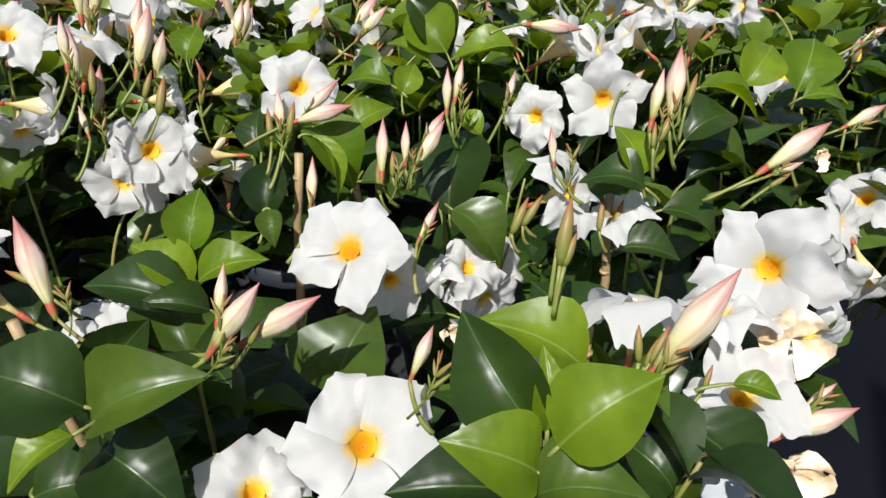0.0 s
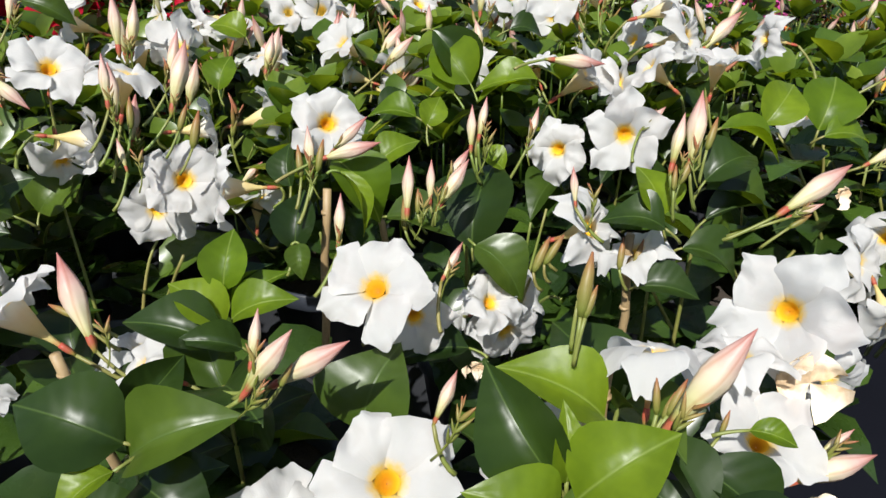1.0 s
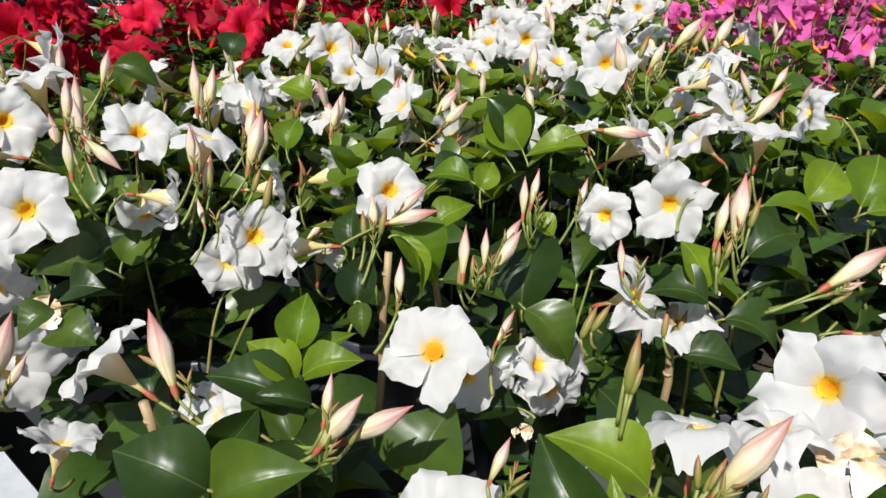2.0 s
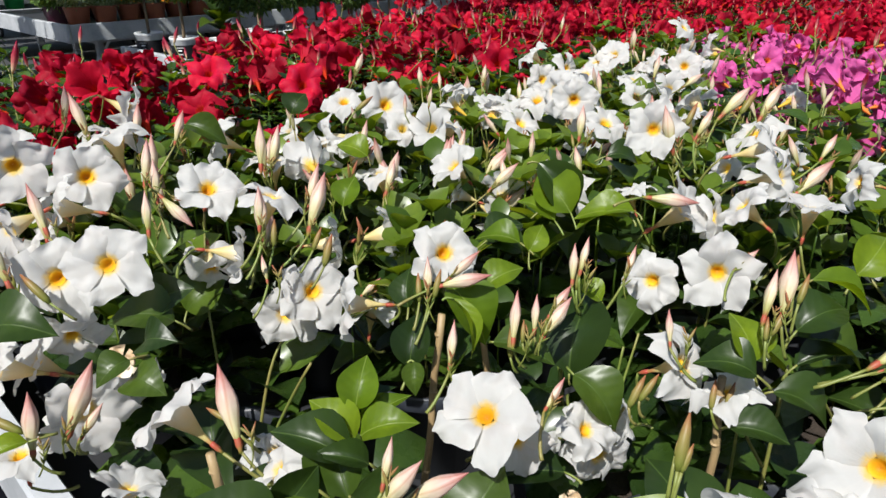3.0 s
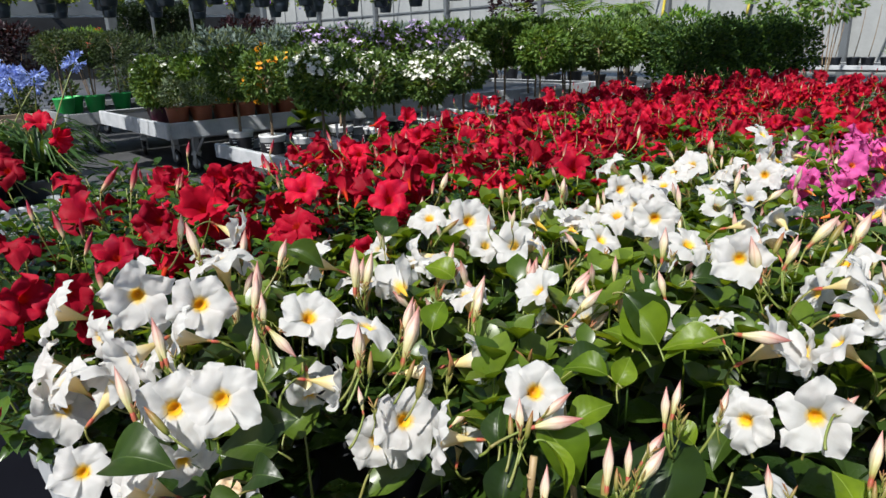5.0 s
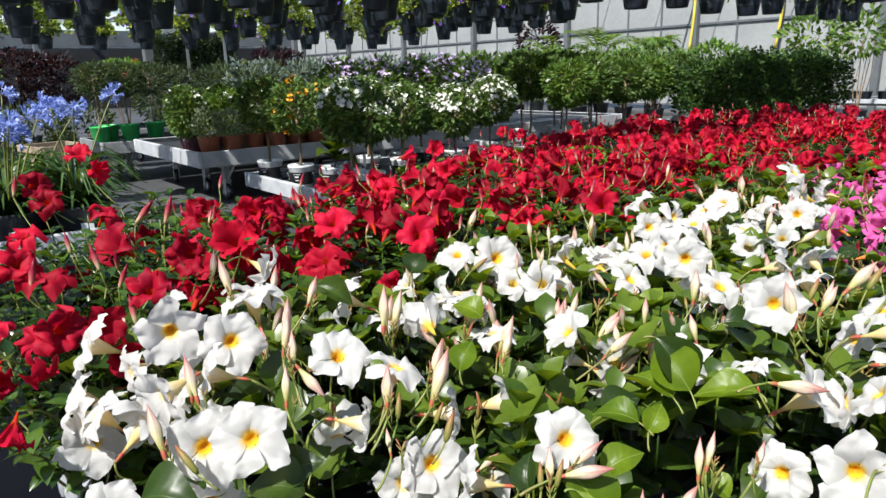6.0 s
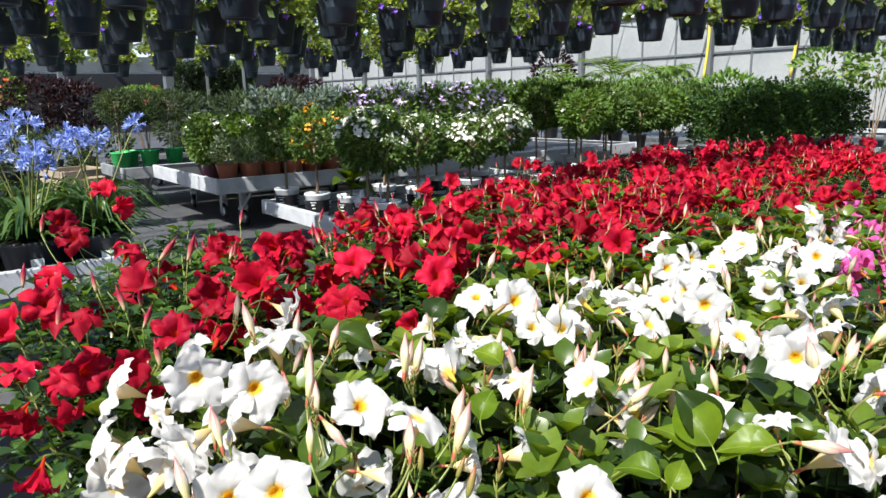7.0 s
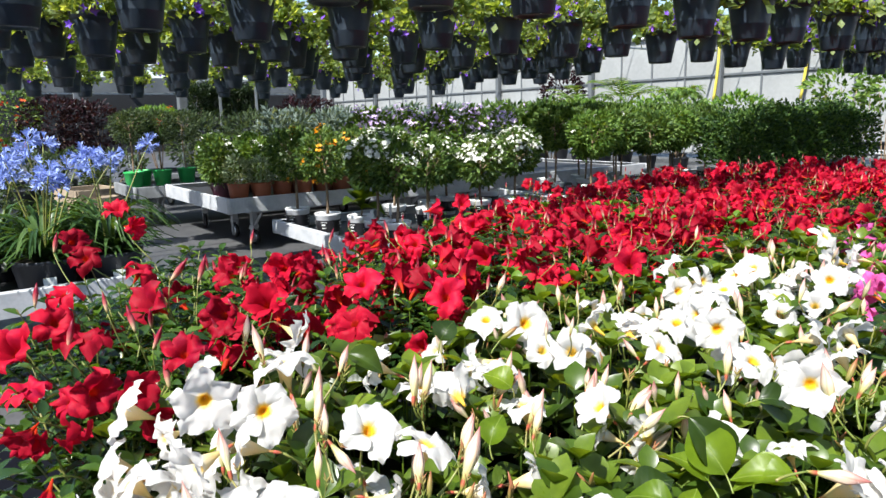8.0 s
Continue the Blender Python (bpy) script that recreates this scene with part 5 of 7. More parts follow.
bud(0.228, 0.824, 1.167, (0.69, 0.33, 0.65), 0.97, 0)
bud(0.278, 0.828, 1.164, (0.50, 0.37, 0.78), 0.95, 0)
bud(0.257, 0.648, 1.128, (0.74, 0.32, 0.60), 0.95, 0)
bud(0.357, 0.816, 1.117, (0.53, 0.37, 0.76), 0.67, 0)
bud(-0.393, 0.384, 1.006, (0.29, 0.39, 0.87), 1.08, 0)
bud(-0.384, 0.383, 1.001, (0.51, 0.37, 0.78), 0.61, 1)
bud(-0.422, 0.376, 0.991, (-0.10, 0.37, 0.92), 0.87, 0)
bud(-0.004, 0.489, 1.066, (0.56, 0.36, 0.74), 0.60, 0)
bud(0.110, 0.652, 1.120, (0.99, 0.05, -0.11), 0.96, 0)
bud(-0.524, 0.813, 1.132, (0.10, 0.26, 0.96), 0.87, 1)
bud(-0.565, 0.775, 1.143, (-0.33, 0.16, 0.93), 1.08, 1)
bud(-0.469, 0.732, 1.099, (0.02, 0.24, 0.97), 1.08, 1)
bud(-0.294, 1.155, 1.157, (0.32, 0.29, 0.90), 0.78, 0)
bud(-0.354, 0.809, 1.091, (-0.09, 0.22, 0.97), 1.08, 1)
bud(-0.200, 0.884, 1.044, (-0.26, 0.18, 0.95), 0.91, 0)
bud(-0.125, 0.958, 1.064, (0.10, 0.26, 0.96), 0.62, 0)
bud(-0.056, 0.969, 1.045, (0.73, 0.31, 0.61), 0.71, 0)
bud(0.110, 1.671, 1.178, (0.15, 0.27, 0.95), 0.66, 1)
bud(0.281, 1.648, 1.142, (-0.03, 0.23, 0.97), 0.82, 0)
bud(0.288, 1.225, 1.129, (0.82, 0.30, 0.49), 0.83, 0)
bud(-0.185, 1.224, 1.126, (-0.11, 0.22, 0.97), 0.67, 0)
bud(-0.072, 1.350, 1.109, (0.11, 0.26, 0.96), 0.73, 0)
bud(-0.200, 0.842, 1.052, (0.35, 0.26, 0.90), 0.98, 0)
bud(-0.122, 0.866, 1.071, (0.19, 0.23, 0.95), 0.97, 0)
bud(-0.103, 0.894, 1.085, (0.23, 0.24, 0.94), 0.81, 1)
bud(-0.065, 0.878, 1.062, (0.55, 0.29, 0.78), 1.00, 0)
bud(-0.044, 0.824, 1.029, (0.67, 0.30, 0.68), 0.97, 0)
bud(0.011, 0.840, 1.044, (-0.11, 0.17, 0.98), 0.79, 0)
bud(-0.240, 0.894, 1.098, (0.19, 0.24, 0.95), 0.78, 1)
bud(-0.259, 0.884, 1.072, (0.73, 0.30, 0.61), 0.99, 0)
bud(-0.282, 0.768, 1.041, (0.27, 0.25, 0.93), 1.00, 0)
bud(-0.338, 0.728, 1.018, (0.21, 0.24, 0.95), 0.93, 0)
bud(-0.369, 0.858, 1.078, (0.17, 0.23, 0.96), 0.90, 1)
bud(0.166, 0.791, 1.133, (-0.25, 0.13, 0.96), 0.99, 0)
bud(0.195, 0.801, 1.146, (0.49, 0.28, 0.83), 0.72, 0)
bud(-0.473, 0.745, 1.056, (-0.01, 0.19, 0.98), 1.08, 0)
bud(-0.503, 0.739, 1.067, (-0.13, 0.16, 0.98), 0.84, 0)
bud(-0.545, 0.624, 1.066, (-0.12, 0.16, 0.98), 0.87, 1)

# young buds
young_bud(-0.105, 0.270, 1.056, (0.47, 0.42, 0.77), 0.62)
young_bud(0.078, 0.229, 1.065, (0.05, 0.51, 0.86), 0.76)
young_bud(0.083, 0.228, 1.065, (0.51, 0.41, 0.75), 0.86)
young_bud(0.081, 0.228, 1.063, (0.46, 0.43, 0.78), 0.62)
young_bud(-0.038, 0.456, 1.044, (0.08, 0.51, 0.86), 1.52)
young_bud(-0.028, 0.461, 1.055, (0.05, 0.51, 0.86), 0.86)
young_bud(0.048, 0.268, 1.095, (0.22, 0.49, 0.84), 1.44)
young_bud(0.047, 0.272, 1.102, (0.26, 0.48, 0.84), 0.54)
young_bud(0.050, 0.267, 1.095, (0.39, 0.45, 0.80), 0.76)
young_bud(0.122, 0.422, 1.023, (0.18, 0.50, 0.85), 1.06)
young_bud(0.133, 0.422, 1.025, (0.37, 0.46, 0.81), 0.96)
young_bud(0.157, 0.425, 1.091, (0.52, 0.41, 0.75), 1.17)
young_bud(0.153, 0.423, 1.087, (0.15, 0.50, 0.85), 0.81)
young_bud(0.182, 0.445, 1.108, (0.36, 0.46, 0.81), 1.10)
young_bud(0.179, 0.451, 1.119, (0.16, 0.50, 0.85), 1.14)
young_bud(-0.119, 0.498, 1.072, (-0.08, 0.52, 0.85), 1.14)
young_bud(-0.106, 0.499, 1.076, (0.21, 0.49, 0.84), 1.15)
young_bud(0.054, 0.410, 1.031, (0.46, 0.43, 0.78), 1.25)
young_bud(0.062, 0.412, 1.036, (0.58, 0.38, 0.72), 1.14)
young_bud(0.024, 0.531, 1.071, (0.05, 0.51, 0.86), 1.32)
young_bud(-0.251, 0.370, 1.034, (-0.90, 0.29, 0.33), 0.99)
young_bud(-0.247, 0.367, 1.029, (-0.67, 0.43, 0.61), 0.65)
young_bud(-0.221, 0.566, 1.072, (0.19, 0.50, 0.85), 1.47)
young_bud(-0.275, 0.580, 1.086, (-0.03, 0.52, 0.85), 1.25)
young_bud(-0.236, 0.585, 1.081, (0.30, 0.47, 0.83), 1.09)
young_bud(0.106, 0.280, 0.999, (0.87, 0.19, 0.45), 1.34)
young_bud(0.143, 0.276, 0.999, (0.40, 0.45, 0.80), 0.68)
young_bud(0.249, 0.427, 1.051, (0.87, 0.19, 0.45), 0.86)
young_bud(-0.434, 0.456, 1.084, (-0.72, 0.21, 0.66), 1.54)
young_bud(-0.430, 0.381, 1.006, (-0.90, 0.09, 0.42), 1.59)
young_bud(0.253, 0.828, 1.170, (0.56, 0.36, 0.74), 1.60)
young_bud(0.186, 0.817, 1.158, (0.42, 0.38, 0.82), 1.38)
young_bud(-0.253, 0.934, 1.146, (0.75, 0.31, 0.59), 1.42)

# spikes of tiny buds
raceme(-0.116, 0.262, 1.059, (0.61, 0.15, 0.78), 0.56, 2)
raceme(-0.114, 0.273, 1.067, (0.15, 0.50, 0.85), 0.68, 1)
raceme(-0.103, 0.275, 1.053, (0.84, 0.01, 0.54), 0.50, 0)
raceme(-0.238, 0.358, 1.024, (-0.34, 0.51, 0.79), 0.62, 2)
raceme(0.086, 0.214, 1.070, (0.57, 0.14, 0.81), 0.74, 1)
raceme(-0.083, 0.446, 1.038, (0.07, 0.51, 0.86), 0.56, 0)
raceme(-0.030, 0.454, 1.060, (0.07, 0.51, 0.86), 0.68, 2)
raceme(-0.012, 0.466, 1.063, (0.07, 0.51, 0.86), 0.50, 1)
raceme(-0.005, 0.455, 1.065, (0.56, 0.39, 0.73), 0.62, 0)
raceme(-0.019, 0.258, 1.038, (0.43, 0.44, 0.79), 0.74, 2)
raceme(-0.007, 0.384, 1.045, (0.50, 0.41, 0.76), 0.56, 1)
raceme(-0.105, 0.495, 1.076, (-0.05, 0.52, 0.85), 0.68, 0)
raceme(-0.088, 0.512, 1.088, (0.72, 0.31, 0.62), 0.56, 0)
raceme(0.097, 0.446, 1.067, (-0.01, 0.52, 0.85), 0.68, 2)
raceme(0.158, 0.427, 1.103, (0.28, 0.48, 0.83), 0.50, 1)
raceme(0.172, 0.428, 1.106, (0.20, 0.49, 0.85), 0.62, 0)
raceme(0.025, 0.522, 1.083, (0.07, 0.51, 0.86), 0.74, 2)
raceme(0.032, 0.526, 1.091, (0.23, 0.49, 0.84), 0.56, 1)
raceme(0.078, 0.547, 1.076, (0.31, 0.47, 0.82), 0.68, 0)
raceme(0.252, 0.430, 1.064, (0.84, 0.22, 0.49), 0.50, 2)
raceme(0.381, 0.529, 1.055, (0.90, 0.16, 0.40), 0.68, 2)
raceme(-0.235, 0.593, 1.101, (0.21, 0.49, 0.84), 0.50, 1)
raceme(-0.278, 0.572, 1.099, (-0.12, 0.52, 0.84), 0.62, 0)
raceme(-0.270, 0.549, 1.062, (-0.28, 0.52, 0.81), 0.74, 2)
raceme(-0.175, 0.724, 1.095, (0.21, 0.49, 0.84), 0.56, 1)
raceme(0.216, 0.274, 0.976, (0.82, 0.24, 0.52), 0.74, 1)
raceme(0.185, 0.564, 1.081, (0.75, 0.29, 0.59), 0.56, 0)
raceme(-0.185, 0.590, 1.027, (0.72, 0.31, 0.62), 0.68, 2)
raceme(0.414, 0.586, 1.114, (0.87, 0.19, 0.45), 0.50, 1)
raceme(-0.611, 0.813, 1.159, (-0.06, 0.38, 0.92), 0.62, 0)
raceme(-0.441, 0.758, 1.145, (0.22, 0.39, 0.89), 0.74, 2)
raceme(-0.408, 0.608, 1.141, (0.02, 0.38, 0.92), 0.56, 1)
raceme(-0.395, 0.602, 1.125, (-0.13, 0.37, 0.92), 0.68, 0)
raceme(-0.374, 0.535, 1.117, (-0.11, 0.37, 0.92), 0.50, 2)
raceme(-0.270, 0.546, 1.120, (-0.05, 0.38, 0.92), 0.62, 1)
raceme(-0.241, 0.613, 1.116, (0.22, 0.39, 0.89), 0.74, 0)
raceme(-0.470, 0.528, 1.120, (-0.39, 0.32, 0.86), 0.56, 2)
raceme(-0.463, 0.455, 1.100, (-0.44, 0.31, 0.84), 0.68, 1)
raceme(-0.382, 0.586, 1.136, (0.74, -0.20, -0.65), 0.50, 0)
raceme(-0.342, 0.774, 1.109, (-0.05, 0.38, 0.92), 0.62, 2)
raceme(-0.329, 0.774, 1.105, (0.13, 0.39, 0.91), 0.74, 1)
raceme(-0.185, 0.796, 1.074, (0.26, 0.39, 0.88), 0.56, 0)
raceme(-0.112, 0.891, 1.076, (0.18, 0.39, 0.90), 0.68, 2)
raceme(-0.050, 0.789, 1.079, (0.70, 0.33, 0.63), 0.50, 1)
raceme(-0.055, 0.862, 1.074, (0.63, 0.35, 0.70), 0.62, 0)
raceme(0.079, 0.943, 1.107, (0.11, 0.39, 0.92), 0.74, 2)
raceme(0.188, 0.856, 1.133, (-0.07, 0.38, 0.92), 0.56, 1)
raceme(0.222, 0.856, 1.126, (0.35, 0.39, 0.85), 0.68, 0)
raceme(0.234, 0.820, 1.169, (0.69, 0.33, 0.65), 0.50, 2)
raceme(0.284, 0.824, 1.166, (0.50, 0.37, 0.78), 0.62, 1)
raceme(0.263, 0.644, 1.130, (0.74, 0.32, 0.60), 0.74, 0)
raceme(0.363, 0.812, 1.119, (0.53, 0.37, 0.76), 0.56, 2)
raceme(-0.387, 0.380, 1.008, (0.29, 0.39, 0.87), 0.68, 1)
raceme(-0.378, 0.379, 1.003, (0.51, 0.37, 0.78), 0.50, 0)
raceme(-0.416, 0.372, 0.993, (-0.10, 0.37, 0.92), 0.62, 2)
raceme(0.002, 0.485, 1.068, (0.56, 0.36, 0.74), 0.74, 1)
raceme(-0.518, 0.809, 1.134, (0.10, 0.26, 0.96), 0.62, 1)
raceme(-0.559, 0.771, 1.145, (-0.33, 0.16, 0.93), 0.74, 0)
raceme(-0.463, 0.728, 1.101, (0.02, 0.24, 0.97), 0.56, 2)
raceme(-0.288, 1.151, 1.159, (0.32, 0.29, 0.90), 0.68, 1)
raceme(-0.348, 0.805, 1.093, (-0.09, 0.22, 0.97), 0.50, 0)
raceme(-0.194, 0.880, 1.046, (-0.26, 0.18, 0.95), 0.62, 2)
raceme(-0.119, 0.954, 1.066, (0.10, 0.26, 0.96), 0.74, 1)
raceme(-0.050, 0.965, 1.047, (0.73, 0.31, 0.61), 0.56, 0)
raceme(0.116, 1.667, 1.180, (0.15, 0.27, 0.95), 0.68, 2)
raceme(0.287, 1.644, 1.144, (-0.03, 0.23, 0.97), 0.50, 1)
raceme(0.294, 1.221, 1.131, (0.82, 0.30, 0.49), 0.62, 0)
raceme(-0.179, 1.220, 1.128, (-0.11, 0.22, 0.97), 0.74, 2)
raceme(-0.066, 1.346, 1.111, (0.11, 0.26, 0.96), 0.56, 1)
raceme(-0.194, 0.838, 1.054, (0.35, 0.26, 0.90), 0.56, 2)
raceme(-0.116, 0.862, 1.073, (0.19, 0.23, 0.95), 0.68, 1)
raceme(-0.097, 0.890, 1.087, (0.23, 0.24, 0.94), 0.50, 0)
raceme(-0.059, 0.874, 1.064, (0.55, 0.29, 0.78), 0.62, 2)
raceme(-0.038, 0.820, 1.031, (0.67, 0.30, 0.68), 0.74, 1)
raceme(0.017, 0.836, 1.046, (-0.11, 0.17, 0.98), 0.56, 0)
raceme(-0.234, 0.890, 1.100, (0.19, 0.24, 0.95), 0.68, 2)
raceme(-0.253, 0.880, 1.074, (0.73, 0.30, 0.61), 0.50, 1)
raceme(-0.276, 0.764, 1.043, (0.27, 0.25, 0.93), 0.62, 0)
raceme(-0.332, 0.724, 1.020, (0.21, 0.24, 0.95), 0.74, 2)
raceme(-0.363, 0.854, 1.080, (0.17, 0.23, 0.96), 0.56, 1)
raceme(0.172, 0.787, 1.135, (-0.25, 0.13, 0.96), 0.68, 0)
raceme(0.201, 0.797, 1.148, (0.49, 0.28, 0.83), 0.50, 2)
raceme(-0.467, 0.741, 1.058, (-0.01, 0.19, 0.98), 0.62, 1)
raceme(-0.497, 0.735, 1.069, (-0.13, 0.16, 0.98), 0.74, 0)
raceme(-0.539, 0.620, 1.068, (-0.12, 0.16, 0.98), 0.56, 2)

# withered flowers
withered(0.219, 0.316, 0.999, 0.045)
withered(0.228, 0.284, 0.908, 0.047)
withered(-0.373, 0.443, 1.037, 0.030)
withered(0.004, 0.354, 0.989, 0.019)
withered(0.338, 0.504, 1.037, 0.022)

# red flowers at the near end
red_flower(-1.249, 1.196, 1.229, (0.54, -0.68, 0.50), 0.81, 0)
red_flower(-1.315, 1.418, 1.269, (0.56, -0.42, 0.72), 0.80, 1)
red_flower(-1.231, 1.369, 1.235, (0.95, -0.25, 0.17), 0.70, 2)
red_flower(-1.048, 1.152, 1.181, (0.53, -0.20, 0.82), 0.85, 1)
red_flower(-1.099, 0.990, 1.169, (0.31, -0.85, 0.44), 0.83, 2)
red_flower(-1.030, 0.898, 1.145, (0.30, -0.61, 0.73), 0.97, 0)
red_flower(-0.936, 0.856, 1.133, (0.40, -0.06, 0.92), 0.94, 1)
red_flower(-1.032, 0.808, 1.119, (0.54, -0.74, 0.40), 1.00, 0)
red_flower(-0.828, 0.748, 1.092, (0.83, -0.42, 0.35), 0.89, 0)
red_flower(-0.741, 0.731, 1.110, (0.82, -0.57, 0.07), 0.72, 3)
red_flower(-0.716, 0.806, 1.140, (0.51, -0.63, 0.59), 0.80, 0)
red_flower(-0.718, 0.720, 1.075, (0.64, -0.76, -0.09), 0.68, 1)
red_flower(-0.747, 0.968, 1.149, (0.47, -0.81, 0.37), 0.87, 0)
red_flower(-0.685, 1.007, 1.161, (0.52, -0.67, 0.53), 0.86, 1)
red_flower(-0.541, 1.056, 1.123, (0.25, -0.51, 0.82), 1.00, 0)
red_flower(-0.408, 1.226, 1.131, (0.27, -0.63, 0.72), 1.00, 3)
red_flower(-0.591, 1.238, 1.150, (0.33, -0.84, 0.43), 0.97, 2)
red_flower(-0.734, 0.550, 1.047, (0.20, -0.54, -0.82), 0.60, 2)
red_flower(-0.861, 0.651, 1.066, (-0.05, -0.95, -0.30), 0.62, 2)
red_flower(-0.793, 0.666, 1.061, (0.30, -0.50, -0.81), 0.60, 2)
red_flower(-0.875, 0.675, 1.047, (0.38, -0.68, -0.63), 0.60, 2)
red_flower(-1.187, 1.154, 1.204, (0.49, -0.63, 0.60), 0.83, 0)
red_flower(-0.888, 0.750, 1.068, (-0.17, -0.71, 0.68), 0.80, 2)
red_flower(-0.972, 0.763, 1.079, (0.20, -0.47, 0.86), 0.87, 0)

# red buds at the near end
red_bud(-1.252, 1.140, 1.212, (0.11, 0.22, 0.97), 0.97)
red_bud(-1.124, 0.949, 1.152, (0.05, 0.20, 0.98), 0.95)
red_bud(-0.948, 0.830, 1.122, (0.13, 0.22, 0.97), 1.06)
red_bud(-0.958, 0.938, 1.152, (-0.24, 0.13, 0.96), 0.82)
red_bud(-0.977, 1.144, 1.159, (0.56, 0.29, 0.77), 1.30)
red_bud(-0.920, 1.158, 1.157, (0.23, 0.24, 0.94), 1.24)
red_bud(-0.813, 0.862, 1.119, (0.32, 0.26, 0.91), 0.89)
red_bud(-0.841, 0.861, 1.147, (-0.33, 0.10, 0.94), 0.99)
red_bud(-0.723, 0.775, 1.094, (-0.21, 0.14, 0.97), 0.97)

# buds and shoot tips by chance between the others
for p, m, inv in [q for q in PLANTS if q[0]["group"] == "white mandevillas"]:
    r = random.Random(int(m.translation.x * 1000) + 5)
    x, y = m.translation.xy
    back = y > 0.9
    if y < 0.80:
        continue
    for k in range(3 if back else 2):
        w, q = r.uniform(0, 6.3), 0.15 * math.sqrt(r.random())
        bud(x + q * math.cos(w), y + q * math.sin(w), TRAY + r.uniform(0.30, 0.38), (r.uniform(-0.9, 0.9), r.uniform(-0.9, 0.9), 1), r.uniform(0.6, 0.85), r.randrange(2))
    for k in range(2 if back else 1):
        w, q = r.uniform(0, 6.3), 0.15 * math.sqrt(r.random())
        young_bud(x + q * math.cos(w), y + q * math.sin(w), TRAY + r.uniform(0.30, 0.38), (r.uniform(-0.9, 0.9), r.uniform(-0.9, 0.9), 1), r.uniform(0.8, 1.2))
    a_here = (at(0, 0).inverted() @ m.translation).x
    if y > 0.82 and a_here > -0.92:
        stalks = Mesh()
        give_flowers(p, WHITE_FAR, BUD[1], 2 if y < 1.02 else 3 if y < 1.75 else 5, 4 if y < 1.02 else 6, r, 0.31, 0.40, 0.13, 0.66, 0.88, stalks)
        part("stalk_tangle", stalks.data("stalk_tangle", M_STEM), p)["kind"] = "stuff"

# spikes of tiny buds beside the others
for p, m, inv in [q for q in PLANTS if q[0]["group"] == "white mandevillas"]:
    r = random.Random(int(m.translation.y * 1000) + 9)
    x, y = m.translation.xy
    for k in range(5 if y > 0.66 else 0):
        w, q = r.uniform(0, 6.3), 0.14 * math.sqrt(r.random())
        raceme(x + q * math.cos(w), y + q * math.sin(w), TRAY + r.uniform(0.31, 0.36), (r.uniform(-0.6, 0.6), r.uniform(-0.6, 0.6), 1), r.uniform(0.9, 1.5), k)

# leafy red shoots that lean out over the end of the bench
for a, b, z, k in ((-1.42, 0.10, 0.70, 0), (-1.62, 0.16, 0.72, 1), (-1.84, 0.22, 0.74, 2), (-2.02, 0.32, 0.74, 3), (-1.36, 0.28, 0.72, 2), (-1.28, 0.04, 0.68, 1), (-1.50, 0.02, 0.66, 3), (-1.72, 0.10, 0.70, 0), (-1.95, 0.16, 0.74, 1), (-1.56, 0.24, 0.76, 2), (-1.76, 0.30, 0.77, 3), (-1.46, 0.18, 0.75, 1), (-1.90, 0.40, 0.78, 0), (-1.66, -0.02, 0.76, 2), (-1.42, 0.00, 0.76, 0), (-1.24, -0.03, 0.72, 3), (-1.09, -0.03, 0.70, 1)):
    m = at(a, b, z, 70 * k)
    p, pm, inv = owner(m.translation, "red mandevillas")
    part("foliage", FOL_RED[k][0], p, inv @ m)["kind"] = "stuff"
    part("stem_tangle", STEMS_RED[k], p, inv @ m)["kind"] = "stuff"


# ---- plants and pots of the benches behind ----
def cloud(m, r, n, place, size, wide=0.45, droop=0.0):
    """n folded leaves at places with outward directions."""
    for k in range(n):
        p, out = place(r)
        d = (Vector(out) + Vector((r.uniform(-0.9, 0.9), r.uniform(-0.9, 0.9), r.uniform(-0.7, 0.9) - droop))).normalized()
        side = d.cross(Vector((r.uniform(-1, 1), r.uniform(-1, 1), r.uniform(-0.2, 1)))).normalized()
        up = side.cross(d)
        L = size * r.uniform(0.65, 1.3)
        p = Vector(p)
        mid = p + d * L * 0.5 - up * L * 0.10
        m.add([p, mid + side * L * wide * 0.5 + up * L * 0.08, p + d * L, mid - side * L * wide * 0.5 + up * L * 0.08, mid], [(0, 1, 4), (1, 2, 4), (2, 3, 4), (3, 0, 4)])
    return m


def in_ball(cx, cy, cz, rx, rz, lump=0.25, seed=0, core=0.72):
    def place(r):
        d = Vector((r.gauss(0, 1), r.gauss(0, 1), r.gauss(0, 1))).normalized()
        k = (1 + lump * noise.noise(d * 2.3 + Vector((seed * 3.1, 0, 0)))) * (core + (1 - core) * r.random() ** 0.5)
        return (cx + d.x * rx * k, cy + d.y * rx * k, cz + d.z * rz * k), d
    return place


def in_box(w, l, z0, z1, seed=0):
    def place(r):
        p = Vector((r.uniform(-w, w), r.uniform(-l, l), r.uniform(z0, z1)))
        side = r.randrange(4)
        if side == 0:
            p.x = math.copysign(w * (r.uniform(0.82, 1.04) + 0.30 * noise.noise(p * 4.5 + Vector((0, seed, 0)))), p.x)
        elif side == 1:
            p.y = math.copysign(l * (r.uniform(0.82, 1.04) + 0.25 * noise.noise(p * 4.5 + Vector((0, 0, seed)))), p.y)
        elif side == 2:
            p.z = z1 - 0.09 * (p.x / w) ** 2 + 0.19 * noise.noise(p * 4.2 + Vector((seed, 0, 0))) + r.uniform(-0.03, 0.03)
        return p, Vector((p.x / w, p.y / l, 1.0 if side == 2 else 0.2)) * 0.6
    return place


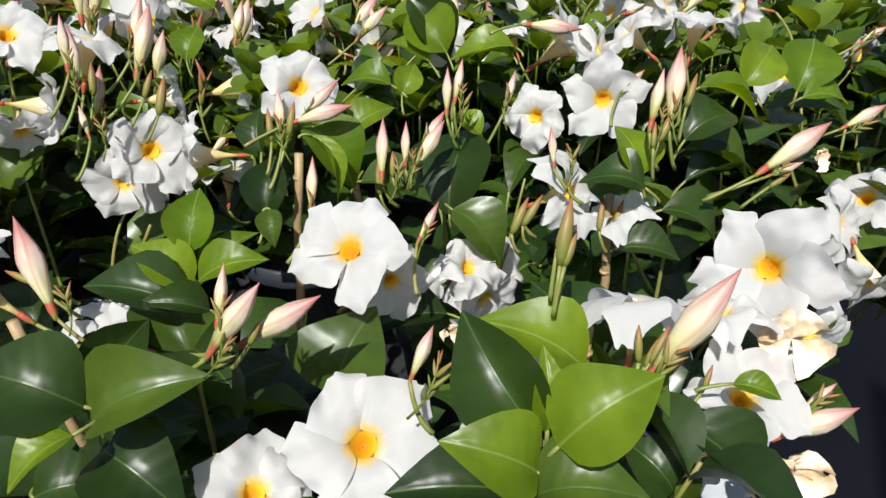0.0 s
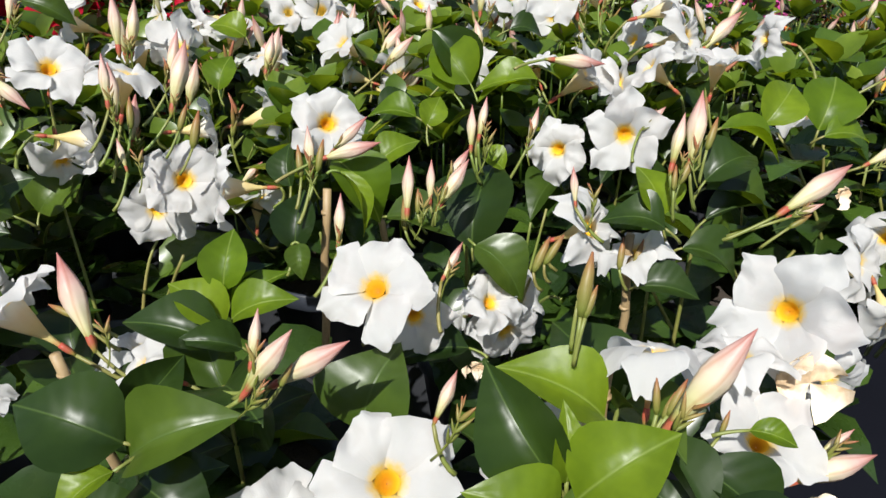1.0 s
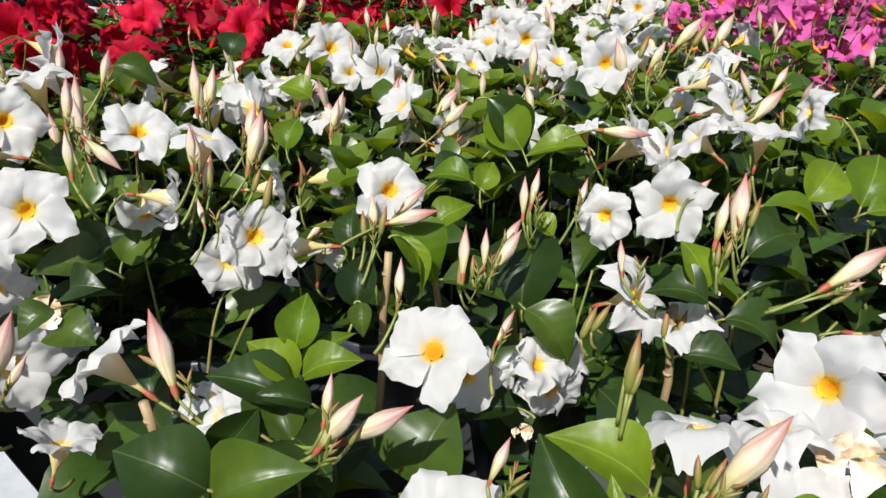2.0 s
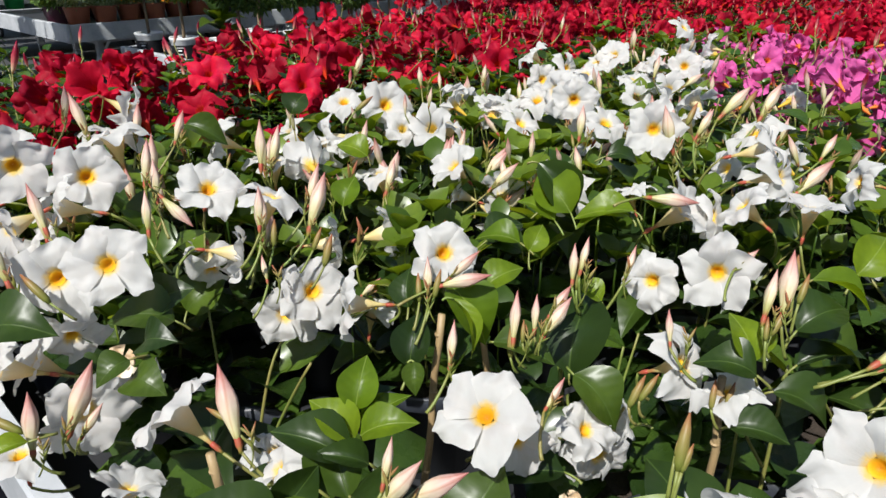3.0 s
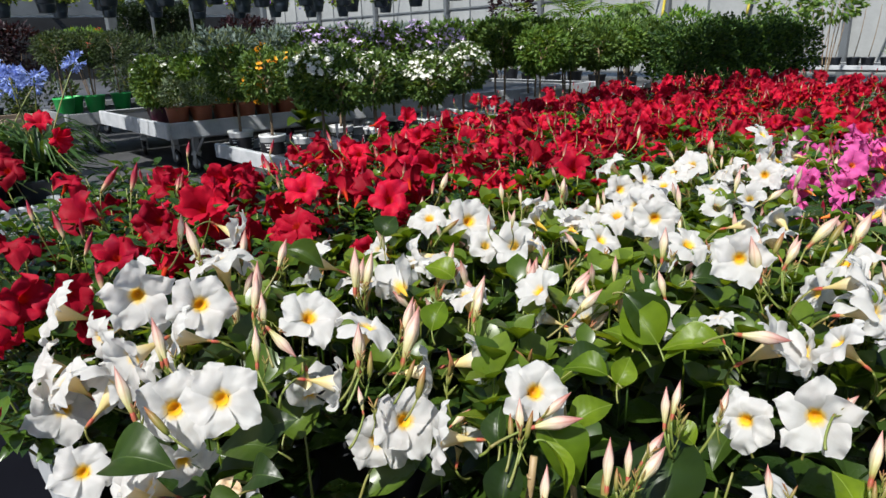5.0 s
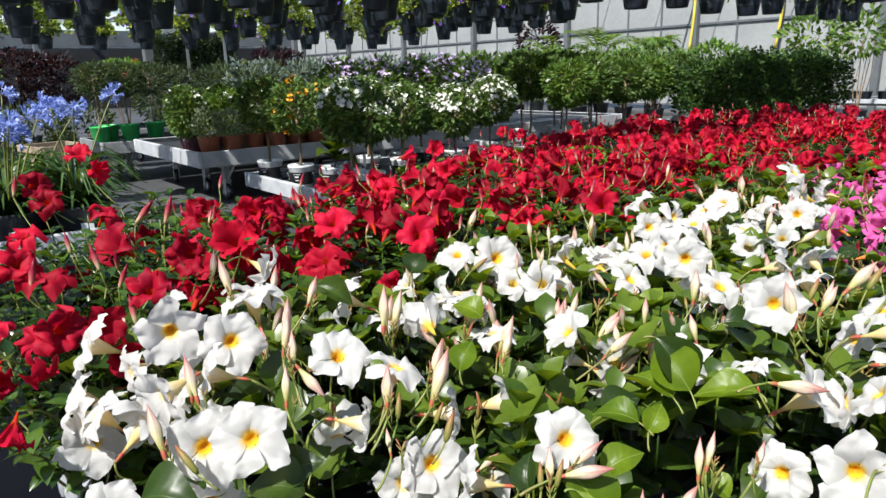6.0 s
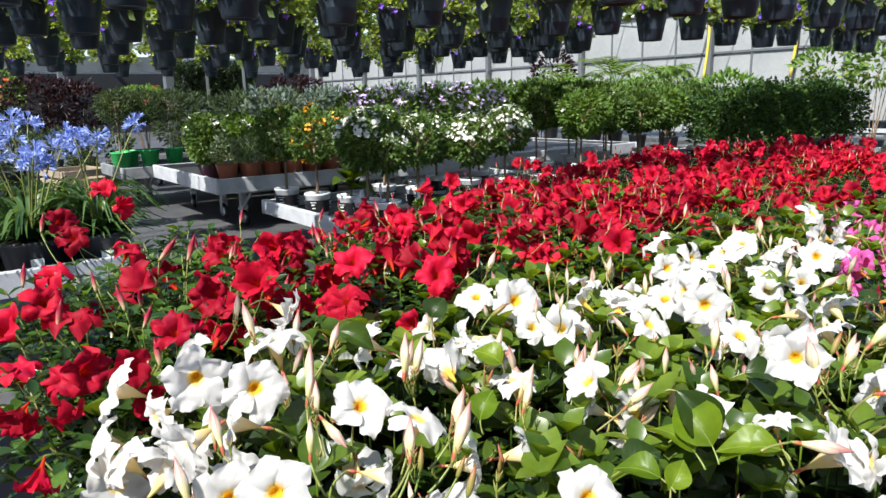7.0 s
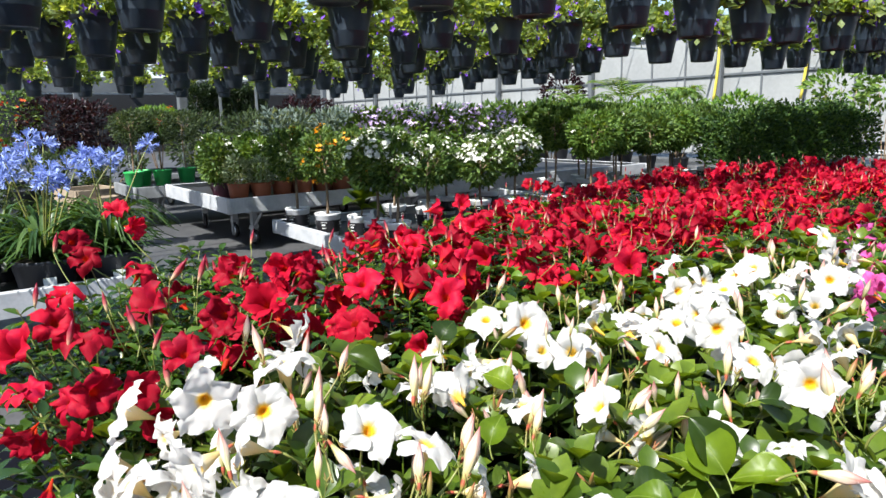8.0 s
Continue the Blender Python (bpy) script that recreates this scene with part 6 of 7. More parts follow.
def blossom(m, p, way, size, lobes=5):
    """A small flower of a few lobes."""
    q = facing(p, way)
    v = [(0, 0, -0.25 * size)]
    for i in range(2 * lobes):
        w, k = math.pi * i / lobes, 1.0 if i % 2 == 0 else 0.55
        v.append((size * k * math.cos(w), size * k * math.sin(w), 0.12 * size if i % 2 == 0 else 0))
    m.add(v, [(0, 1 + i, 1 + (i + 1) % (2 * lobes)) for i in range(2 * lobes)], q)


def pot_mesh(top, height, mat, name="pot", foot=0.74, rim=0.016):
    f = top * foot
    return Mesh().turned([(f * 0.96, 0.0), (f, 0.004), (top * 0.955, height - rim - 0.004), (top * 0.99, height - rim), (top, height - rim + 0.003), (top, height - 0.003), (top * 0.985, height), (top * 0.94, height - 0.004), (top * 0.92, height - 0.03)], 22, caps=False).turned([(0.0005, 0.002), (f * 0.95, 0.002)], 22, caps=False).data(name, mat)


def soil_mesh(r, z):
    return Mesh().turned([(r, z), (r * 0.6, z + 0.006), (0.0005, z + 0.008)], 16, caps=False).data("soil", M_SOIL)


def foliage_mat(name, dark, mid, light, rough=0.45, amount=0.25):
    return leaf_material(name, [(0.0, dark), (0.55, mid), (1.0, light)], rough, per_island=True, through_amount=amount, spec=0.22)


def flower_mat(name, c1, c2, amount=0.3):
    m, t, p, out = nodes_of(name)
    col = ramp(t, rand_of(t, True), [(0.0, c1), (1.0, c2)])
    t.links.new(col, p.inputs["Base Color"])
    p.inputs["Roughness"].default_value = 0.6
    let_through(t, p, out, col, amount)
    return m


G_STD = foliage_mat("standard_tree_leaf", (0.034, 0.068, 0.020), (0.070, 0.128, 0.034), (0.145, 0.215, 0.062))
G_HEDGE = foliage_mat("hedge_leaf", (0.013, 0.034, 0.011), (0.032, 0.074, 0.018), (0.085, 0.145, 0.030))
G_BRIGHT = foliage_mat("fresh_leaf", (0.042, 0.100, 0.016), (0.090, 0.180, 0.028), (0.170, 0.270, 0.050))
G_FRESH = foliage_mat("mid_green_leaf", (0.038, 0.082, 0.016), (0.084, 0.156, 0.030), (0.165, 0.245, 0.058))
G_GREY = foliage_mat("grey_green_leaf", (0.090, 0.130, 0.080), (0.165, 0.215, 0.150), (0.260, 0.310, 0.240), 0.6)
G_HERB = foliage_mat("blue_grey_herb", (0.130, 0.180, 0.145), (0.210, 0.270, 0.225), (0.320, 0.380, 0.330), 0.6)
G_SILVER = foliage_mat("silver_leaf", (0.055, 0.085, 0.085), (0.120, 0.165, 0.165), (0.210, 0.260, 0.255), 0.6)
G_OLIVE = foliage_mat("olive_leaf", (0.018, 0.034, 0.016), (0.042, 0.068, 0.034), (0.085, 0.120, 0.062), 0.5)
G_PURPLE = foliage_mat("dark_purple_leaf", (0.008, 0.004, 0.007), (0.016, 0.006, 0.011), (0.038, 0.012, 0.020), 0.45)
G_PETUNIA = foliage_mat("petunia_leaf", (0.070, 0.115, 0.036), (0.150, 0.215, 0.075), (0.270, 0.330, 0.160), 0.5, 0.50)
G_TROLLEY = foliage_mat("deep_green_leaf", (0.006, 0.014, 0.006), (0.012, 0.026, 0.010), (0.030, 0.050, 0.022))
G_STRAP = leaf_material("strap_leaf", [(0.0, (0.018, 0.046, 0.014)), (0.6, (0.036, 0.080, 0.022)), (1.0, (0.08, 0.135, 0.045))], 0.30, per_island=True, through_amount=0.25)
F_WHITE = flower_mat("white_blossom", (0.66, 0.66, 0.58), (0.80, 0.80, 0.74))
F_ORANGE = flower_mat("orange_blossom", (0.82, 0.27, 0.01), (0.92, 0.56, 0.03))
F_VIOLET = flower_mat("violet_blossom", (0.10, 0.03, 0.42), (0.22, 0.07, 0.60))
F_LILAC = flower_mat("lilac_blossom", (0.58, 0.42, 0.74), (0.76, 0.62, 0.86))
F_BLUE = flower_mat("pale_blue_blossom", (0.17, 0.25, 0.64), (0.36, 0.45, 0.82))
F_HIBISCUS = flower_mat("vermilion_blossom", (0.70, 0.06, 0.02), (0.80, 0.16, 0.03))


def shell_points(r, n, place, keep):
    got = []
    while len(got) < n:
        p, d = place(r)
        if keep(p, d):
            got.append((p, d))
    return got


def crown_pair(seed, n, rx, rz, size, leaf_mat, bl_mat=None, n_bl=0, bl_size=0.016, top_only=True, wide=0.45):
    r = random.Random(seed)
    place = in_ball(0, 0, 0, rx, rz, 0.28, seed)
    crown = cloud(Mesh(), r, n, place, size, wide).data("crown", leaf_mat, smooth=False)
    bl = None
    if bl_mat:
        m = Mesh()
        outer = in_ball(0, 0, 0, rx * 1.06, rz * 1.06, 0.28, seed, 0.92)
        for p, d in shell_points(r, n_bl, outer, lambda p, d: (d.z > 0.15 or not top_only)):
            for k in range(5):
                q = Vector(p) + Vector((r.uniform(-1, 1), r.uniform(-1, 1), r.uniform(-1, 1))) * bl_size * 1.6
                blossom(m, q, d + Vector((r.uniform(-0.4, 0.4), r.uniform(-0.4, 0.4), 0.3)), bl_size * r.uniform(0.7, 1.2))
        bl = m.data("blossoms", bl_mat, smooth=False)
    return crown, bl


def standard_tree(a, b, z, crown, pot, pot_h, pot_r, label, cz, scale=1.0, printed=True, group="standard trees", trunk_mat=None):
    """A potted standard: pot, soil, bare trunk and a round crown."""
    r = random.Random(int(a * 977 + b * 3331))
    t = thing("standard_tree", at(a, b, z, r.uniform(0, 360)), label, "potted tree", group)
    part("pot", pot, t)
    if printed:
        part("print_band", PRINT_BAND, t, None, "dark printed band")
        part("print_mark", PRINT_MARK, t, None, "pale printed bars")["kind"] = "stuff"
    part("soil", soil_mesh(pot_r * 0.92, pot_h - 0.02), t)
    lean = Vector((r.uniform(-0.02, 0.02), r.uniform(-0.02, 0.02), 0))
    m = Mesh().pipe(curve_points((0, 0, pot_h - 0.03), Vector((0, 0, cz)) + lean, (r.uniform(-0.015, 0.015), r.uniform(-0.015, 0.015), 0), 8), 0.011, 7, 0.75)
    for k in range(6):
        w = k * 1.05 + r.random()
        m.pipe(curve_points(Vector((0, 0, cz - 0.09 + 0.02 * k)) + lean, Vector((0.13 * math.cos(w), 0.13 * math.sin(w), cz + 0.06 + 0.02 * k)) + lean, (0, 0, -0.015), 4), 0.005, 5, 0.5)
    part("trunk", m.data("trunk", trunk_mat or M_BARK), t)
    part("crown", crown[0], t, pose(lean.x, lean.y, cz, 0, 0, r.uniform(0, 360)) @ Matrix.Scale(scale, 4))["kind"] = "stuff"
    if crown[1]:
        part("blossoms", crown[1], t, pose(lean.x, lean.y, cz, 0, 0, r.uniform(-40, 40)) @ Matrix.Scale(scale, 4))["kind"] = "stuff"
    return t


P_WHITE = pot_mesh(0.095, 0.165, M_WHITEPOT)
PRINT_BAND = Mesh().turned([(0.0835, 0.030), (0.0945, 0.118)], 22, caps=False).data("print_band", M_PRINT)
PRINT_MARK = Mesh()
for k in range(4):
    q = pose(0, 0, 0.072, 0, 0, 90 * k + 20)
    for x0, x1, z0, z1 in ((-0.024, 0.024, 0.030, 0.033), (-0.016, 0.010, 0.010, 0.018), (-0.014, 0.014, -0.012, -0.008)):
        PRINT_MARK.box((0.0895 + 0.12 * z0, x0, z0), (0.0925 + 0.12 * z1, x1, z1), m=q)
PRINT_MARK = PRINT_MARK.data("print_mark", M_WHITEPOT, smooth=False)
P_TERRA = pot_mesh(0.104, 0.18, M_TERRA)
P_GREEN = pot_mesh(0.120, 0.20, M_GREENPOT)
P_BLACK = pot_mesh(0.11, 0.17, M_POT)
P_PURPLE = pot_mesh(0.10, 0.16, plain("aubergine_plastic", (0.06, 0.015, 0.03), (0.09, 0.025, 0.045), 0.45))

C_WHITE = [crown_pair(s, 1300, 0.185, 0.175, 0.052, G_STD, F_WHITE, 60, 0.020) for s in (1, 2, 3)]
C_GREEN = [crown_pair(s, 1300, 0.180, 0.175, 0.052, G_STD, F_WHITE, 22, 0.018) for s in (4, 5)]
C_JASMINE = [crown_pair(s, 2100, 0.23, 0.20, 0.054, G_FRESH if s % 2 else G_STD, F_WHITE, 3, 0.012) for s in (6, 7, 8)]
C_LANTANA = [crown_pair(s, 1300, 0.20, 0.19, 0.05, G_STD, F_ORANGE, 9, 0.019, False) for s in (9, 10)]
C_OLIVE = [crown_pair(s, 1900, 0.25, 0.23, 0.05, G_OLIVE, wide=0.34) for s in (11, 12)]

# the row of white-potted standards on the bench behind the red flowers
for a, b, cz, kind, k in ((-3.88, 2.11, 0.56, 0, 0.95), (-3.72, 2.16, 0.50, 3, 0.85), (-4.48, 2.62, 0.57, 4, 0.95), (-4.16, 2.72, 0.50, 4, 0.95), (-4.50, 2.97, 0.51, 1, 1.0), (-4.73, 3.32, 0.47, 3, 1.0), (-4.30, 3.34, 0.47, 2, 1.0), (-4.75, 3.81, 0.52, 1, 1.0), (-4.16, 3.60, 0.54, 0, 0.95)):
    standard_tree(a, b, 0.67, (C_WHITE + C_GREEN)[kind], P_WHITE, 0.165, 0.095, "standard tree with white blossom in a white printed pot" if kind < 3 else "round-headed green standard tree in a white printed pot", cz, k)
standard_tree(-4.43, 2.02, 0.67, C_LANTANA[1], P_WHITE, 0.165, 0.095, "round-headed orange lantana standard in a white printed pot", 0.56, 0.86)
standard_tree(-4.86, 1.98, 0.67, C_LANTANA[0], P_WHITE, 0.165, 0.095, "round-headed orange lantana standard in a white printed pot", 0.57, 0.95)
for i, (a, b, cz) in enumerate(((-4.88, 4.80, 0.70), (-5.25, 5.05, 0.72), (-4.92, 5.30, 0.71), (-5.30, 5.62, 0.74), (-4.86, 5.80, 0.71), (-5.28, 6.20, 0.72), (-4.90, 6.34, 0.72), (-5.20, 6.75, 0.72), (-4.88, 6.92, 0.70), (-5.25, 7.30, 0.71), (-4.40, 4.80, 0.64), (-4.46, 5.24, 0.66), (-4.38, 5.66, 0.64), (-4.44, 6.10, 0.66), (-4.90, 7.45, 0.70))):
    standard_tree(a, b, 0.67, C_JASMINE[i % 3], P_WHITE, 0.165, 0.095, "leafy green standard tree in a white pot", cz, 1.0, i % 2 == 0)


def small_shrub(a, b, z):
    """The little plant with paddle leaves that stands between the white pots."""
    t = thing("potted_shrub", at(a, b, z), "young plant with broad paddle leaves in a white printed pot", "potted plant")
    part("pot", P_WHITE, t)
    part("print_band", PRINT_BAND, t, None, "dark printed band")
    part("print_mark", PRINT_MARK, t, None, "pale printed bars")["kind"] = "stuff"
    part("soil", soil_mesh(0.087, 0.145), t)
    part("stem", Mesh().pipe(curve_points((0, 0, 0.14), (0.02, 0.01, 0.30), (0.01, 0, 0), 5), 0.007, 6, 0.6).data("stem", M_BARK), t)
    for k in range(8):
        w = k * 2.2 + 0.6
        part("leaf", LEAVES[3] if k % 3 else YOUNG_BIG, t, leaf_pose((0.01, 0, 0.20 + 0.014 * k), (math.cos(w), math.sin(w), 0.10 + 0.16 * k), 2.9 - 0.06 * k) @ Matrix.Diagonal((1, 1.3, 1, 1)))
    return t


small_shrub(-4.16, 2.14, 0.67)


def hedge_plant(a, b, z, seed, h=0.74, w=0.30, l=0.32, mat=None, n=4200):
    r = random.Random(seed)
    t = thing("hedge_plant", at(a, b, z), "dense clipped dark green hedge plant in a black pot", "hedge", "clipped hedge")
    part("pot", P_BLACK, t)
    part("soil", soil_mesh(0.10, 0.15), t)
    m = Mesh()
    for k in range(4):
        q = r.uniform(0, 6.3)
        m.pipe(curve_points((0, 0, 0.14), (0.12 * math.cos(q), 0.12 * math.sin(q), h * 0.75), (0, 0, 0), 4), 0.008, 5, 0.5)
    part("trunk", m.data("trunk", M_BARK), t)
    part("crown", cloud(Mesh(), r, n, in_box(w, l, 0.26, h, seed), 0.050, 0.5).data("crown", mat or G_HEDGE, smooth=False), t)["kind"] = "stuff"


for i in range(5):
    hedge_plant(-4.00, 6.75 + 0.56 * i, 0.67, 100 + i, (0.76, 0.80, 0.77, 0.81, 0.77)[i])
for i in range(4):
    hedge_plant(-4.62, 7.65 + 0.45 * i, 0.67, 120 + i, 0.76)


def bushy(name, a, b, z, pot, label, mat, seed, rx, rz, n, size, bl=None, n_bl=0, bl_size=0.016, wide=0.45, category="potted plant", group="", pot_h=0.16, spread=True):
    r = random.Random(seed)
    t = thing(name, at(a, b, z, r.uniform(0, 360)), label, category, group)
    if pot:
        part("pot", pot, t)
        part("soil", soil_mesh(0.09, pot_h - 0.02), t)
    crown, blossoms = crown_pair(seed, n, rx, rz, size, mat, bl, n_bl, bl_size, spread, wide)
    part("crown", crown, t, pose(0, 0, (pot_h if pot else 0) + rz * 0.85))["kind"] = "stuff"
    m = Mesh()
    for k in range(6):
        q = r.uniform(0, 6.3)
        m.pipe(curve_points((0, 0, pot_h - 0.03 if pot else 0), (rx * 0.6 * math.cos(q), rx * 0.6 * math.sin(q), (pot_h if pot else 0) + rz), (0, 0, 0.02), 4), 0.005, 5, 0.5)
    part("stem_tangle", m.data("stem_tangle", M_STEM), t)["kind"] = "stuff"
    if blossoms:
        part("blossoms", blossoms, t, pose(0, 0, (pot_h if pot else 0) + rz * 0.85))["kind"] = "stuff"
    return t


def price_tag(a, b, z, turn):
    t = thing("plant_tag", at(a, b, z, turn), "pale plastic plant label stuck in the pot", "label", "plant labels")
    part("card", Mesh().box((-0.03, -0.001, 0.05), (0.03, 0.001, 0.13)).data("card", M_TAG, smooth=False), t)
    part("spike", Mesh().box((-0.006, -0.001, -0.02), (0.006, 0.001, 0.05)).data("spike", M_TAG, smooth=False), t)


for a, b in ((-3.80, 2.02), (-3.62, 2.34), (-4.02, 2.30)):
    price_tag(a, b, 0.78, -50)

# terracotta pots along the bench on castors, bushes behind them
for i in range(6):
    bushy("terracotta_plant", -6.30 + 0.02 * (i % 2), 2.04 + 0.215 * i, 0.75, P_TERRA, "low grey-green herb in a terracotta pot", G_HERB if i % 2 else G_GREY, 200 + i, 0.125, 0.125, 620, 0.042, group="terracotta pots", wide=0.34, pot_h=0.18)
for b in (2.3, 3.0):
    price_tag(-6.24, b, 0.92, -20)
for i in range(10):
    bushy("white_flowering_bush", -6.78 - 0.36 * (i % 4), 2.04 + 0.10 * i, 0.75, P_PURPLE, "leafy bush with white flowers in an aubergine pot", G_FRESH if i % 3 else G_STD, 230 + i, 0.170, 0.235, 1150, 0.058, F_WHITE, 5, 0.024, group="white flowering bushes")
for i in range(5):
    bushy("lantana_bush", -6.50 - 0.26 * (i % 2), 2.66 + 0.18 * i, 0.75, P_TERRA, "orange lantana bush in a terracotta pot", G_STD, 250 + i, 0.18, 0.27, 1000, 0.055, F_ORANGE, 7 + 3 * i, 0.022, group="lantana bushes", spread=False)
for i in range(9):
    bushy("lilac_bush", -7.0 - 0.3 * (i % 2), 3.85 + 0.27 * i, 0.75, P_BLACK, "green bush with lilac flowers in a black pot", G_FRESH, 270 + i, 0.26, 0.37, 1000, 0.070, F_LILAC, 30, 0.030, group="lilac bushes")
for i in range(6):
    bushy("silver_shrub", -8.75 - 0.3 * (i % 2), 3.5 + 0.40 * i, 0.68, P_BLACK, "silver-leaved shrub in a black pot", G_SILVER, 290 + i, 0.32, 0.44, 800, 0.095, wide=0.4, group="silver shrubs")

# olive standards in green pots
for i, (a, b) in enumerate(((-8.95, 1.69), (-9.20, 1.84), (-9.10, 2.06), (-9.24, 2.40))):
    standard_tree(a, b, 0.73, C_OLIVE[i % 2], P_GREEN, 0.20, 0.120, "olive standard tree in a bright green pot", 0.74, 0.84, False, "olive trees")
    price_tag(a + 0.05, b - 0.04, 1.0, -30)

# dark rows further back
for i in range(10):
    bushy("rosemary_bush", -10.75 - 0.5 * (i % 2), 2.95 + 0.42 * i, 0.71, P_BLACK, "fine-leaved dark green bush in a black pot", G_OLIVE, 310 + i, 0.36, 0.42, 850, 0.10, wide=0.26, group="rosemary bushes")


def big_shrub(a, b, label, mat, seed, rx, rz, cz, bl=None, n_bl=0, size=0.09, n=1300):
    t = thing("shrub", at(a, b, FLOOR), label, "shrub")
    cz -= FLOOR
    r = random.Random(seed)
    m = Mesh()
    for k in range(4):
        q = r.uniform(0, 6.3)
        m.pipe(curve_points((0.03 * math.cos(q), 0.03 * math.sin(q), 0.2), (rx * 0.5 * math.cos(q), rx * 0.5 * math.sin(q), cz), (0, 0, 0.05), 6), 0.012, 6, 0.4)
    part("pot", pot_mesh(0.20, 0.32, M_POT), t)
    part("soil", soil_mesh(0.18, 0.29), t)
    part("trunk", m.data("trunk", M_BARK), t)
    crown, blossoms = crown_pair(seed, n, rx, rz, size, mat, bl, n_bl, 0.035, False)
    part("crown", crown, t, pose(0, 0, cz))["kind"] = "stuff"
    if blossoms:
        part("blossoms", blossoms, t, pose(0, 0, cz))["kind"] = "stuff"


big_shrub(-13.0, 1.45, "dark purple-leaved shrub in a large black pot", G_PURPLE, 401, 0.55, 0.42, 1.55)
big_shrub(-13.3, 2.0, "dark purple-leaved shrub in a large black pot", G_PURPLE, 402, 0.5, 0.4, 1.5)
big_shrub(-13.0, 5.9, "dark purple-leaved shrub in a large black pot", G_PURPLE, 403, 0.6, 0.4, 1.6)
big_shrub(-13.2, 0.75, "hibiscus shrub with vermilion flowers", G_STD, 404, 0.5, 0.6, 1.6, F_HIBISCUS, 12)
big_shrub(-13.0, 3.0, "fresh green shrub with a few orange flowers", G_BRIGHT, 405, 0.5, 0.22, 1.55, F_HIBISCUS, 3)
for i, (a, b) in enumerate(((-11.3, 0.75), (-11.6, 1.35), (-11.4, 1.95), (-12.0, 0.2))):
    big_shrub(a, b, "low dark green shrub in a black tub", G_OLIVE, 460 + i, 0.48, 0.42, 0.72, n=800)
big_shrub(-13.8, 14.2, "reddish-leaved small tree by the white wall", G_PURPLE, 406, 0.55, 0.6, 2.2, size=0.15, n=620)
big_shrub(-5.9, 13.2, "sparse green lemon tree by the white wall", G_FRESH, 407, 0.55, 0.36, 1.90, size=0.16, n=330)
big_shrub(-5.0, 13.0, "sparse green lemon tree by the white wall", G_FRESH, 408, 0.48, 0.34, 1.90, size=0.16, n=260)
for i in range(6):
    big_shrub(-12.4 + 1.0 * i, 12.0 + 0.3 * (i % 2), "large green shrub in a black tub", G_BRIGHT if i % 2 else G_STD, 420 + i, 0.6, 0.5, 1.35, size=0.12, n=900)
for i in range(6):
    big_shrub(-14.5 + 0.9 * i, 9.6 + 0.35 * (i % 2), "grey-leaved shrub with lilac flowers in a black tub", G_SILVER if i < 3 else G_STD, 440 + i, 0.60, 0.45, 1.35, F_LILAC, 14, size=0.14, n=800)


def palm(a, b, h, seed, n=12, reach=0.9):
    h -= FLOOR
    t = thing("palm", at(a, b, FLOOR), "young feather palm in a black tub", "palm", "palms")
    r = random.Random(seed)
    part("pot", pot_mesh(0.2, 0.32, M_POT), t)
    part("trunk", Mesh().turned([(0.07, 0.2), (0.06, h * 0.5), (0.05, h)], 10).data("trunk", M_BARK), t)
    for k in range(n):
        w, lift = k * 2.4, r.uniform(0.25, 1.0)
        m = Mesh()
        tip = Vector((reach * math.cos(w), reach * math.sin(w), reach * lift * 0.7))
        pts = curve_points((0, 0, 0), tip, (0, 0, 0.22), 14)
        m.pipe(pts, 0.008, 5, 0.3)
        for i in range(3, 14):
            d = (pts[i + 1] - pts[i]).normalized() if i < 14 else tip.normalized()
            side = d.cross(Vector((0, 0, 1))).normalized()
            for s in (-1, 1):
                L = 0.30 * math.sin(math.pi * (i / 16))
                e = pts[i] + (side * s + d * 0.8 + Vector((0, 0, -0.15))).normalized() * L
                q = d * 0.030
                m.add([pts[i] - q, pts[i] + q, e, e - q * 0.3], [(0, 1, 2, 3)])
        part("frond", m.data("frond", G_FRESH, smooth=False), t, pose(0, 0, h))


palm(-10.9, 13.4, 1.72, 1, 15, 1.0)
palm(-12.2, 13.2, 1.60, 3, 12, 0.9)
palm(-9.4, 13.4, 1.66, 2, 14, 0.55)


def box_tree_pots():
    """Black pots with slim bare stems along the wall bench."""
    for i in range(6):
        t = thing("black_pot", at(-6.15 + 0.30 * i, 14.85 + 0.12 * (i % 2), 0.67), "black plastic pot with a thin bare stem", "plant pot", "black pots by the wall")
        part("pot", P_BLACK, t, Matrix.Scale(1.15, 4))
        part("soil", soil_mesh(0.105, 0.17), t)
        part("stem", Mesh().pipe(curve_points((0, 0, 0.16), (0.10, 0.02, 1.15), (0.02, 0, 0), 5), 0.009, 5, 0.6).data("stem", M_BARK), t)


def yucca(a, b, seed):
    r = random.Random(seed)
    t = thing("yucca", at(a, b, 0.67), "young plant with narrow bright green leaves in a black pot", "potted plant", "yuccas")
    part("pot", P_BLACK, t)
    part("soil", soil_mesh(0.10, 0.15), t)
    for k in range(16):
        w, up = k * 2.4, r.uniform(0.5, 1.6)
        d = Vector((math.cos(w), math.sin(w), up)).normalized()
        side = Vector((-math.sin(w), math.cos(w), 0)) * 0.016
        L, p = r.uniform(0.22, 0.34), Vector((0, 0, 0.16))
        mid, end = p + d * L * 0.6, p + d * L + Vector((0, 0, -0.10 * L))
        part("leaf", Mesh().add([p - side * 0.6, p + side * 0.6, mid + side, mid - side, end], [(0, 1, 2, 3), (3, 2, 4)]).data("leaf", G_BRIGHT, smooth=False), t)


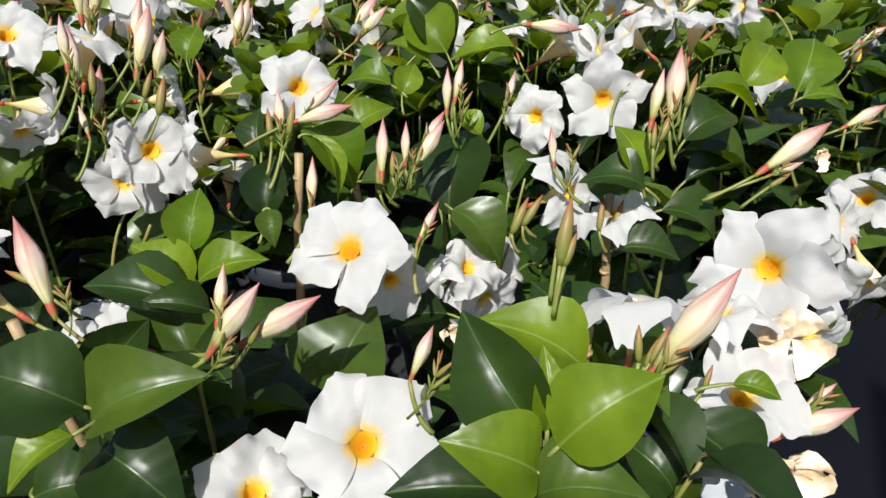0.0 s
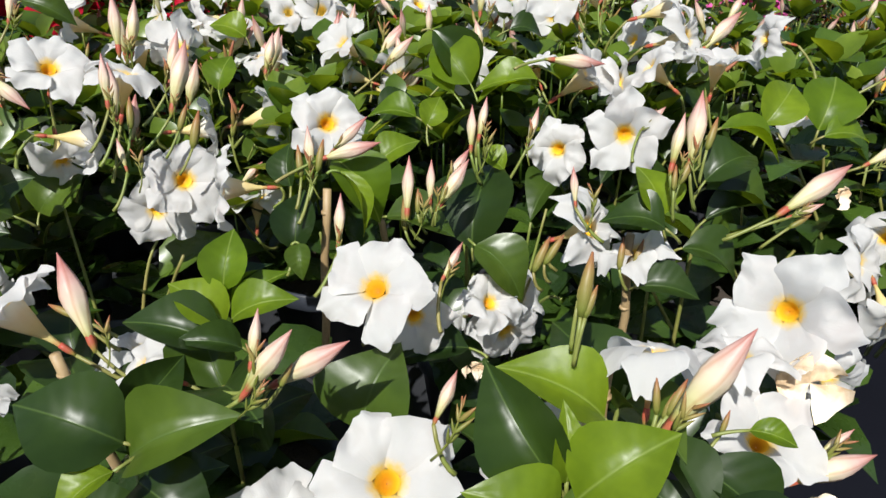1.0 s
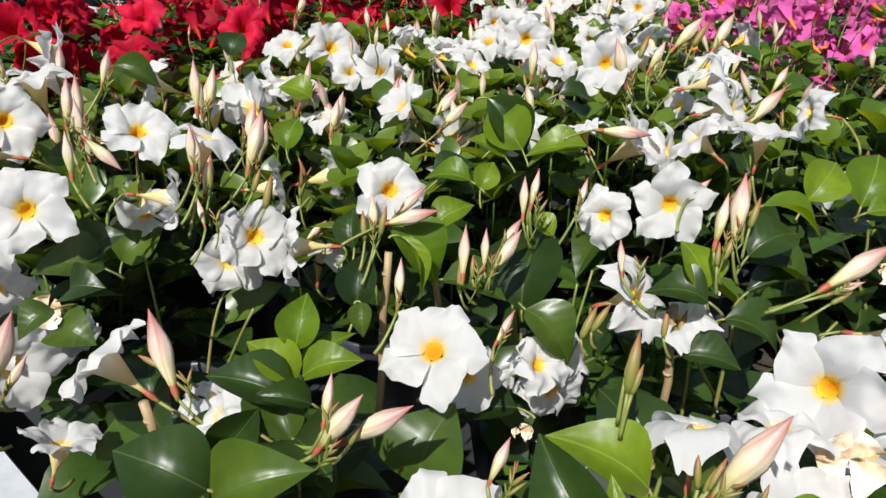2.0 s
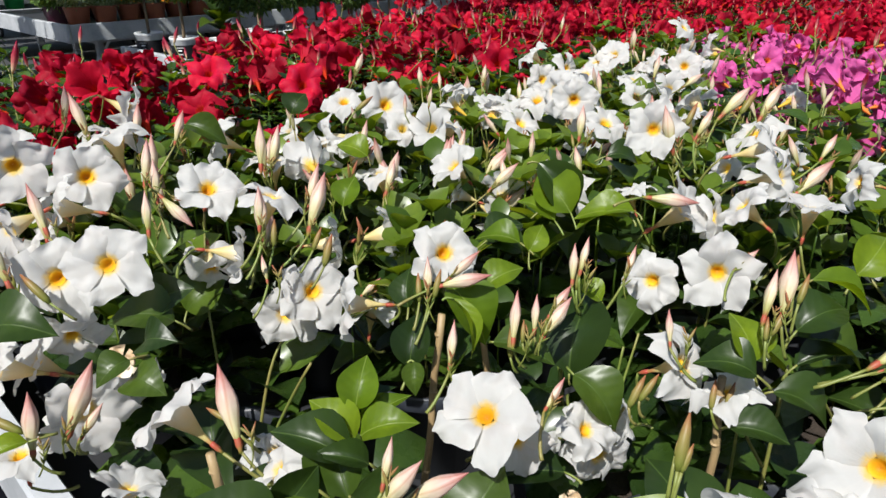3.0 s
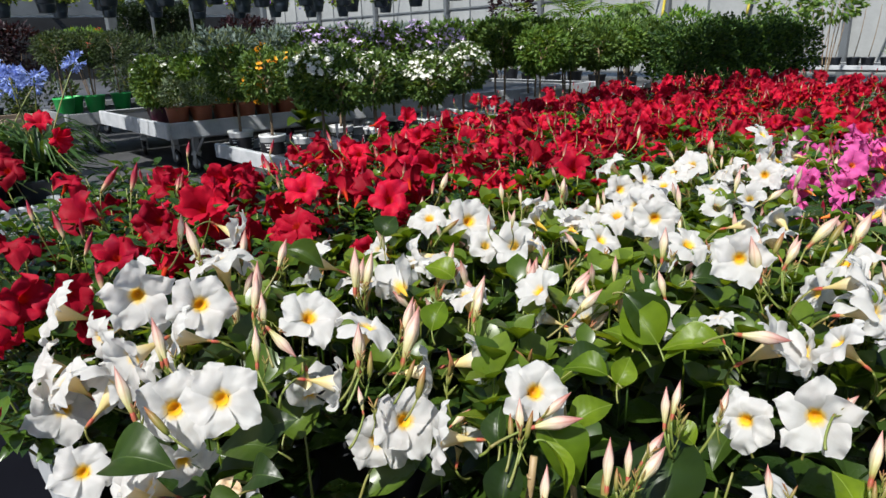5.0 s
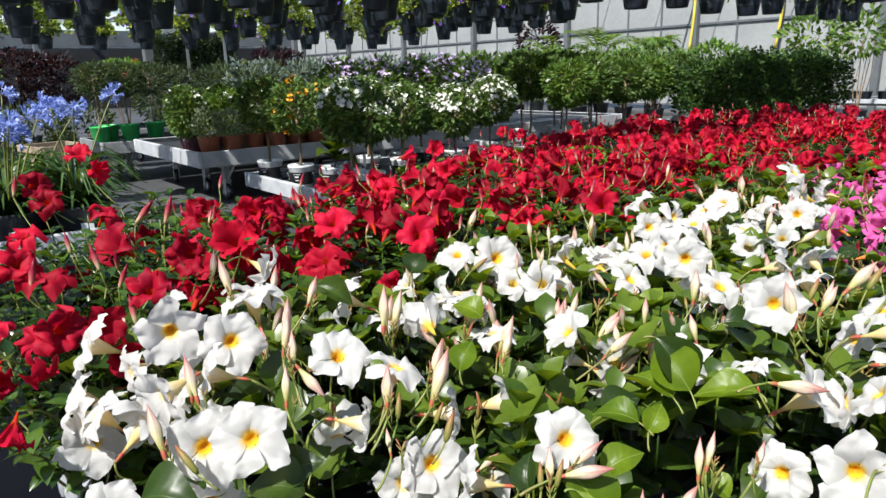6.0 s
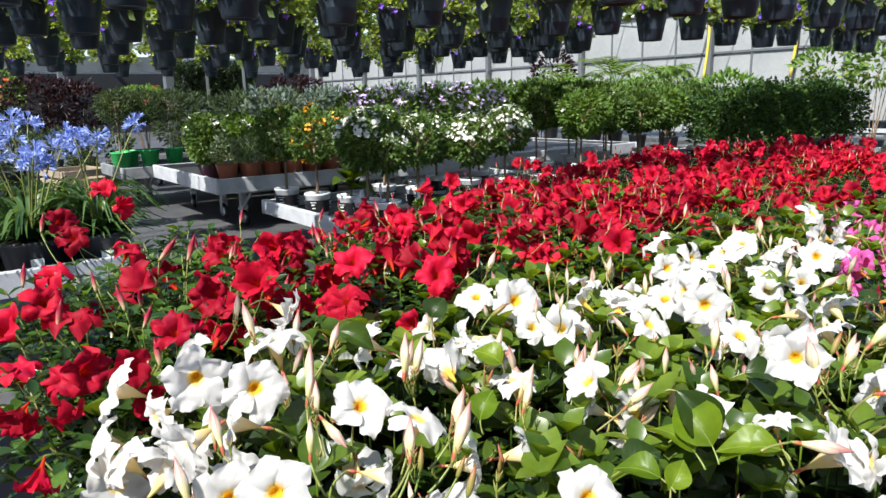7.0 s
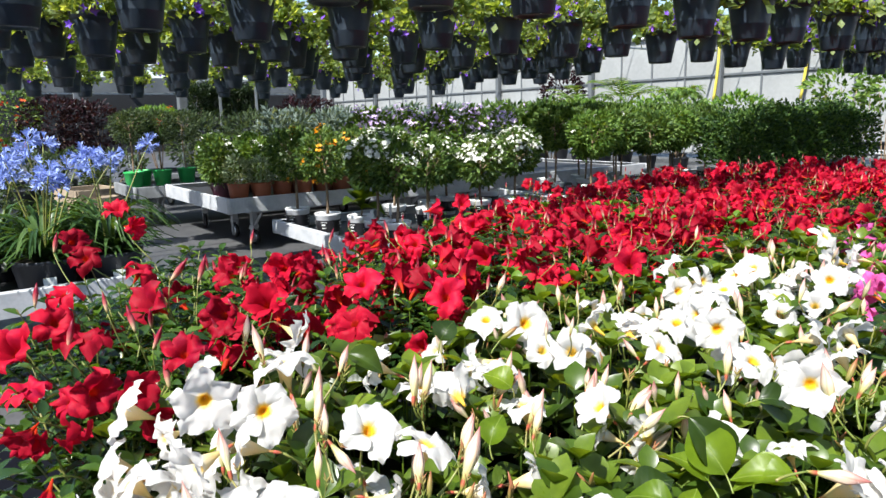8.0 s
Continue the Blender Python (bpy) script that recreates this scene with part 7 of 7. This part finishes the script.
box_tree_pots()
yucca(-4.32, 14.85, 1)
yucca(-4.62, 15.05, 2)
for i in range(3):
    bushy("hibiscus", -4.0 + 0.42 * i, 14.85, 0.67, P_TERRA, "small hibiscus with vermilion flowers in a terracotta pot", G_STD, 520 + i, 0.20, 0.30, 420, 0.07, F_HIBISCUS, 9, 0.03, group="hibiscus by the wall", spread=False)


def rack(a, b):
    """A plant trolley with a wire rack over it."""
    t = thing("plant_trolley", at(a, b), "galvanised plant trolley with a wire rack above dark shrubs", "trolley")
    for x in (-0.7, 0.7):
        for y in (-0.35, 0.35):
            part("upright", Mesh().box((x - 0.02, y - 0.02, FLOOR), (x + 0.02, y + 0.02, 2.55)).data("upright", M_STEEL, smooth=False), t)
    for z in (0.55, 1.35):
        part("shelf", Mesh().box((-0.75, -0.4, z), (0.75, 0.4, z + 0.03)).data("shelf", M_GREY, smooth=False), t)
    m = Mesh()
    for z in (2.30, 2.53):
        m.box((-0.72, -0.37, z), (0.72, -0.35, z + 0.02))
        m.box((-0.72, 0.35, z), (0.72, 0.37, z + 0.02))
    for k in range(19):
        m.box((-0.72 + 0.08 * k, -0.37, 2.30), (-0.700 + 0.08 * k, -0.35, 2.55))
    part("wire_rack", m.data("wire_rack", M_STEEL, smooth=False), t)


rack_pose_a, rack_pose_b = -13.6, 4.5
rack(rack_pose_a, rack_pose_b)
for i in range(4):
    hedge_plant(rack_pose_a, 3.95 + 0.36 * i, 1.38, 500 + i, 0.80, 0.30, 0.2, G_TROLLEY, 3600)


def heater():
    t = thing("fan_heater", at(-14.4, 4.2, 2.5), "white box-shaped greenhouse fan heater", "heater")
    part("casing", Mesh().box((-0.25, -0.25, 0), (0.25, 0.25, 0.45), cut=0.02).data("casing", M_WHITE, smooth=False), t)
    part("fan", Mesh().turned([(0.10, 0.0), (0.13, 0.01), (0.13, 0.03)], 18).data("fan", M_DARK), t, pose(0.25, 0, 0.22, 0, 90, 0))
    part("bracket", Mesh().box((-0.02, -0.02, 0.45), (0.02, 0.02, 1.2)).data("bracket", M_STEEL, smooth=False), t)


heater()


def crate(a, b, label):
    t = thing("wooden_crate", at(a, b, FLOOR, 12), label, "crate")
    for z in (0.02, 0.14, 0.26):
        for y in (-0.3, 0.3):
            part("board", Mesh().box((-0.4, y - 0.012, z), (0.4, y + 0.012, z + 0.09), cut=0.004).data("board", M_WOOD, smooth=False), t)
        for x in (-0.4, 0.4):
            part("board", Mesh().box((x - 0.012, -0.285, z), (x + 0.012, 0.285, z + 0.09), cut=0.004).data("board", M_WOOD, smooth=False), t)
    for x in (-0.36, 0.36):
        for y in (-0.27, 0.27):
            part("post", Mesh().box((x - 0.025, y - 0.017, 0.0), (x + 0.025, y + 0.017, 0.36)).data("post", M_WOOD, smooth=False), t)


crate(-10.5, 1.4, "weathered wooden crate standing on the floor")
crate(-9.2, 4.6, "weathered wooden crate under a nursery bench")

# yellow hoses on the white wall
for a, z0, z1 in ((-10.36, 1.80, 3.3), (-8.10, 1.78, 3.3)):
    t = thing("hose", at(a, WALL_B - 0.22), "yellow hose hanging down the greenhouse wall", "hose", "yellow hoses")
    part("pipe", Mesh().pipe(curve_points((0.06, 0, z1), (-0.04, 0, z0), (0.03, 0, 0), 8), 0.035, 8).data("pipe", M_HOSE), t)


# ---- blue agapanthus ----
def agapanthus(a, b, seed, stalks):
    r = random.Random(seed)
    t = thing("agapanthus", at(a, b, 0.66, r.uniform(0, 360)), "agapanthus with pale blue flower heads and strap leaves", "flowering plant", "agapanthus")
    part("pot", pot_mesh(0.15, 0.20, M_POT), t)
    part("soil", soil_mesh(0.138, 0.18), t)
    part("label", Mesh().box((0.135, -0.028, 0.06), (0.139, 0.028, 0.12), m=pose(0, 0, 0, 0, 0, -40 - math.degrees(t.matrix_basis.to_euler().z))).data("label", M_TAG, smooth=False), t, None, "small white price label")
    m = Mesh()
    for k in range(110):
        w, L = r.uniform(0, 6.3), r.uniform(0.24, 0.44)
        rise = r.uniform(0.3, 1.5)
        d = Vector((math.cos(w), math.sin(w), 0))
        side = Vector((-d.y, d.x, 0)) * r.uniform(0.009, 0.014)
        pts = [Vector((0, 0, 0.17)) + d * (0.03 + L * s * (0.30 + 0.45 * s)) + Vector((0, 0, L * rise * (1.5 * s - 1.25 * s * s))) for s in (0, 0.2, 0.4, 0.6, 0.8, 1.0)]
        v = []
        for i, p in enumerate(pts):
            k2 = 1 - 0.85 * (i / 5) ** 3
            v += [p - side * k2, p + Vector((0, 0, -0.004)), p + side * k2]
        m.add(v, [(3 * i + j, 3 * i + j + 1, 3 * i + j + 4, 3 * i + j + 3) for i in range(5) for j in range(2)])
    part("leaves", m.data("leaves", G_STRAP), t)["kind"] = "stuff"
    for k in range(stalks):
        w, out, h = r.uniform(0, 6.3), r.uniform(0.05, 0.30), r.uniform(0.54, 0.76)
        head = Vector((out * math.cos(w), out * math.sin(w), h))
        part("stalk", Mesh().pipe(curve_points((0.02 * math.cos(w), 0.02 * math.sin(w), 0.18), head, (0, 0, 0.03), 6), 0.0045, 6, 0.7).data("stalk", M_STEM), t)
        u = Mesh()
        for i in range(14):
            d = Vector((r.gauss(0, 1), r.gauss(0, 1), r.gauss(0.30, 0.6))).normalized()
            p = head + d * r.uniform(0.040, 0.070)
            u.pipe([head, p - d * 0.02], 0.0013, 3)
            q = facing(p, d, r.uniform(0, 60))
            for j in range(6):
                c, s = math.cos(j * 1.047), math.sin(j * 1.047)
                u.add([(0.002 * c, 0.002 * s, -0.022), (0.012 * c - 0.0044 * s, 0.012 * s + 0.0044 * c, 0.008), (0.025 * c, 0.025 * s, 0.012), (0.012 * c + 0.0044 * s, 0.012 * s - 0.0044 * c, 0.008)], [(0, 1, 2, 3)], q)
        part("flower_head", u.data("flower_head", F_BLUE), t)


for i, (a, b, n) in enumerate(((-3.78, 0.16, 5), (-3.76, 0.46, 2), (-4.02, -0.14, 4), (-4.10, 0.20, 5), (-4.14, 0.52, 2), (-4.42, 0.0, 4), (-4.46, 0.36, 3))):
    agapanthus(a, b, 600 + i, n)


# ---- hanging baskets ----
POT_HANG = Mesh().turned([(0.0005, 0.010), (0.070, 0.010), (0.076, 0.0), (0.084, 0.0), (0.088, 0.005), (0.1015, 0.080), (0.1030, 0.083), (0.1035, 0.088), (0.1030, 0.091), (0.1235, 0.200), (0.1250, 0.206), (0.1325, 0.209), (0.1370, 0.242), (0.1340, 0.246), (0.1250, 0.242), (0.1210, 0.20)], 32, caps=False).data("pot", M_HANG)
WIRES = Mesh()
for k in range(3):
    w = 2.094 * k
    WIRES.pipe([(0.131 * math.cos(w), 0.131 * math.sin(w), 0.237), (0.02 * math.cos(w), 0.02 * math.sin(w), 0.60)], 0.003, 4)
WIRES.pipe([(0, 0, 0.58), (0, 0, 0.72), (0.015, 0, 0.76), (0.03, 0, 0.74)], 0.004, 5)
WIRES = WIRES.data("hanger", M_POT)


def basket_foliage(seed):
    r = random.Random(seed)

    def place(r):
        d = Vector((r.gauss(0, 1), r.gauss(0, 1), abs(r.gauss(0, 0.8)))).normalized()
        k = (1 + 0.35 * noise.noise(d * 2.5 + Vector((seed, 0, 0)))) * r.uniform(0.5, 1) ** 0.5
        drop = r.uniform(0, 0.09) if r.random() < 0.14 else 0
        return (d.x * 0.205 * k, d.y * 0.205 * k, 0.23 + d.z * 0.20 * k - drop), d
    leaves = cloud(Mesh(), r, 640, place, 0.062, 0.6, 0.1).data("foliage", G_PETUNIA, smooth=False)
    m = Mesh()
    for p, d in shell_points(r, 30, place, lambda p, d: Vector((p[0], p[1], 0)).length > 0.10 or p[2] > 0.33):
        blossom(m, Vector(p) + d * 0.03, d, r.uniform(0.024, 0.036))
    return leaves, m.data("blossoms", F_VIOLET, smooth=False)


BASKETS = [basket_foliage(700 + i) for i in range(4)]


def hanging_basket(a, b, z, i):
    r = random.Random(800 + i)
    t = thing("hanging_basket", at(a, b, z, r.uniform(0, 360)), "anthracite hanging pot with violet petunias", "hanging basket", "hanging baskets")
    part("pot", POT_HANG, t)
    part("hanger", WIRES, t)
    leaves, blossoms = BASKETS[i % 4]
    part("foliage", leaves, t)["kind"] = "stuff"
    part("blossoms", blossoms, t)["kind"] = "stuff"


FRONT = (1.00, 1.44, 1.94, 2.59, 3.20, 3.66, 4.20, 4.77, 5.32, 5.88, 6.45, 7.02, 7.60, 8.15)
SECOND = (0.14, 0.65, 1.21, 1.75, 2.33, 2.90, 3.46, 4.02, 4.58, 5.14, 5.70, 6.26, 6.82, 7.40, 7.95, 8.50)
n_basket = 0
ROWS = ((-4.55, 0.12, 0.54, 10), (-5.15, 0.47, 0.56, 10), (-5.90, 0.35, 0.56, 11), (-6.80, 0.20, 0.57, 12), (-8.20, 0.35, 0.60, 11), (-9.60, 0.60, 0.62, 11), (-11.6, 1.0, 0.70, 10))
for a, z, places in [(-2.26, 1.90, FRONT), (-3.50, 1.90, SECOND)] + [(a, 1.91, [b + step * k for k in range(n)]) for a, b, step, n in ROWS]:
    t = thing("hanging_rail", at(a, 0), "galvanised pipe rail that carries hanging pots", "rail", "hanging rails", kind="structure")
    part("pipe", Mesh().pipe([(0, -1.0, z + 0.77), (0, 11.0, z + 0.77)], 0.016, 8).data("pipe", M_STEEL), t)
    for y in (0.5, 4.0, 7.5, 10.8):
        part("hanger", Mesh().pipe([(0, y, z + 0.77), (0, y, 3.6)], 0.006, 5).data("hanger", M_STEEL), t)
    for b in places:
        hanging_basket(a + rng.uniform(-0.03, 0.03), b + rng.uniform(-0.02, 0.02), z + rng.uniform(-0.02, 0.02), n_basket)
        n_basket += 1
